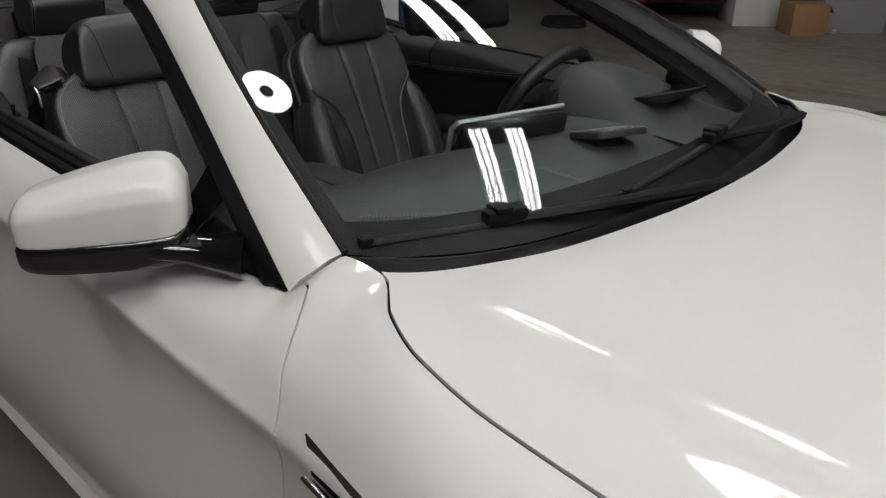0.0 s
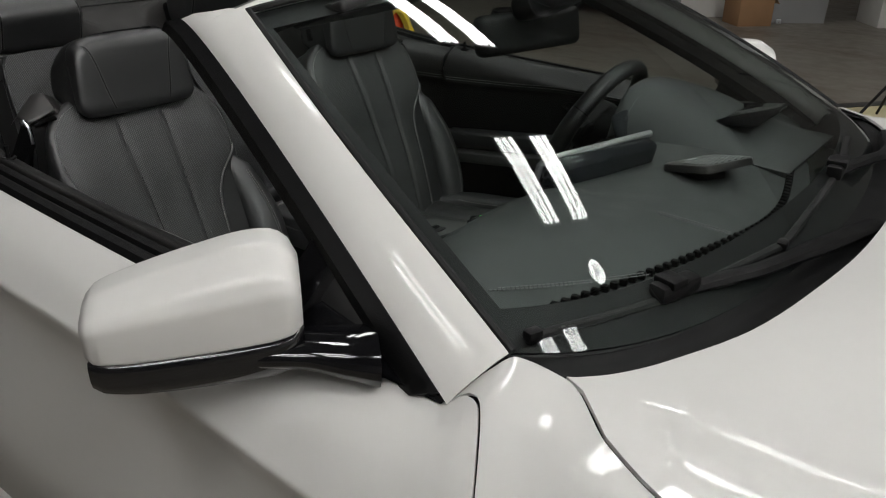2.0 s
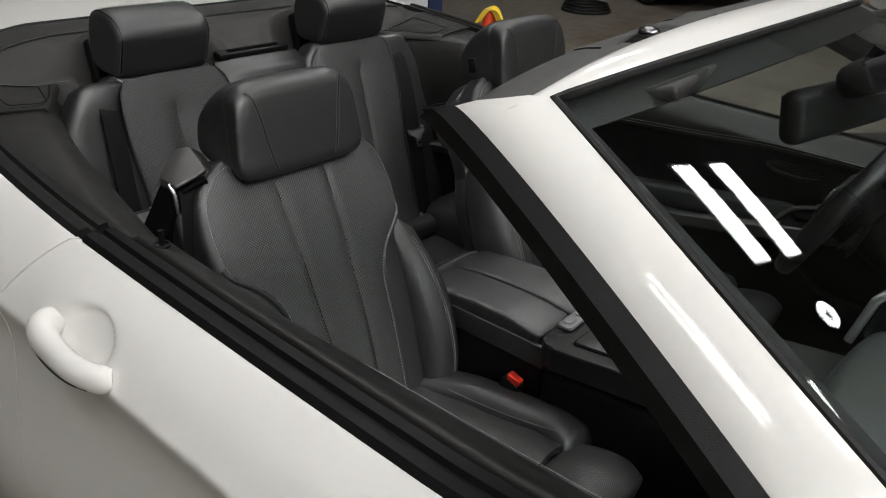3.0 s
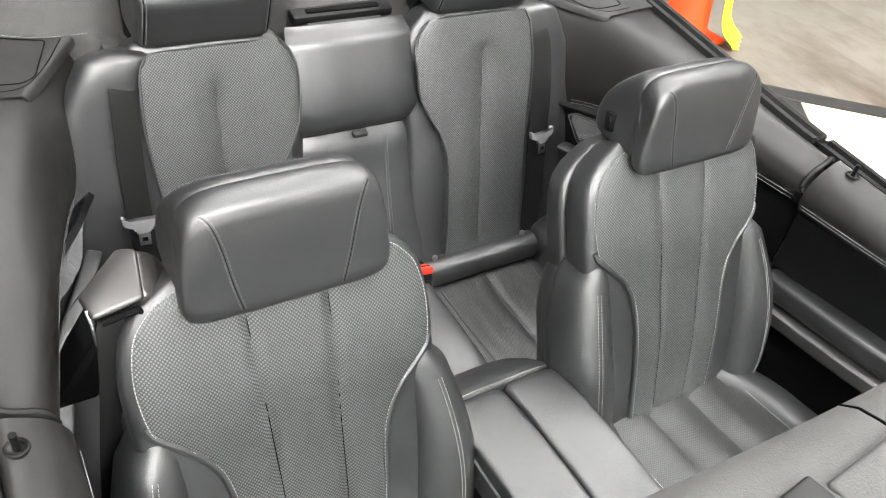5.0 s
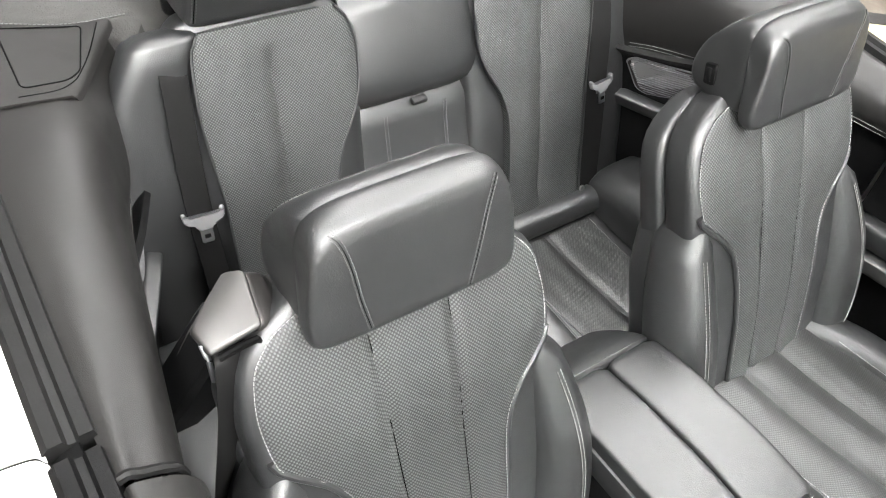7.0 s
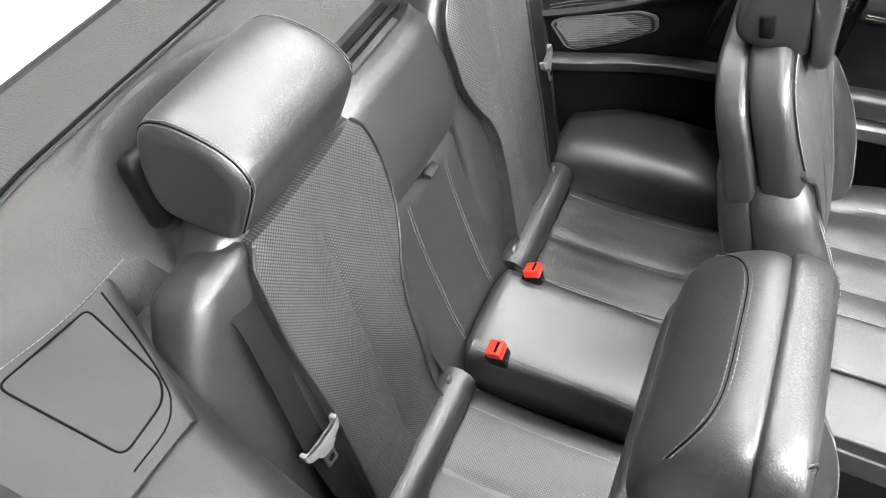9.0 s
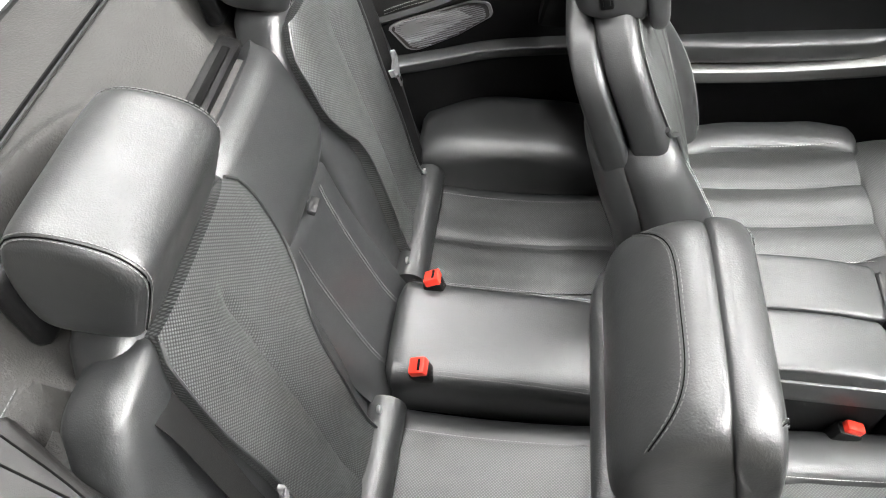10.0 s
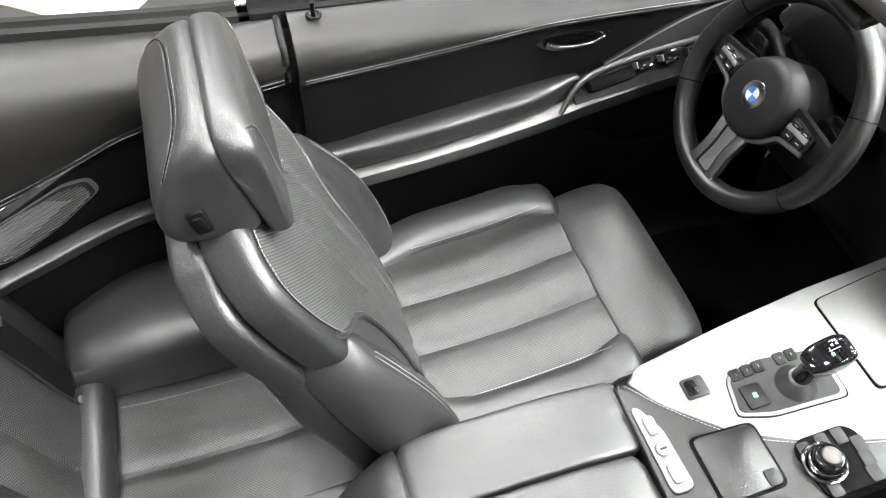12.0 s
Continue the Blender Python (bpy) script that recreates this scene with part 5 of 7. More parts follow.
rows = []
for k in range(25):
    f = lerp(0.633, 1.0, k / 24)
    c, t, n = RB.at(f)
    h = table_at([(0.633, 0.150), (0.8, 0.150), (0.9, 0.145), (1.0, 0.13)], f)[0]
    puff = 0.026 * math.sin(math.pi * min(1.0, (f - 0.633) / 0.09) * 0.5) ** 0.5 - 0.012 * smooth01((f - 0.70) / 0.3)
    rows.append([c + X * lerp(-h, h, i / 24) + n * (-0.036 + puff - 0.014 * abs(2 * i / 24 - 1) ** 4 - 0.02 * smooth01((f - 0.93) / 0.07)) for i in range(25)])
badd("middle_flap", sheet(rows, 0.03, (0, -3, 1)), LEATHER, "smooth leather middle flap")
rows = []
for k in range(21):
    f = lerp(0.0, 0.626, k / 20)
    c, t, n = RB.at(f)
    rows.append([c + X * lerp(-0.150, 0.150, i / 24) + n * (mid_back(f) - 0.012 * abs(2 * i / 24 - 1) ** 6 - 0.012 * smooth01((f - 0.606) / 0.020) ** 2) for i in range(25)])
arm = badd("folding_armrest", sheet(rows, 0.05, (0, -3, 1)), LEATHER, "folded leather middle armrest")
for q in (1, -1):
    for o in (0.0, 0.007):
        stitch([RB.at(f)[0] + X * (q * (0.066 + o)) + RB.at(f)[2] * (mid_back(f) + 0.0012) - BO for f in [lerp(0.02, 0.6, k / 10) for k in range(11)]], arm, GREYTHREAD, 80, 0.0008)
c, t, n = RB.at(0.625)
part("latch_tab", block((0.034, 0.016, 0.012), Matrix.Translation(c - n * 0.020 - BO) @ pose(0, 0, 0, 15, 0, 0), 0.004), BUTTON, arm, "dark grey latch tab")
st = []
for k in range(19):
    y = lerp(0.42, -0.02, k / 18)
    z = table_at([(-0.02, 0.545), (0.1, 0.560), (0.25, 0.566), (0.42, 0.566)], y)[0]
    st.append((Vector((0, y, z - 0.06)), X, Vector((0, 0, 1)), 0.112, 0.06, 0.10, 0.0))
tun = badd("tunnel_cushion", closed_pad(st, 4.5, 40), LEATHER, "leather cushion over the tunnel")
for q in (1, -1):
    for o in (0, 0.007):
        stitch([Vector((q * (0.096 + o), y, table_at([(-0.02, 0.545), (0.1, 0.560), (0.25, 0.566), (0.42, 0.566)], y)[0] - 0.002 - o * 0.3)) - BO for y in [lerp(0.41, 0.0, k / 10) for k in range(11)]], tun, GREYTHREAD, 80, 0.0007)
    m = Matrix.Translation(Vector((q * 0.098, 0.375, 0.572)) - BO) @ pose(0, 0, 0, -25, q * 10, 0)
    bk = part("rear_buckle", block((0.032, 0.036, 0.040), m @ pose(0, 0, -0.018), 0.006), PLASTIC, bench, "rear belt buckle")
    part("release_button", block((0.031, 0.030, 0.018), m @ pose(0, -0.004, 0.004), 0.003), RED, bk, "red release button")
    part("buckle_slot", block((0.022, 0.005, 0.006), m @ pose(0, -0.009, 0.0115), 0.001), SEAMDARK, bk)


# ---------------------------------------------------------------- rear belts
def rear_belt(s):
    ob = thing("rear_seat_belt", "black rear seat belt with a hanging grey tongue", "seat belt", (s * 0.46, 0.52, 0.46), group="rear belts")
    o = Vector((s * 0.46, 0.52, 0.46))
    pts = [(s * 0.450, 0.606, 1.030), (s * 0.456, 0.575, 1.000), (s * 0.464, 0.540, 0.90), (s * 0.466, 0.514, 0.79), (s * 0.462, 0.482, 0.68), (s * 0.458, 0.452, 0.56), (s * 0.456, 0.43, 0.48)]
    rows = []
    for k in range(31):
        p = Vector(curve_at(pts, k / 30)) - o
        rows.append([p + Vector((a * 0.0235, -s * a * 0.006, 0)) for a in (-1, -0.5, 0, 0.5, 1)])
    part("webbing", sheet(rows, 0.0014, (0, -5, 0)), WEBBING, ob, "black woven belt webbing")
    m = Matrix.Translation(Vector((s * 0.465, 0.502, 0.784)) - o) @ pose(0, 0, 0, 72, 0, 6 * s)
    part("tongue", prism(rounded([(-0.037, 0.014), (-0.034, -0.004), (-0.013, -0.012), (-0.013, -0.022), (0.013, -0.022), (0.013, -0.012), (0.034, -0.004), (0.037, 0.014), (0.030, 0.014), (0.026, 0.002), (-0.026, 0.002), (-0.030, 0.014)], 0.004, 3), 0.010, m, 0.003), GREYPLASTIC, ob, "grey tongue cover")
    part("tongue_plate", prism(rounded([(-0.0105, -0.020), (0.0105, -0.020), (0.0105, -0.046), (-0.0105, -0.046)], 0.003, 3), 0.0035, m @ pose(0, 0, 0.004), 0.0008), STEEL, ob, "steel tongue plate")
    part("tongue_hole", prism([(-0.005, -0.030), (0.005, -0.030), (0.005, -0.037), (-0.005, -0.037)], 0.002, m @ pose(0, 0, 0.0072)), SEAMDARK, ob)
    # outlet at the seat shoulder
    U, V = Vector((-s * 0.095, 0.02, 0.03)).normalized(), Vector((-s * 0.31, -0.12, -0.94))
    V = (V - U * V.dot(U)).normalized()
    N = U.cross(V)
    m = Matrix.Translation(Vector((s * 0.450, 0.604, 1.030)) - o) @ Matrix((U, V, N)).transposed().to_4x4()
    out = torus((0, 0, 0), 0.040, 0.0065, Matrix.Identity(3), 40, 10)
    bmesh.ops.transform(out, matrix=m @ Matrix.Diagonal((1.15, 0.34, 1.0, 1)), verts=out.verts)
    part("belt_outlet", out, GLOSS, ob, "black belt outlet ring")
    part("outlet_slot", block((0.066, 0.022, 0.010), m, 0.004), SEAMDARK, ob)


rear_belt(-1)
rear_belt(1)


# ---------------------------------------------------------------- centre console
con = thing("centre_console", "black leather centre console with silver trim, between the front seats", "car console", (0, -0.4, 0.26))
CO = Vector((0, -0.4, 0.26))


def cadd(name, bm, mat, label="", parent=None, sharp=40):
    bmesh.ops.translate(bm, vec=-CO, verts=bm.verts)
    return part(name, bm, mat, parent or con, label, sharp)


cadd("console_body", merge(block((0.24, 0.36, 0.36), pose(0.0, -0.22, 0.47), 0.02, 3), block((0.29, 0.58, 0.34), pose(0.0, -0.69, 0.50), 0.03, 3), block((0.20, 0.14, 0.30), pose(0.0, 0.0, 0.44), 0.03, 3)), PLASTIC, "dark console body")


def top_plate(outline, z0, z1, y0, y1, thick=0.02, bevel=0.006):
    """A plate whose top follows a straight slope in y from z0 to z1."""
    bm = prism(outline, thick, None, bevel, 3)
    for v in bm.verts:
        f = (v.co.y - y0) / (y1 - y0)
        v.co.z += lerp(z0, z1, f) - thick
    return bm


# two-part lid
for s in (1, -1):
    st = []
    for k in range(17):
        f = k / 16
        y = lerp(-0.060, -0.378 if s > 0 else -0.366, f)
        z = table_at([(0, 0.700), (0.3, 0.712), (0.7, 0.716), (1, 0.708)], f)[0]
        st.append((Vector((s * 0.0605, y, z - 0.025)), X, Vector((0, 0, 1)), 0.0592, 0.025, 0.02, 0.0))
    lid = cadd("console_lid", closed_pad(st, 8.0, 44), LEATHER, "leather console lid half")
    stitch([Vector((s * 0.113, lerp(-0.055, -0.375, k / 8), table_at([(0, 0.697), (0.3, 0.709), (0.7, 0.713), (1, 0.705)], k / 8)[0] - 0.003)) - CO for k in range(9)], lid, THREAD, 80, 0.0007)
    cadd("lid_side", block((0.012, 0.36, 0.05), pose(s * 0.119, -0.220, 0.660), 0.004), LEATHER)
st = []
for k in range(11):
    f = k / 10
    st.append((Vector((0, lerp(-0.040, 0.05, f), lerp(0.672, 0.60, f ** 1.5))), X, Vector((0, 0, 1)), lerp(0.118, 0.098, f), 0.028, 0.05, 0.0))
cap = cadd("console_rear_cap", closed_pad(st, 4.0, 36), LEATHER, "leather rear cap of the console")
# silver key panel in front of the lid
m = pose(-0.006, -0.405, 0.716, -4, 0, 0)
kp = cadd("key_panel", prism(rounded([(-0.072, -0.020), (0.020, -0.016), (0.064, 0.004), (0.064, 0.014), (-0.072, 0.014)], 0.012), 0.006, m, 0.002), GREYPLASTIC, "silver panel with oval keys")
for kx, kw in ((-0.045, 0.030), (0.030, 0.030)):
    part("key", prism(rounded([(-kw / 2, -0.008), (kw / 2, -0.008), (kw / 2, 0.008), (-kw / 2, 0.008)], 0.006), 0.004, Matrix.Translation(-CO) @ m @ pose(kx, -0.002, 0.005), 0.001), KEYGREY, kp)
part("round_key", disc(0.011, 0.006, Matrix.Translation(-CO) @ m @ pose(-0.008, -0.002, 0.007), 28, bevel=0.002), KEYGREY, kp)
part("key_mark", block((0.003, 0.010, 0.001), Matrix.Translation(-CO) @ m @ pose(-0.008, -0.002, 0.0105), 0), BUTTON, kp)

# leather deck on the passenger side with a tray lid and the controller
deck = [(0.105, -0.385), (0.104, -0.402), (0.047, -0.447), (-0.021, -0.518), (-0.064, -0.599), (-0.098, -0.70), (-0.116, -0.80), (-0.150, -0.80), (-0.150, -0.42), (-0.120, -0.385)]
dk = cadd("leather_deck", top_plate(rounded(deck[::-1], 0.012, 3), 0.712, 0.755, -0.415, -0.80, 0.05, 0.008), WHEELHIDE, "leather console deck")
edge = [Vector((x - 0.004, y, lerp(0.712, 0.755, (y + 0.415) / -0.385) + 0.0012)) - CO for x, y in deck[1:7]]
stitch(edge, dk, THREAD, 120, 0.0007)


def con_z(y):
    return lerp(0.712, 0.755, (y + 0.415) / -0.385)


def on_deck(x, y, lift=0.0, slope=-6.4, turn=0.0):
    return Matrix.Translation((x, y, con_z(y) + lift)) @ pose(0, 0, 0, slope, 0, turn)


tray = rounded([(-0.052, -0.048), (0.040, -0.048), (0.046, 0.044), (-0.052, 0.044)], 0.012)
tl = cadd("tray_lid_rim", prism([(x * 1.09, y * 1.09) for x, y in tray], 0.002, on_deck(-0.058, -0.497, 0.0), 0.0005), SEAMDARK)
cadd("tray_lid", prism(tray, 0.0045, on_deck(-0.058, -0.497, 0.0), 0.002), WHEELHIDE, "dark grained tray lid", tl)
cadd("tray_pull", prism(rounded([(-0.012, -0.009), (0.012, -0.009), (0.012, 0.009), (-0.012, 0.009)], 0.004), 0.006, on_deck(-0.098, -0.531, 0.0), 0.0015), BUTTON, "small square pull", tl)
# controller
ctl = cadd("controller_panel", prism(rounded([(-0.044, -0.048), (0.026, -0.054), (0.044, -0.040), (0.044, 0.034), (0.028, 0.045), (-0.044, 0.036)], 0.012), 0.004, on_deck(-0.106, -0.622, 0.0), 0.001), SEAMDARK, "black controller panel")
for kx, ky in ((0.036, -0.030), (0.036, 0.0), (-0.012, -0.050), (0.014, -0.052), (-0.038, -0.046), (-0.040, 0.026), (0.032, 0.034)):
    part("menu_key", prism(rounded([(-0.0115, -0.009), (0.0115, -0.009), (0.0115, 0.009), (-0.0115, 0.009)], 0.003), 0.006, Matrix.Translation(-CO) @ on_deck(-0.106 + kx * 0.84, -0.622 + ky * 0.86, 0.0), 0.0015), BUTTON, ctl)
knob = part("controller_knob", disc(0.0255, 0.012, Matrix.Translation(-CO) @ on_deck(-0.104, -0.606, 0.010), 40, 0.0235, bevel=0.002), DARKCHROME, con, "chrome rotary controller")
part("knob_top", merge(disc(0.0235, 0.014, Matrix.Translation(-CO) @ on_deck(-0.104, -0.606, 0.021), 40, 0.020, bevel=0.003)), GLOSS, knob)
part("knob_cap", disc(0.0145, 0.004, Matrix.Translation(-CO) @ on_deck(-0.104, -0.606, 0.0295), 40, 0.0125, bevel=0.0015), DARKSATIN, knob, "satin knob top")
part("knob_ring", torus(Vector((-0.104, -0.606, con_z(-0.606) + 0.006)) - CO, 0.0285, 0.003, Matrix.Rotation(radians(-6), 3, "X"), 40, 8), DARKCHROME, knob)

# silver trim on the driver's side with the selector
sil = [(0.108, -0.412), (0.128, -0.44), (0.150, -0.60), (0.165, -0.75), (0.175, -0.92), (-0.10, -0.92), (-0.112, -0.80), (-0.094, -0.70), (-0.060, -0.603), (-0.017, -0.522), (0.051, -0.451)]
sl = cadd("silver_console_trim", top_plate(rounded(sil[::-1], 0.01, 3), 0.703, 0.757, -0.445, -0.92, 0.03, 0.005), ALU, "brushed silver console trim")


def on_sil(x, y, lift=0.0, turn=0.0):
    return Matrix.Translation((x, y, lerp(0.703, 0.757, (y + 0.445) / -0.475) + lift)) @ pose(0, 0, 0, -6.5, 0, turn)


br = cadd("brake_switch_rim", prism(rounded([(-0.017, -0.018), (0.017, -0.018), (0.017, 0.018), (-0.017, 0.018)], 0.005), 0.003, on_sil(0.066, -0.505), 0.001), BUTTON, "parking switch")
cadd("brake_switch", prism(rounded([(-0.012, -0.002), (0.012, -0.002), (0.012, 0.014), (-0.012, 0.014)], 0.003), 0.007, on_sil(0.066, -0.505), 0.002), GLOSS, "", br)
rim = rounded([(-0.057, -0.118), (0.030, -0.122), (0.046, -0.02), (0.028, 0.036), (-0.033, 0.050), (-0.050, 0.0)], 0.01)
sg = cadd("selector_rim", prism(rim, 0.003, on_sil(0.035, -0.590), 0.001), GREYPLASTIC, "silver selector surround")
cadd("selector_gap", prism([(x * 1.03, y * 1.02) for x, y in rim], 0.0008, on_sil(0.035, -0.590), 0), SEAMDARK, "", sg)
cadd("selector_field", prism([(x * 0.88, y * 0.92 - 0.002) for x, y in rim], 0.0045, on_sil(0.035, -0.590), 0.001), BUTTON, "", sg)
for kx, ky in ((0.032, 0.020), (0.033, 0.001), (0.034, -0.018), (0.035, -0.055), (0.035, -0.074)):
    cadd("mode_key", prism(rounded([(-0.0095, -0.008), (0.0095, -0.008), (0.0095, 0.008), (-0.0095, 0.008)], 0.002), 0.007, on_sil(0.035 + kx * 0.85, -0.590 + ky), 0.0015), PLASTIC, "", sg)
    cadd("key_print", block((0.005, 0.0010, 0.0005), on_sil(0.035 + kx * 0.85, -0.590 + ky, 0.0070), 0), GREYPLASTIC, "", sg)
hold = cadd("hold_key", prism(rounded([(-0.019, -0.016), (0.019, -0.016), (0.019, 0.016), (-0.019, 0.016)], 0.003), 0.008, on_sil(0.022, -0.578), 0.002), PLASTIC, "", sg)
cadd("lit_symbol", block((0.008, 0.006, 0.0006), on_sil(0.022, -0.578, 0.0083), 0), GREENLIT, "", sg)
cadd("selector_boot", disc(0.034, 0.022, on_sil(0.020, -0.645, 0.012), 32, 0.016), LEATHER, "leather selector boot", sg)
stem = resample([(0.020, -0.645, 0.735), (0.021, -0.652, 0.765), (0.023, -0.660, 0.790)], 8)
lv = cadd("selector_lever", tube(stem, [0.016, 0.015, 0.014, 0.013, 0.013, 0.014, 0.017, 0.019], 16), GLOSS, "black selector lever")
rows = []
HD = Spine([(-0.646, 0.778), (-0.662, 0.789), (-0.686, 0.798), (-0.704, 0.801)])
st = []
for k in range(13):
    f = k / 12
    c, t, n = HD.at(f)
    n = n if n.z > 0 else -n
    st.append((c + X * 0.022, X, n, table_at([(0, 0.018), (0.3, 0.023), (0.7, 0.024), (1, 0.020)], f)[0], 0.012, table_at([(0, 0.026), (0.5, 0.028), (1, 0.016)], f)[0], 0.0))
cadd("lever_head", closed_pad(st, 4.0, 32), GLOSS, "gloss black selector head", lv)
c, t, n = HD.at(0.55)
mm = Matrix.Translation(c + X * 0.022 + Vector((0, 0, 0.0138))) @ pose(0, 0, 0, -22, 0, 0)
cadd("shift_marks", merge(block((0.0015, 0.018, 0.0006), mm, 0), block((0.010, 0.0015, 0.0006), mm @ pose(0.0, 0.006, 0), 0), block((0.004, 0.0035, 0.0006), mm @ pose(0.007, 0.0, 0), 0), block((0.004, 0.0035, 0.0006), mm @ pose(0.007, -0.007, 0), 0)), GREYPLASTIC, "", lv)
cadd("lit_gear", block((0.004, 0.004, 0.0008), mm @ pose(-0.006, 0.006, 0), 0), GREENLIT, "", lv)
lidr = rounded([(-0.02, -0.90), (0.155, -0.90), (0.14, -0.75), (-0.03, -0.75)], 0.012)
cadd("ashtray_lid_gap", prism([(x, y + 0.82) for x, y in lidr], 0.0012, on_sil(0.0, -0.82, 0.0), 0.0003), SEAMDARK, "", sl)
cadd("ashtray_lid", prism([(x * 0.97 + 0.002, (y + 0.82) * 0.95) for x, y in lidr], 0.003, on_sil(0.0, -0.82, 0.0), 0.001), ALU, "silver storage lid", sl)

# ---------------------------------------------------------------- dashboard
dash = thing("dashboard", "dark green-black soft dashboard with stitched top, under the windscreen", "dashboard", (0, -1.1, 0.26))
DO = Vector((0, -1.1, 0.26))


def dadd(name, bm, mat, label="", parent=None, sharp=40):
    bmesh.ops.translate(bm, vec=-DO, verts=bm.verts)
    return part(name, bm, mat, parent or dash, label, sharp)


rows = []
for i in range(61):
    u = i / 60
    x = lerp(-0.70, 0.70, u)
    wy = curve_at(WS_BOT, u)
    yf = wy[1] + 0.075
    bulge = math.exp(-((x + 0.42) / 0.24) ** 2)
    yr = -0.915 - 0.05 * abs(x / 0.7) ** 3 - 0.045 * math.exp(-(x / 0.16) ** 2) + 0.0 * bulge
    zt = 1.000 + 0.010 * bulge
    prof = [(yf, 0.962), (lerp(yf, yr, 0.2), 0.980), (lerp(yf, yr, 0.5), zt - 0.002), (lerp(yf, yr, 0.8), zt - 0.004), (yr + -0.012, zt - 0.014), (yr, zt - 0.045), (yr - 0.025, zt - 0.11), (yr - 0.06, 0.80), (yr - 0.10, 0.62), (yr - 0.16, 0.50)]
    rows.append([(x, *curve_at(prof, k / 27)) for k in range(28)])
dadd("dash_top", sheet(rows, 0.012, (0, -1.1, 5)), DASHSKIN, "soft grained dash skin")
for off in (0.0, 0.008):
    stitch([Vector((-0.155 - off, lerp(-0.985, -1.285, k / 8), lerp(1.002, 0.993, k / 8))) - DO for k in range(9)], dash, GREYTHREAD, 70, 0.001)
    stitch([Vector((-0.66 + k * 0.035, -0.935 - 0.30 * (k / 8) ** 0.6 - off, lerp(0.998, 0.994, k / 8))) - DO for k in range(9)], dash, GREYTHREAD, 60, 0.001)
# defroster slots along the glass
slots = None
for k in range(60):
    x = lerp(-0.52, 0.52, k / 59)
    y = curve_at(WS_BOT, (x + 0.705) / 1.41)[1] + 0.115
    b = block((0.009, 0.012, 0.010), pose(x, y, 0.9795, 0, 0, -20 * x), 0.001, 1)
    slots = b if slots is None else merge(slots, b)
dadd("defroster_slots", slots, SEAMDARK, "row of dark defroster slots")
# instrument hood
rows = []
for i in range(33):
    a = i / 32
    x = lerp(0.222, 0.560, a)
    h = (1 - abs(2 * a - 1) ** 3.2)
    y0, y1 = -0.845 - 0.02 * (2 * a - 1) ** 2, -1.26
    rows.append([(x, *curve_at([(y0 + 0.0, 0.97), (y0 - 0.004, 0.985 + 0.080 * h), (y0 - 0.04, 0.992 + 0.094 * h), (y0 - 0.16, 0.994 + 0.078 * h), (y0 - 0.30, 0.990 + 0.028 * h), (y1, 0.985)], k / 19)) for k in range(20)])
dadd("instrument_hood", sheet(rows, 0.010, (0.4, -1.0, 5)), DASHSKIN, "domed instrument hood")
stitch([Vector((0.205 + 0.32 * k / 12, -0.90, 0.99 + 0.084 * (1 - abs(2 * k / 12 - 1) ** 3.2))) - DO for k in range(13)], dash, GREYTHREAD, 70, 0.0008)
dadd("instrument_panel", block((0.38, 0.02, 0.12), pose(0.39, -0.905, 0.985, -20, 0, 0), 0.01), SCREEN, "dark instrument panel")
for gx in (0.31, 0.47):
    g = torus((0, 0, 0), 0.048, 0.003, Matrix.Identity(3), 40, 8)
    bmesh.ops.transform(g, matrix=pose(gx, -0.892, 0.990, 70, 0, 0), verts=g.verts)
    dadd("gauge_ring", g, SATIN, "silver gauge ring")
# head-up display well in the hood top
dadd("display_well", block((0.20, 0.13, 0.012), pose(0.40, -1.10, 1.040, -9, 0, 0), 0.004), GLOSS, "black head-up display well")
# centre screen on its raised shelf, turned to the driver
m = Matrix.Translation((-0.035, -0.985, 1.002)) @ pose(0, 0, 0, 0, 0, -16)
sc = dadd("screen_housing", block((0.27, 0.040, 0.085), m @ pose(0, 0.004, -0.002, 14, 0, 0), 0.012, 3), SCREEN, "black screen housing")
dadd("screen_frame", tube([m @ Vector(p) for p in ((-0.142, 0.040, -0.045), (-0.140, 0.022, 0.028), (-0.130, 0.014, 0.040), (0.140, 0.008, 0.046))], 0.0065, 12), SATIN, "silver screen frame", sc)
dadd("screen", block((0.25, 0.006, 0.05), m @ pose(0, 0.024, 0.004, 14, 0, 0), 0.002), SCREEN, "dark centre screen", sc)
# raised middle loudspeaker
m = Matrix.Translation((0.085, -1.150, 1.010)) @ pose(0, 0, 0, -14, 0, -22)
sp = dadd("speaker_pod", prism(rounded([(-0.062, -0.055), (0.062, -0.055), (0.066, 0.060), (-0.066, 0.060)], 0.016), 0.014, m, 0.004, 3), DARKSATIN, "raised silver-rimmed dash loudspeaker")
dadd("speaker_grille", prism(rounded([(-0.052, -0.048), (0.052, -0.048), (0.054, 0.025), (-0.054, 0.025)], 0.012), 0.016, m, 0.002), GRILLE, "dark loudspeaker grille", sp)
dadd("speaker_print", block((0.022, 0.003, 0.001), m @ pose(0, 0.044, 0.0145), 0), PRINT, "", sp)
dadd("speaker_stand", block((0.07, 0.06, 0.05), m @ pose(-0.01, 0.01, -0.025), 0.01), PLASTIC, "", sp)
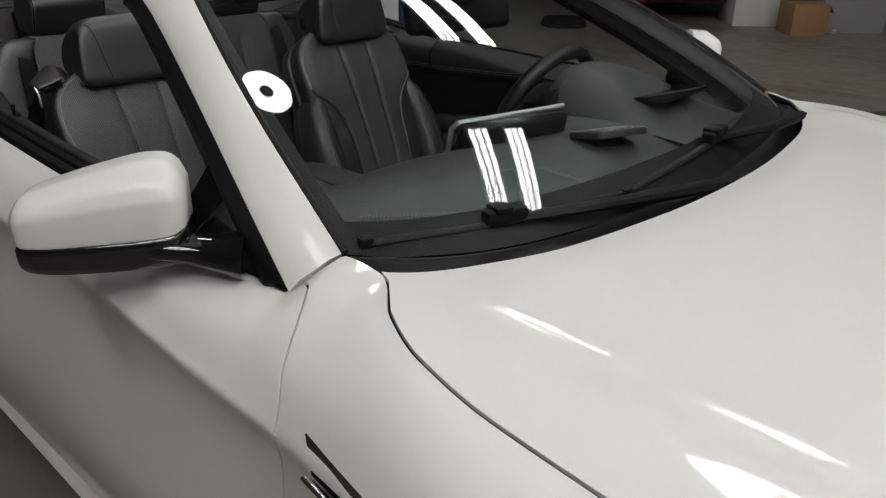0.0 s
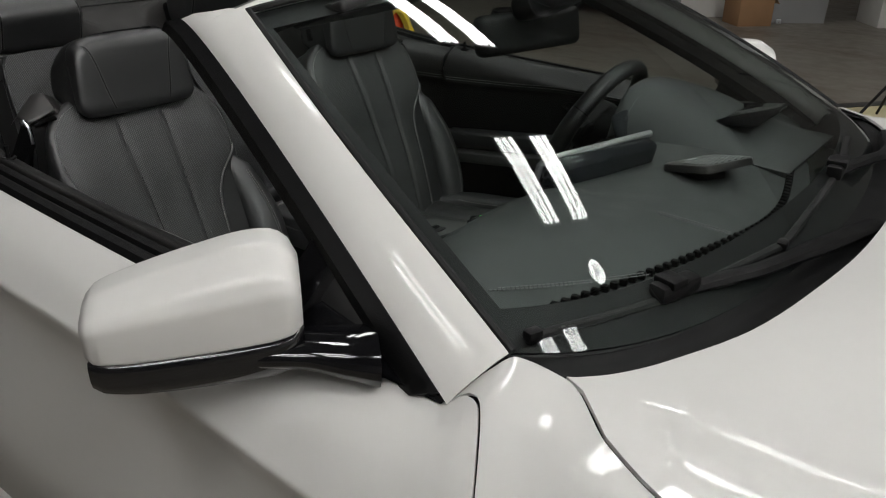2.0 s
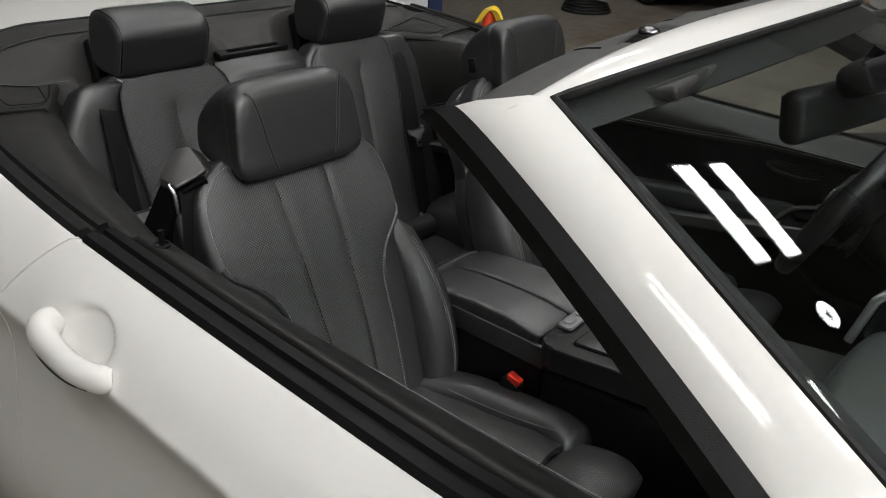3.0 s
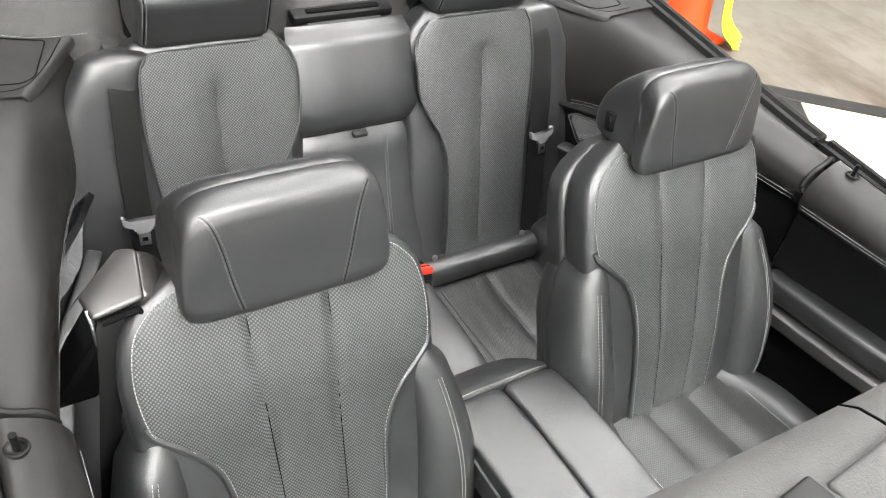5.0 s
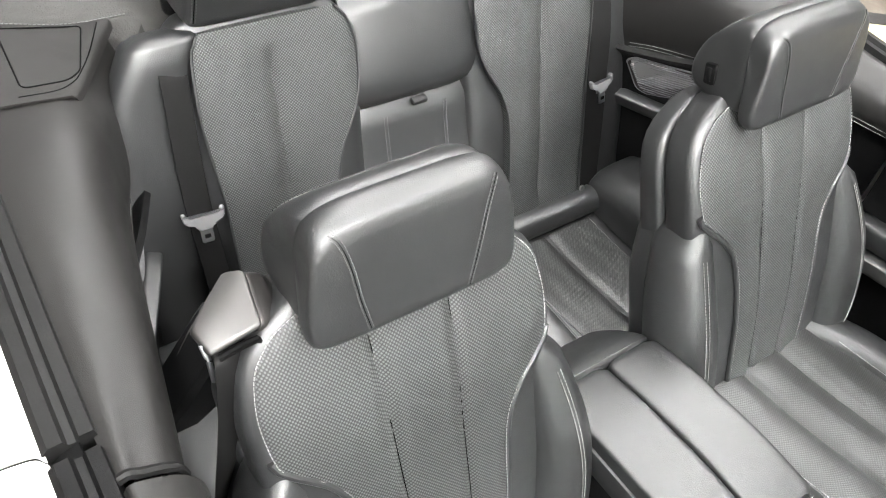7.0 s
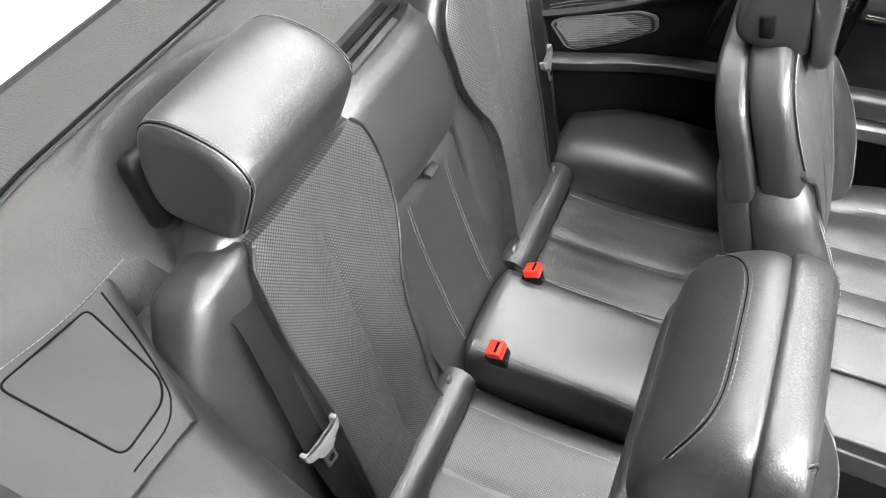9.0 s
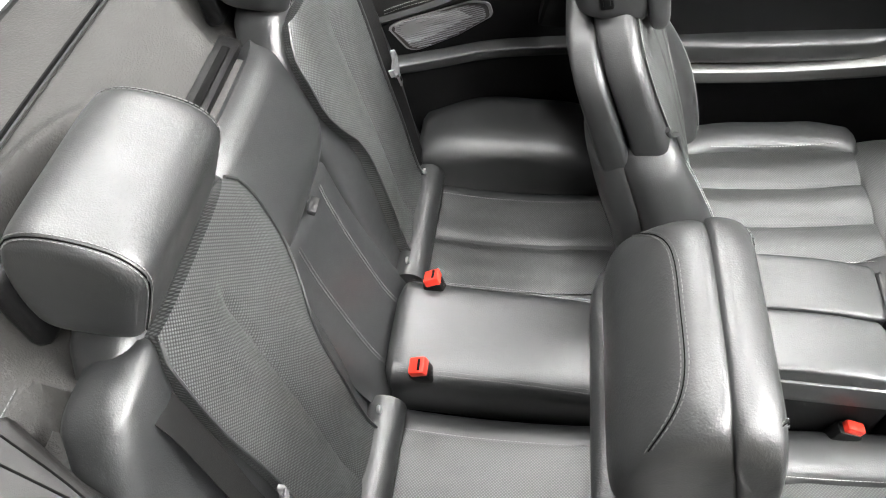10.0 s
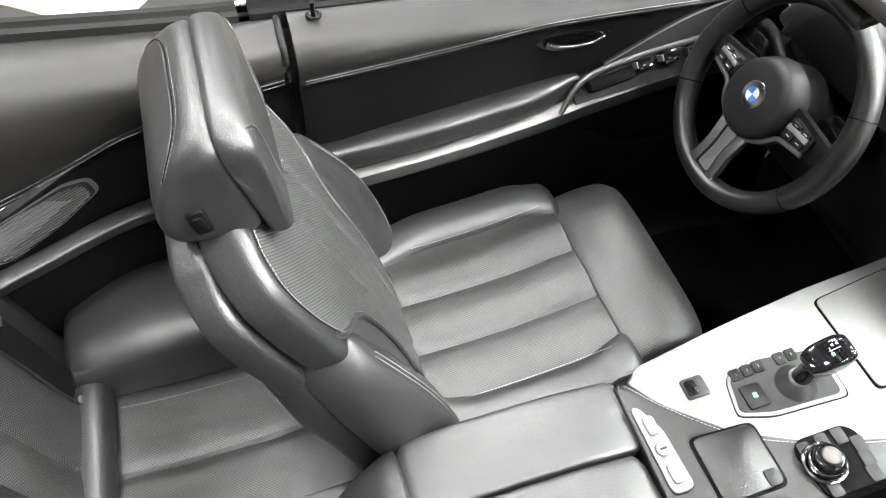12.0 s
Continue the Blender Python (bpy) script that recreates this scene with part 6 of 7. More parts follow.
# driver's air vent with silver frame
m = Matrix.Translation((0.600, -0.925, 0.952)) @ pose(0, 0, 0, 48, 0, -16)
av = dadd("air_vent", prism(rounded([(-0.075, -0.042), (0.075, -0.042), (0.075, 0.042), (-0.075, 0.042)], 0.01), 0.012, m, 0.003), ALU, "silver-framed air vent")
dadd("vent_recess", prism(rounded([(-0.064, -0.034), (0.064, -0.034), (0.064, 0.034), (-0.064, 0.034)], 0.006), 0.0135, m, 0.0005), SEAMDARK, "", av)
for k in range(5):
    dadd("vent_slat", block((0.124, 0.006, 0.012), m @ pose(0, -0.026 + 0.013 * k, 0.014, 25, 0, 0), 0.002), PLASTIC, "", av)
dadd("vent_tab", block((0.018, 0.014, 0.012), m @ pose(0.01, 0.0, 0.022), 0.003), CHROME, "chrome vent tab", av)
dadd("trim_strip", tube(resample([(0.520, -0.870, 1.010), (0.532, -0.872, 0.95), (0.515, -0.880, 0.89), (0.45, -0.895, 0.855)], 14), 0.013, 8, 0.6), ALU, "silver dash trim")
dadd("lower_dash", block((0.62, 0.16, 0.20), pose(0.42, -1.05, 0.72, 20, 0, 0), 0.03, 3), PLASTIC, "dark lower dash")
dadd("lower_dash", block((0.62, 0.16, 0.20), pose(-0.42, -1.05, 0.72, 20, 0, 0), 0.03, 3), PLASTIC, "dark lower dash")
dadd("steering_column", tube(resample([(0.392, -0.76, 0.930), (0.392, -0.85, 0.895), (0.392, -1.02, 0.82)], 8), [0.045, 0.05, 0.056, 0.06, 0.066, 0.07, 0.07, 0.07], 20, 0.85), PLASTIC, "black steering column cowl")
pd = dadd("pedal", prism(rounded([(-0.044, -0.060), (0.044, -0.060), (0.044, 0.060), (-0.044, 0.060)], 0.006), 0.012, Matrix.Translation((0.567, -1.205, 0.455)) @ pose(0, 0, 0, -71, 0, 0), 0.002), STEEL, "drilled metal pedal")
for r in range(5):
    for c in range(5):
        dadd("pedal_stud", disc(0.0036, 0.002, Matrix.Translation((0.567, -1.205, 0.455)) @ pose(0, 0, 0, -71, 0, 0) @ pose(-0.026 + 0.013 * c, -0.046 + 0.013 * r, 0.0115), 12), RUBBER, "", pd)
dadd("pedal_arm", tube([(0.567, -1.215, 0.47), (0.567, -1.30, 0.62)], 0.012, 8), PLASTIC, "", pd)
dadd("foot_rest", block((0.12, 0.02, 0.25), pose(0.69, -1.22, 0.40, 35, 0, 0), 0.01), RUBBER, "black rubber foot rest")

# ---------------------------------------------------------------- steering wheel
sw = thing("steering_wheel", "black leather sport steering wheel with silver spokes and round badge", "steering wheel", (0.396, -0.746, 0.952))
TILT = pose(0, 0, 0, -64, 0, 0) @ pose(0, 0, 0, 0, 0, 180)
WM = TILT.to_3x3()


def wadd(name, bm, mat, label="", parent=None):
    bmesh.ops.transform(bm, matrix=TILT, verts=bm.verts)
    return part(name, bm, mat, parent or sw, label)


rows = []
for i in range(73):
    a = i * math.tau / 72
    r = 0.0182 + 0.0022 * (abs(math.cos(a)) ** 6)
    R = 0.168
    rows.append([Vector(((R + r * math.cos(b)) * math.cos(a), (R + r * math.cos(b)) * math.sin(a), r * 1.12 * math.sin(b))) for b in [k * math.tau / 16 for k in range(16)]])
bm = grid(rows, True)
bmesh.ops.remove_doubles(bm, verts=bm.verts, dist=1e-6)
rim_ob = wadd("rim", bm, WHEELHIDE, "black leather wheel rim")
for a in (28, 152, 208, 332):
    g = torus((0, 0, 0), 0.0188, 0.0012, Matrix.Identity(3), 24, 6)
    bmesh.ops.transform(g, matrix=Matrix.Rotation(radians(a), 4, "Z") @ pose(0.168, 0, 0, 90, 0, 0) @ Matrix.Diagonal((1.0, 1.12, 1, 1)), verts=g.verts)
    wadd("rim_seam", g, SEAMDARK, "", rim_ob)
hub = wadd("hub_cover", disc(0.074, 0.05, pose(0, -0.004, 0.008), 48, 0.062, bevel=0.012), BUTTON, "black round airbag cover")
wadd("hub_back", disc(0.066, 0.05, pose(0, 0, -0.035), 40), PLASTIC)
bdg = wadd("badge", disc(0.0225, 0.004, pose(0, 0.0, 0.0345), 40, bevel=0.001), CHROME, "round badge", hub)
wadd("badge_rim", disc(0.0208, 0.002, pose(0, 0, 0.0363), 40), GLOSS, "", hub)
for q in range(4):
    pts = [(0, 0)] + [(0.0122 * math.cos(radians(90 * q + 9 * k)), 0.0122 * math.sin(radians(90 * q + 9 * k))) for k in range(11)]
    wadd("badge_quarter", prism(pts, 0.0012, pose(0, 0, 0.0370)), BLUE if q % 2 else WHITEP, "", hub)
for s in (1, -1):
    spk = prism(rounded([(0.055, -0.020), (0.158, -0.012), (0.158, 0.020), (0.055, 0.030)], 0.008), 0.016, pose(0, 0, -0.008), 0.004)
    key = prism(rounded([(0.072, -0.014), (0.125, -0.010), (0.125, 0.016), (0.072, 0.020)], 0.006), 0.008, pose(0, 0, 0.008), 0.002)
    bar = block((0.046, 0.010, 0.008), pose(0.098, 0.006, 0.018, 0, 0, 4), 0.002)
    pad = prism(rounded([(0.080, 0.022), (0.135, 0.018), (0.140, 0.050), (0.095, 0.052)], 0.008), 0.008, pose(0, 0, -0.03), 0.002)
    for b in (spk, key, bar, pad):
        if s < 0:
            mirrored(b)
    so = wadd("spoke", spk, PLASTIC, "black side spoke")
    wadd("key_field", key, BUTTON, "thumb keys", so)
    wadd("rocker", bar, SATIN, "silver rocker", so)
    wadd("shift_paddle", pad, GLOSS, "black shift paddle", so)
low = wadd("lower_spoke", prism(rounded([(-0.034, -0.050), (0.034, -0.050), (0.026, -0.110), (0.030, -0.158), (-0.030, -0.158), (-0.026, -0.110)], 0.008), 0.014, pose(0, 0, -0.002), 0.004), BUTTON, "dark lower spoke with silver fork")
wadd("spoke_inset", prism(rounded([(-0.013, -0.070), (0.013, -0.070), (0.010, -0.110), (0.014, -0.150), (-0.014, -0.150), (-0.010, -0.110)], 0.005), 0.002, pose(0, 0, 0.0115), 0.0005), SATIN, "", low)
wadd("spoke_tip", block((0.066, 0.014, 0.012), pose(0, -0.160, 0.004), 0.004), PLASTIC, "", low)
for s in (1, -1):
    for kx, ky, kw, kh in ((0.088, -0.006, 0.018, 0.010), (0.110, -0.004, 0.018, 0.010), (0.088, 0.013, 0.018, 0.008), (0.110, 0.014, 0.018, 0.008)):
        key = block((kw, kh, 0.006), pose(kx, ky, 0.0185, 0, 0, 4), 0.0015)
        mark = block((kw * 0.4, 0.0016, 0.0008), pose(kx, ky, 0.0220, 0, 0, 4), 0)
        if s < 0:
            mirrored(key)
            mirrored(mark)
        tk = wadd("thumb_key", key, BUTTON, "small black thumb key")
        wadd("key_print", mark, PRINT, "", tk)
    leg = prism(rounded([(0.016, -0.066), (0.036, -0.056), (0.030, -0.105), (0.034, -0.156), (0.018, -0.156), (0.013, -0.110)], 0.005), 0.006, pose(0, 0, 0.010), 0.002)
    wing = tube(resample([(0.030, -0.062, 0.016), (0.056, -0.046, 0.016), (0.074, -0.024, 0.015), (0.098, -0.018, 0.014), (0.124, -0.014, 0.012)], 14), 0.0048, 8, 0.7)
    if s < 0:
        mirrored(leg)
        mirrored(wing)
    wadd("fork_leg", leg, ALU, "brushed silver fork leg", low)
    wadd("hub_trim", wing, ALU, "silver trim below the hub", hub)
st1 = tube(resample([(-0.03, 0.02, -0.055), (-0.10, 0.045, -0.06), (-0.15, 0.055, -0.058)], 8), [0.010, 0.010, 0.011, 0.013, 0.015, 0.016, 0.016, 0.013], 12, 0.8)
wadd("stalk", st1, PLASTIC, "black turn signal stalk")
st2 = tube(resample([(0.03, 0.02, -0.055), (0.10, -0.01, -0.06), (0.15, -0.02, -0.058)], 8), [0.010, 0.010, 0.011, 0.013, 0.015, 0.016, 0.016, 0.013], 12, 0.8)
wadd("stalk", st2, PLASTIC, "black wiper stalk")


# ---------------------------------------------------------------- door linings and rear side linings
def inner_x(y):
    """How far the upper lining stands out from the middle."""
    return table_at([(-1.15, 0.700), (-0.9, 0.728), (-0.5, 0.738), (0.0, 0.735), (0.3, 0.715), (0.55, 0.665), (0.72, 0.60)], y)[0]


def lining(s, ya, yb, n, prof, thick=0.012):
    rows = []
    for i in range(n + 1):
        y = lerp(ya, yb, i / n)
        rows.append([(s * x, yy, z) for x, yy, z in prof(y)])
    return sheet(rows, thick, (0, (ya + yb) / 2, 2.0))


def top_drop(y):
    """How far the upper lining hangs below the belt line: deep at the rear, shallow at the front."""
    return table_at([(-1.13, 0.042), (-0.8, 0.044), (-0.52, 0.048), (-0.3, 0.070), (-0.05, 0.096)], y)[0]


def top_prof(y):
    b = belt(y)
    xi = inner_x(y)
    zb = b[2]
    xo = -b[0] - 0.050
    d = top_drop(y)
    p = [(xo, zb + 0.002), (lerp(xo, xi, 0.5), zb + 0.012), (xi - 0.012, zb + 0.006), (xi - 0.045, zb - 0.018), (xi - 0.062, zb - 0.61 * d), (xi - 0.050, zb - d)]
    return [(x, y, z) for x, z in resample(p, 16)]


def mid_prof(y):
    b = belt(y)
    xi = inner_x(y)
    d = top_drop(y)
    p = [(xi - 0.047, b[2] - d), (xi - 0.040, b[2] - d - 0.014), (xi - 0.036, b[2] - d - 0.052), (xi - 0.030, b[2] - 0.21), (xi - 0.034, b[2] - 0.245)]
    return [(x, y, z) for x, z in resample(p, 12)]


def low_prof(y):
    b = belt(y)
    xi = inner_x(y)
    p = [(xi - 0.030, b[2] - 0.235), (xi - 0.022, b[2] - 0.36), (xi - 0.004, b[2] - 0.50), (xi - 0.03, 0.30), (xi - 0.06, 0.262)]
    return [(x, y, z) for x, z in resample(p, 12)]


def door_lining(s):
    ob = thing("door_lining", "black leather door lining with silver trim strip and pale stitching", "door lining", (s * 0.74, -0.55, 0.262), group="door linings")
    o = Vector((s * 0.74, -0.55, 0.262))

    def add(name, bm, mat, label="", parent=None):
        bmesh.ops.translate(bm, vec=-o, verts=bm.verts)
        return part(name, bm, mat, parent or ob, label)

    add("upper_lining", lining(s, -1.13, -0.045, 40, top_prof), TRIMDARK, "leather upper door lining")
    add("middle_lining", lining(s, -1.13, -0.045, 40, mid_prof), PLASTIC, "dark middle lining")
    add("lower_lining", lining(s, -1.13, -0.05, 40, low_prof), PLASTIC, "dark lower lining")
    for off in (0.0, 0.008):
        stitch([Vector((s * (inner_x(y) - 0.0635 + off * 0.4), y, belt(y)[2] - top_drop(y) + 0.020 - off)) - o for y in [lerp(-1.05, -0.05, k / 16) for k in range(17)]], ob, THREAD, 240, 0.0006, 0.0036, 0.0012)
    # armrest pad
    st = []
    for k in range(17):
        f = k / 16
        y = lerp(-0.07, -0.56, f)
        st.append((Vector((s * (inner_x(y) - 0.040), y, lerp(0.738, 0.796, f))), Vector((s, 0, 0)), Vector((0, 0, 1)), table_at([(0, 0.026), (0.4, 0.036), (0.8, 0.032), (1, 0.010)], f)[0], 0.014, 0.05, 0.0))
    add("armrest", closed_pad(st, 2.6, 28), LEATHER, "leather armrest pad")
    # silver strip, running up and over the switch recess
    pts = [(s * (inner_x(-0.06) - 0.066), -0.06, 0.662), (s * (inner_x(-0.3) - 0.076), -0.30, 0.694), (s * (inner_x(-0.5) - 0.080), -0.50, 0.730), (s * (inner_x(-0.6) - 0.078), -0.60, 0.751), (s * (inner_x(-0.8) - 0.072), -0.80, 0.784), (s * (inner_x(-1.0) - 0.064), -1.0, 0.812)]
    band = []
    for x, y, z in resample(pts, 34):
        band.append([(x + s * o, y, z + h) for o, h in ((0.024, 0.022), (0.006, 0.019), (-0.001, 0.012), (-0.002, -0.010), (0.003, -0.019), (0.016, -0.024))])
    add("trim_strip", sheet(band, 0.004, (0, -0.5, 1.4)), ALU, "brushed silver trim strip")
    add("trim_upper", tube(resample([(s * (inner_x(-0.53) - 0.076), -0.53, 0.748), (s * (inner_x(-0.58) - 0.056), -0.580, 0.806), (s * (inner_x(-0.7) - 0.044), -0.70, 0.832), (s * (inner_x(-0.95) - 0.044), -0.95, 0.872)], 20), 0.006, 8), ALU, "silver trim edge")
    rows = []
    for k in range(21):
        y = lerp(-0.56, -1.0, k / 20)
        zc = lerp(0.778, 0.845, k / 20)
        rows.append([(s * (inner_x(y) - 0.076), y, zc - 0.014), (s * (inner_x(y) - 0.058), y, zc + 0.004), (s * (inner_x(y) - 0.040), y, zc + 0.024)])
    sp = add("switch_panel", sheet(rows, 0.01, (0, -0.7, 2)), PLASTIC, "black switch panel")
    add("pull_recess", block((0.03, 0.10, 0.024), Matrix.Translation((s * (inner_x(-0.62) - 0.058), -0.635, 0.796)) @ pose(0, 0, 0, -8.5, 40 * s, 0), 0.008), SEAMDARK, "", sp)
    for k in range(3 if s > 0 else 1):
        y = -0.705 - 0.052 * k
        zc = lerp(0.778, 0.845, (y + 0.56) / -0.44) + 0.008
        add("switch_bar", block((0.032, 0.003, 0.012), Matrix.Translation((s * (inner_x(y) - 0.0565), y + 0.021, zc + 0.003)) @ pose(0, 0, 0, -8.5, 40 * s, 0) @ pose(0, 0, 0.006), 0.001), SATIN, "bright bar between the switches", sp)
        for q in (0, 1):
            add("window_switch", block((0.018, 0.032, 0.010), Matrix.Translation((s * (inner_x(y) - 0.064 + 0.015 * q), y, zc + 0.008 * q)) @ pose(0, 0, 0, -8.5, 40 * s, 0) @ pose(0, 0, 0.006), 0.004), GLOSS, "", sp)
            add("switch_print", block((0.002, 0.004, 0.0008), Matrix.Translation((s * (inner_x(y) - 0.064 + 0.015 * q), y, zc + 0.008 * q)) @ pose(0, 0, 0, -8.5, 40 * s, 0) @ pose(0, 0, 0.0115), 0), PRINT, "", sp)
    # loudspeaker triangle
    rows = []
    for k in range(17):
        f = k / 16
        y = lerp(-0.624, -1.06, f)
        z0 = lerp(0.822, 0.880, f)
        z1 = table_at([(0, 0.826), (0.413, 0.914), (0.75, 0.945), (1, 0.950)], f)[0]
        rows.append([(s * (inner_x(y) - 0.043), y, lerp(z0, z1, j / 4)) for j in range(5)])
    add("speaker_grille", sheet(rows, 0.006, (0, -0.8, 1.2)), FINEGRILLE, "fine dark loudspeaker grille")
    add("grille_edge", tube([Vector(r[4]) + Vector((-s * 0.003, 0, 0)) for r in rows], 0.0018, 6), SATIN, "bright grille edge")
    # door handle in its bowl
    add("handle_bowl", disc(0.055, 0.012, Matrix.Translation((s * (inner_x(-0.56) - 0.032), -0.555, 0.894)) @ pose(0, 0, 0, 0, 90, 0) @ Matrix.Diagonal((0.45, 1.4, 1, 1)), bevel=0.004), GLOSS, "black handle bowl")
    add("inner_handle", tube(resample([(s * (inner_x(-0.50) - 0.040), -0.497, 0.892), (s * (inner_x(-0.53) - 0.050), -0.520, 0.888), (s * (inner_x(-0.58) - 0.050), -0.575, 0.885), (s * (inner_x(-0.62) - 0.040), -0.613, 0.889)], 12), [0.0075, 0.0080, 0.0075, 0.0068, 0.0062, 0.0056, 0.0052, 0.0048, 0.0044, 0.0040, 0.0036, 0.0030], 10, 1.0), DARKCHROME, "satin chrome inner door handle")
    # lock pin
    p = Vector((s * (inner_x(-0.087) - 0.006), -0.087, belt(-0.087)[2] + 0.010))
    add("lock_collar", torus(p, 0.011, 0.003, Matrix.Identity(3), 24, 8), PLASTIC, "lock pin collar")
    add("lock_pin", tube([p - Vector((0, 0, 0.004)), p + Vector((0, 0, 0.012)), p + Vector((0, 0, 0.024))], [0.0045, 0.004, 0.0045], 10), PLASTIC, "black lock pin")
    # map pocket lip
    add("pocket_lip", tube(resample([(s * (inner_x(-0.45) - 0.035), -0.62, 0.650), (s * (inner_x(-0.7) - 0.05), -0.72, 0.606), (s * (inner_x(-1.0) - 0.04), -1.0, 0.63)], 16), 0.007, 8), PLASTIC, "map pocket lip")


door_lining(1)
door_lining(-1)


def rear_drop(y):
    """The upper side lining grows deeper towards the rear seat."""
    return table_at([(-0.03, 0.088), (0.1, 0.096), (0.233, 0.120), (0.346, 0.168), (0.447, 0.205), (0.6, 0.245), (0.72, 0.26)], y)[0]


def rear_prof(y):
    b = belt(y)
    xi = table_at([(-0.03, 0.725), (0.15, 0.69), (0.30, 0.660), (0.45, 0.625), (0.60, 0.575), (0.72, 0.52)], y)[0]
    xo = -b[0] - 0.046
    zb = b[2]
    d = rear_drop(y)
    zi = lerp(zb, min(zb, 1.050), smooth01((y - 0.42) / 0.16))
    p = [(xo, zb - 0.004), (lerp(xo, xi, 0.45), lerp(zb, zi, 0.6) + 0.002), (xi + 0.005, zi - 0.006), (xi - 0.028, zi - 0.28 * d), (xi - 0.038, zi - 0.70 * d), (xi - 0.026, zi - d)]
    return [(x, y, z) for x, z in resample(p, 16)]


def rear_low(y):
    xi = table_at([(-0.03, 0.735), (0.15, 0.70), (0.30, 0.665), (0.45, 0.600), (0.60, 0.540), (0.72, 0.50)], y)[0]
    zb = belt(y)[2] - rear_drop(y)
    p = [(xi - 0.030, zb + 0.003), (xi - 0.006, zb - 0.025), (xi - 0.002, zb - 0.09), (xi - 0.004, 0.62), (xi - 0.02, 0.40), (xi - 0.03, 0.27)]
    return [(x, y, z) for x, z in resample(p, 24)]


def rear_lining(s):
    ob = thing("rear_side_lining", "black leather rear side lining with grey loudspeaker and oval armrest", "side lining", (s * 0.66, 0.3, 0.262), group="rear side linings")
    o = Vector((s * 0.66, 0.3, 0.262))

    def add(name, bm, mat, label="", parent=None):
        bmesh.ops.translate(bm, vec=-o, verts=bm.verts)
        return part(name, bm, mat, parent or ob, label)

    end = [Vector((s * x, -0.028, z)) for x, y, z in rear_prof(-0.028)]
    add("lining_end", tube(end, 0.006, 8), RUBBER, "rubber end bead")
    add("upper_lining", lining(s, -0.028, 0.714, 44, rear_prof), TRIMDARK, "smooth leather upper side lining")
    add("lower_lining", lining(s, -0.028, 0.66, 34, rear_low), PLASTIC, "dark lower side lining")
    for off in (0.0, 0.008):
        stitch([Vector((p[14][0] * s, p[14][1], p[14][2] - off)) + Vector((-s * 0.003, 0, 0)) - o for p in [rear_prof(lerp(-0.02, 0.535, k / 12)) for k in range(13)]], ob, THREAD if s > 0 else GREYTHREAD, 200, 0.0006, 0.0036, 0.0012)

    def at(y, z, out=0.0):
        q = rear_low(y)
        best = min(q, key=lambda p: abs(p[2] - z))
        return Vector((s * (best[0] - out), y, z))
    # loudspeaker: a rounded rhombus
    outl = rounded([(0.520, 0.806), (0.498, 0.824), (0.362, 0.838), (0.326, 0.826), (0.318, 0.796), (0.385, 0.764), (0.462, 0.744), (0.484, 0.750)], 0.010)
    for nm, k, out, mat in (("speaker_rim", 1.06, 0.004, SATIN), ("speaker_grille", 1.0, 0.006, DARKSATIN)):
        bm = bmesh.new()
        a = [bm.verts.new(at(0.42 + (y - 0.42) * k, 0.792 + (z - 0.792) * k, out)) for y, z in outl]
        b = [bm.verts.new(v.co + Vector((s * 0.012, 0, 0))) for v in a]
        bm.faces.new(a)
        bm.faces.new(b[::-1])
        for i in range(len(a)):
            bm.faces.new((a[i], b[i], b[(i + 1) % len(a)], a[(i + 1) % len(a)]))
        add(nm, bm, mat, "grey loudspeaker grille" if nm == "speaker_grille" else "")
    along = Vector((-0.995, 0.103))
    cross = Vector((0.103, 0.995))
    ring = [Vector((y - 0.42, z - 0.792)) * 0.92 for y, z in outl]
    for k in range(17):
        level = lerp(-0.042, 0.040, k / 16)
        cuts = []
        for a, b in zip(ring, ring[1:] + ring[:1]):
            da, db = a.dot(cross) - level, b.dot(cross) - level
            if (da < 0) != (db < 0):
                cuts.append(a.lerp(b, da / (da - db)))
        if len(cuts) == 2 and (cuts[0] - cuts[1]).length > 0.02:
            p, q = sorted(cuts, key=lambda c: c.dot(along))
            add("speaker_rib", tube([at(0.42 + lerp(p.x, q.x, i / 6), 0.792 + lerp(p.y, q.y, i / 6), 0.0072) for i in range(7)], 0.0012, 6), GREYPLASTIC)
    st = []
    for k in range(25):
        y = lerp(0.505, 0.13, k / 24)
        far = table_at([(0.505, 0.062), (0.47, 0.040), (0.43, 0.015), (0.39, -0.008), (0.13, -0.012)], y)[0]
        near = table_at([(0.505, 0.072), (0.49, 0.078), (0.40, 0.084), (0.30, 0.084), (0.21, 0.070), (0.15, 0.040), (0.13, 0.020)], y)[0]
        st.append((at(y, 0.724, (far + near) / 2 + 0.012), Vector((s * 0.933, 0, 0.36)), Vector((-s * 0.36, 0, 0.933)), (near - far) / 2, 0.009, 0.026, 0.0))
    add("armrest", closed_pad(st, 5.0, 40), LEATHER, "oval leather armrest pad")
    # coat hook eye
    add("belt_eye", disc(0.016, 0.008, Matrix.Translation((s * 0.668, 0.17, 0.952)) @ pose(0, 0, 0, 0, 62 * s, 0) @ Matrix.Diagonal((1.7, 0.7, 1, 1)), 24, bevel=0.002), GLOSS, "black oval eye")
    add("belt_eye_pin", disc(0.006, 0.012, Matrix.Translation((s * 0.666, 0.17, 0.954)) @ pose(0, 0, 0, 0, 62 * s, 0), 16, bevel=0.002), CHROME, "chrome pin")


rear_lining(1)
rear_lining(-1)

# ---------------------------------------------------------------- deck behind the rear seats (folded top cover)
def corner_z(x, y):
    xo = -belt(y)[0] - 0.046
    return lerp(belt(y)[2] + 0.002, 1.050, smooth01((xo - x) / 0.20))


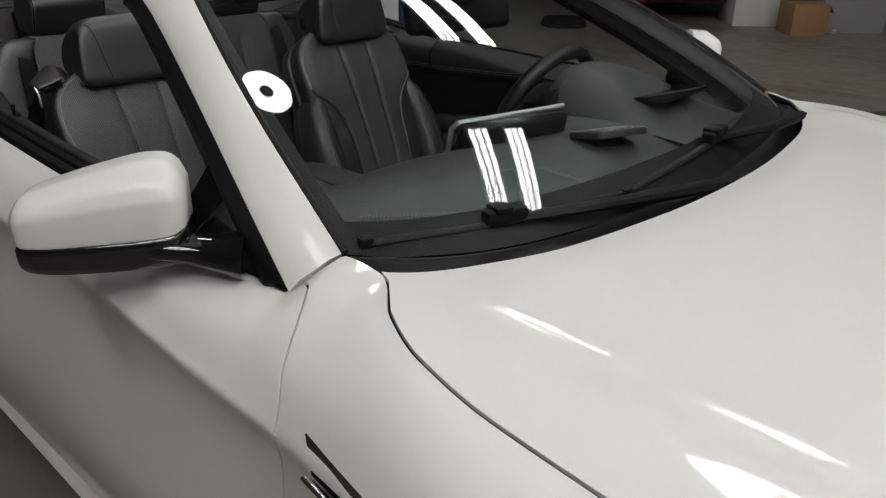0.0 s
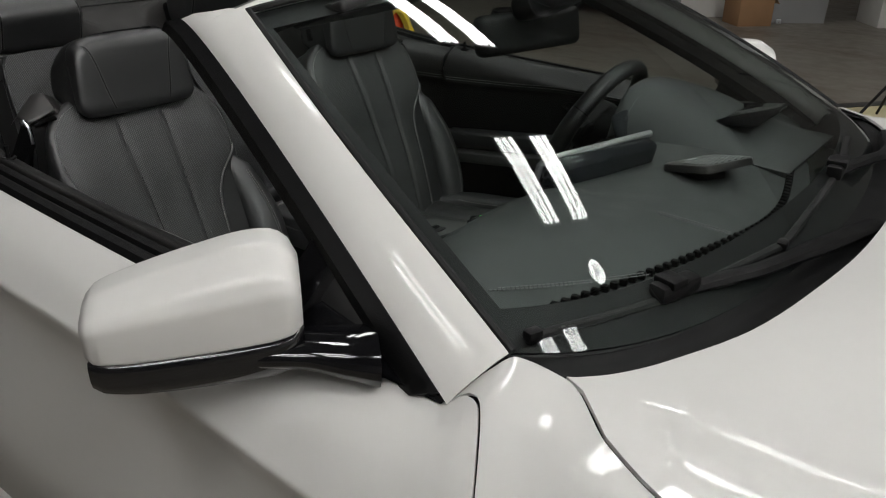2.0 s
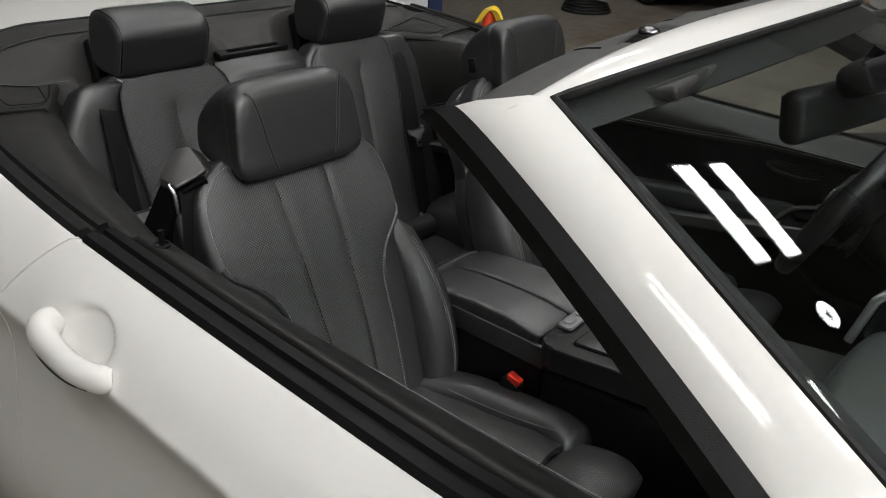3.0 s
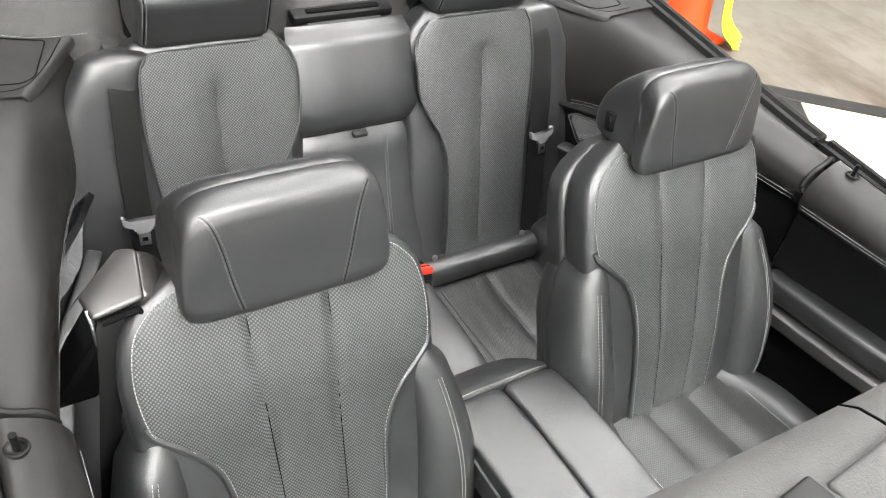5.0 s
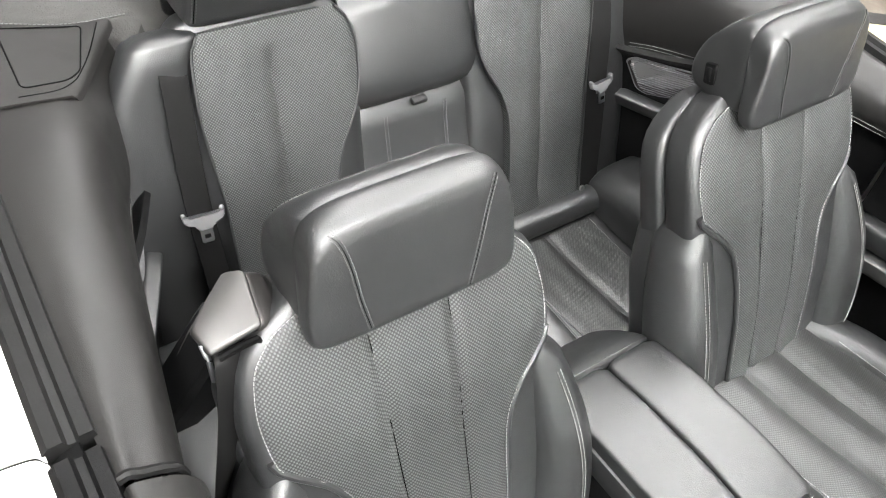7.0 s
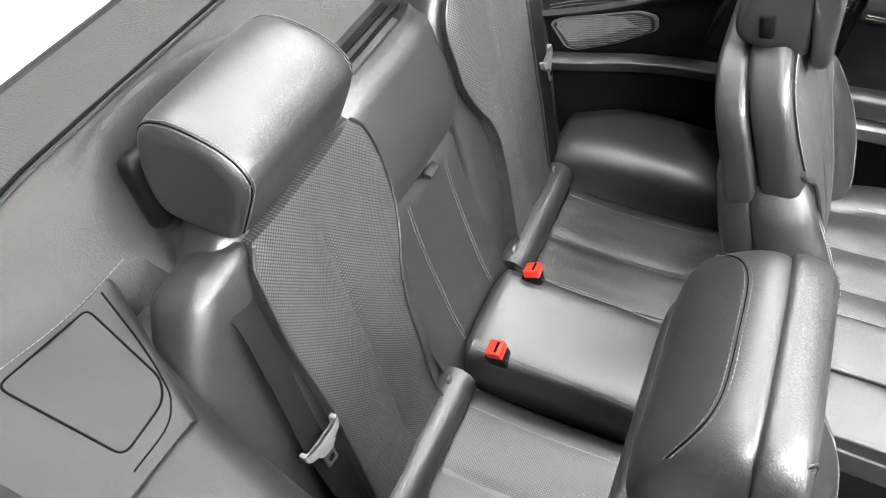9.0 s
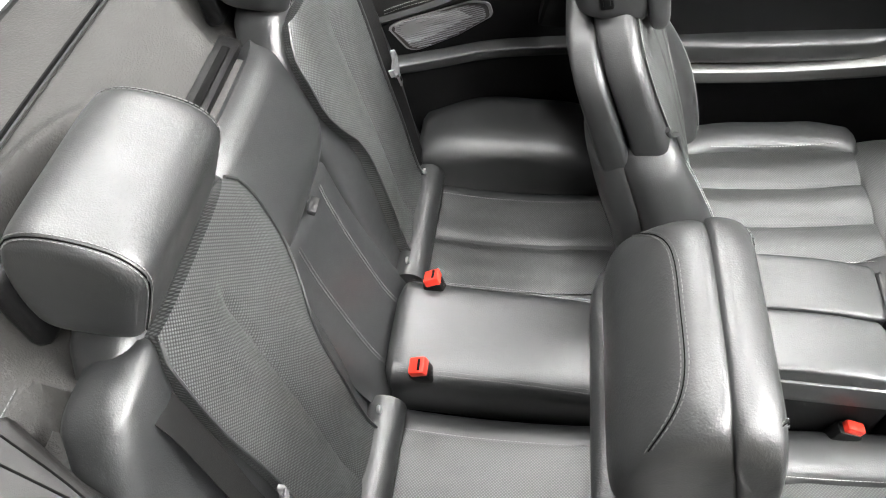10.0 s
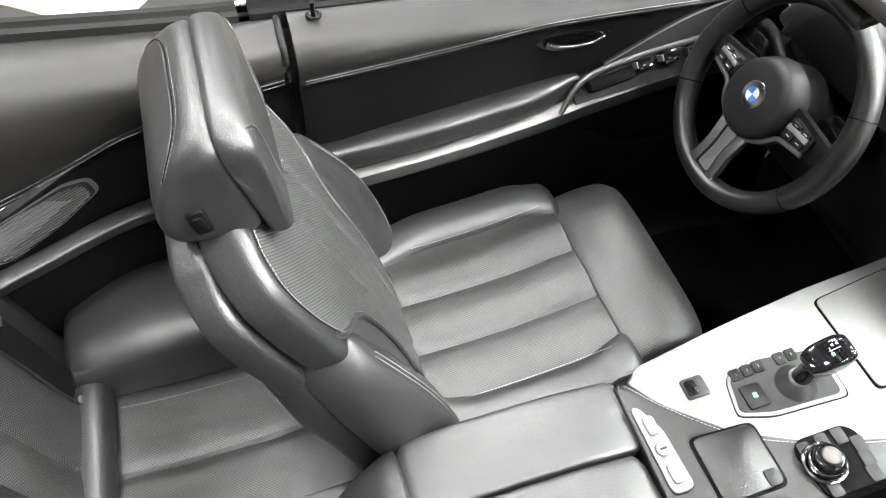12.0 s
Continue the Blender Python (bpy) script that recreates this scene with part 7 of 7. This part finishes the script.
def deck_z(x, y):
    a = min(1.0, abs(x) / (-belt(y)[0] - 0.040))
    zb = belt(y)[2] - 0.002
    zc = table_at([(0.60, 1.045), (0.66, 1.060), (0.72, 1.095), (0.79, 1.128), (0.92, 1.142), (1.3, 1.145)], y)[0]
    z = lerp(zc, zb, smooth01((a - 0.62) / 0.38))
    for cx in (-0.30, 0.30):
        d = math.hypot((x - cx) / 0.205, (y - 0.665) / 0.125)
        z -= 0.085 * (1 - smooth01((d - 0.80) / 0.28)) * smooth01((0.86 - y) / 0.05)
        rim = math.exp(-((d - 1.12) / 0.09) ** 2)
        z += 0.010 * rim * smooth01((y - 0.66) / 0.05)
    z = lerp(z, corner_z(abs(x), 0.716), smooth01((0.815 - y) / 0.10) * smooth01((abs(x) - 0.38) / 0.10))
    z -= 0.06 * smooth01((0.714 - y) / 0.012) * smooth01((abs(x) - 0.45) / 0.03)
    return z


rows = []
for j in range(49):
    y = lerp(0.635, 0.940, j / 48)
    xe = -belt(y)[0] - 0.040
    rows.append([(xe * (2 * i / 110 - 1), y, deck_z(xe * (2 * i / 110 - 1), y)) for i in range(111)])
GRAIN = material("grained_black_cover", (0.033, 0.032, 0.0305), 0.6, spec=0.32, vary=0.12, bump=0.0016, bscale=330)
deckob = part("top_cover", sheet(rows, 0.01, (0, 1, 4)), GRAIN, car, "black grained soft-top cover behind the rear seats")
for y0, r, off, mat, nm in ((0.835, 0.0032, 0.0, SEAMDARK, "cover_groove"), (0.826, 0.0028, 0.003, TRIMDARK, "cover_bead"), (0.942, 0.005, 0.0, RUBBER, "cover_edge")):
    line = [(a / 30 * (-belt(y0)[0] - 0.06), y0 - 0.012 * (a / 30) ** 2, deck_z(a / 30 * (-belt(y0)[0] - 0.06), y0 - 0.012 * (a / 30) ** 2) + off) for a in range(-30, 31)]
    part(nm, tube(line, r, 6), mat, deckob)
for s in (1, -1):
    # side arms of the cover that run back along the boot
    rows = [[(s * (-belt(y)[0] - 0.012 - 0.07 * q), y, belt(y)[2] + 0.004 + 0.012 * q) for q in (0, 0.5, 1)] for y in [lerp(0.93, 1.10, k / 8) for k in range(9)]]
    part("cover_arm", sheet(rows, 0.01, (0, 1, 4)), GRAIN, deckob)
    # corner panel between the side lining and the cover, with a sewn-in flap
    rows = []
    for k in range(25):
        y = lerp(0.530, 0.716, k / 24)
        xo = -belt(y)[0] - 0.046
        xi = table_at([(0.530, 0.612), (0.549, 0.600), (0.627, 0.556), (0.716, 0.505)], y)[0]
        rows.append([(s * lerp(xo, xi, i / 12), y, corner_z(lerp(xo, xi, i / 12), y) + 0.004) for i in range(13)] + [(s * (xi - o), y, corner_z(xi, y) - d) for o, d in ((0.006, 0.003), (0.009, 0.012))])
    corner = part("corner_panel", sheet(rows, 0.004, (0, 0.6, 4)), TRIMDARK, deckob, "smooth corner panel with a sewn-in flap", sharp=60)
    flap = rounded([(0.664, 0.704), (0.546, 0.708), (0.584, 0.585), (0.606, 0.566), (0.668, 0.560)], 0.012)
    line = [(s * x, y, corner_z(x, y) + 0.0042) for x, y in flap]
    part("flap_seam", tube(line + line[:1], 0.0013, 6), SEAMDARK, corner)
    stitch([(s * x, 0.716, corner_z(x, 0.716) + 0.005) for x in [lerp(0.475, -belt(0.716)[0] - 0.05, k / 10) for k in range(11)]], corner, GREYTHREAD, 90, 0.0007)
    part("panel_seam", tube([(s * (x + 0.006), y, corner_z(x, y) + 0.0043) for x, y in resample([(0.516, 0.708), (0.552, 0.63), (0.580, 0.580), (0.596, 0.560), (0.622, 0.546), (0.67, 0.543)], 24)], 0.0012, 6), SEAMDARK, corner)
# slotted air outlet between the headrests
part("deck_vent", block((0.22, 0.035, 0.02), pose(0, 0.672, 1.066, 12, 0, 0), 0.006), PLASTIC, deckob, "slotted deck vent")
part("vent_slot", block((0.16, 0.012, 0.006), pose(0, 0.668, 1.0765, 12, 0, 0), 0.002), SEAMDARK, deckob)

# ---------------------------------------------------------------- inside mirror with its pod
rm = thing("rear_view_mirror", "black inside mirror hanging from the windscreen top", "mirror", (-0.0, -0.80, 1.24))
part("mirror_body", block((0.28, 0.038, 0.078), pose(0.02, 0.03, -0.01, -10, 0, -12), 0.022, 4), PLASTIC, rm, "black mirror housing")
part("mirror_glass", block((0.25, 0.002, 0.057), pose(0.024, 0.0495, -0.012, -10, 0, -12), 0.0008), MIRROR, rm, "mirror glass")
part("sensor_pod", block((0.13, 0.10, 0.05), pose(0.0, -0.02, 0.055, -26, 0, 0), 0.02, 3), PLASTIC, rm, "black sensor pod")
part("mirror_stem", tube([(0, 0.02, 0.02), (0, -0.01, 0.09)], 0.012, 8), PLASTIC, rm)
part("sun_visor", block((0.30, 0.02, 0.12), pose(-0.30, -0.645, 1.30, 70, 0, 6), 0.008, 3), TRIMDARK, car, "dark sun visor folded up")
part("sun_visor", block((0.30, 0.02, 0.12), pose(0.30, -0.645, 1.30, 70, 0, -6), 0.008, 3), TRIMDARK, car, "dark sun visor folded up")


# ---------------------------------------------------------------- things round the hall
def traffic_cone(x, y):
    ob = thing("traffic_cone", "orange traffic cone with a yellow cloth draped over its tip", "traffic cone", (x, y, 0))
    part("cone_base", block((0.36, 0.36, 0.035), pose(0, 0, 0.0175), 0.02, 3), CONE, ob)
    rows = []
    for z, r in ((0.03, 0.14), (0.2, 0.112), (0.5, 0.065), (0.70, 0.034), (0.715, 0.026)):
        rows.append([(r * math.cos(k * math.tau / 28), r * math.sin(k * math.tau / 28), z) for k in range(28)])
    part("cone_shaft", capped(rows), CONE, ob, "orange cone")
    return ob


def yellow_cloth(x, y):
    ob = thing("yellow_cloth", "crumpled yellow cloth hung over an orange cone", "cloth", (x, y, 0.70))
    rows = []
    for i in range(25):
        f = i / 24
        c = Vector(curve_at([(-0.05, 0.05, -0.06), (0.0, 0.0, 0.022), (0.045, -0.055, -0.05), (0.10, -0.12, -0.30), (0.14, -0.17, -0.56), (0.20, -0.24, -0.66)], f))
        w = lerp(0.05, 0.12, f)
        rows.append([c + Vector((0.8, 0.6, 0)) * (w * q / 6 * (1 + 0.2 * math.sin(5 * f + q))) + Vector((0.012, -0.015, 0.006)) * math.sin(2.1 * q + 6 * f) for q in range(-6, 7)])
    part("cloth", sheet(rows, 0.004, (x + 1, y - 1, 1)), CLOTH, ob, "yellow cloth")
    return ob


traffic_cone(2.80, 2.03)
yellow_cloth(2.80, 2.03)


def white_board(x, y):
    ob = thing("white_board", "large white panel standing on the floor", "panel", (x, y, 0))
    part("panel", block((1.6, 0.06, 1.5), pose(0, 0, 0.76), 0.01), BOARD, ob)
    part("blue_edge", block((0.12, 0.07, 1.2), pose(0.87, 0, 0.61), 0.01), NAVY, ob, "navy blue edge")
    part("foot", block((0.06, 0.5, 0.04), pose(-0.6, 0, 0.02), 0.005), STEEL, ob)
    part("foot", block((0.06, 0.5, 0.04), pose(0.6, 0, 0.02), 0.005), STEEL, ob)
    ob.rotation_euler = (0, 0, radians(-35))


white_board(3.35, 4.1)


def light_stand(x, y):
    ob = thing("light_stand", "black telescopic light stand on three legs", "light stand", (x, y, 0))
    part("pole", tube([(0, 0, 0.12), (0, 0, 1.0)], 0.017, 12), PLASTIC, ob)
    part("upper_pole", tube([(0, 0, 0.98), (0.01, 0, 2.2)], 0.013, 12), PLASTIC, ob)
    part("collar", disc(0.026, 0.06, pose(0, 0, 0.98), 20, bevel=0.005), PLASTIC, ob)
    part("collar", disc(0.026, 0.05, pose(0, 0, 0.40), 20, bevel=0.005), PLASTIC, ob)
    for k in range(3):
        a = k * math.tau / 3 + 0.4
        part("leg", tube([(0, 0, 0.40), (0.36 * math.cos(a), 0.36 * math.sin(a), 0.012)], 0.010, 8), PLASTIC, ob)


light_stand(4.70, -0.80)


def carton(name, x, y, w, d, h, mat, label, turn=0.0):
    ob = thing(name, label, "box", (x, y, 0))
    part("carton_body", block((w, d, h), pose(0, 0, h / 2), 0.006), mat, ob)
    part("flap", block((w * 0.98, 0.004, h * 0.35), pose(0, -d / 2 - 0.03, h * 0.85, -35, 0, 0), 0.001), mat, ob)
    part("tape", block((0.05, d * 1.004, 0.002), pose(0, 0, h + 0.001), 0), SATIN, ob)
    ob.rotation_euler = (0, 0, radians(turn))
    return ob


carton("cardboard_box", 8.62, 1.52, 0.42, 0.42, 0.36, CARD, "brown cardboard box standing on the floor", 45)
carton("white_carton", 9.05, 2.35, 0.7, 0.6, 0.75, WHITECARD, "stacked white cartons on the floor by the wall", 40)
carton("white_carton", 9.8, 0.1, 0.6, 0.7, 0.8, WHITECARD, "white carton with dark print on the floor", 35)


def grey_panel(x, y):
    ob = thing("grey_panel", "grey sheet panel leaning upright near the boxes", "panel", (x, y, 0))
    part("sheet", block((0.06, 0.75, 1.4), pose(0, 0, 0.70, 0, -3, 0), 0.005), GREYPANEL, ob)
    part("brace", block((0.5, 0.05, 0.05), pose(0.22, 0.2, 0.025), 0.004), STEEL, ob)
    ob.rotation_euler = (0, 0, radians(40))


grey_panel(9.05, 1.08)


def parked_car(x, y):
    """A red car far off in the dark end of the hall."""
    ob = thing("red_car", "dark red car parked at the dim end of the hall", "car", (x, y, 0))
    rows = []
    for yy, w, z0, z1 in ((-2.1, 0.70, 0.35, 0.62), (-1.9, 0.85, 0.24, 0.78), (-1.0, 0.90, 0.22, 0.90), (0.6, 0.92, 0.22, 0.95), (1.6, 0.88, 0.24, 0.98), (2.1, 0.74, 0.36, 0.85)):
        rows.append([(a * w, yy, lerp(z0, z1, b)) for a, b in ((-0.92, 0), (0.92, 0), (1, 0.3), (1, 0.7), (0.85, 1.0), (-0.85, 1.0), (-1, 0.7), (-1, 0.3))])
    part("car_body", capped(rows), REDPAINT, ob, "dark red body")
    rows = []
    for yy, w, z1 in ((-0.9, 0.75, 0.90), (-0.2, 0.66, 1.36), (0.9, 0.64, 1.40), (1.7, 0.70, 0.96)):
        rows.append([(a * w, yy, z) for a, z in ((-1, 0.86), (1, 0.86), (0.86, z1), (-0.86, z1))])
    part("cabin", capped(rows), GLOSS, ob, "dark cabin glass")
    for wx in (-0.82, 0.82):
        for wy in (-1.35, 1.35):
            part("wheel", torus((wx, wy, 0.33), 0.24, 0.09, Matrix.Rotation(radians(90), 3, "Y"), 32, 10), TYRE, ob, "black tyre")
    for wx in (-0.62, 0.62):
        part("headlight", block((0.32, 0.08, 0.12), pose(wx, -2.02, 0.68), 0.03, 3), CHROME, ob, "headlight")
    ob.rotation_euler = (0, 0, radians(-40))


parked_car(9.9, 4.3)


def hose_coil(x, y):
    ob = thing("hose_coil", "black rubber hose coiled on the floor", "hose", (x, y, 0))
    for k in range(3):
        part("hose_turn", torus((0.02 * k, 0.015 * k, 0.02 + 0.032 * k), 0.28 - 0.015 * k, 0.018, Matrix.Identity(3), 48, 8), RUBBER, ob)


hose_coil(7.2, 3.95)
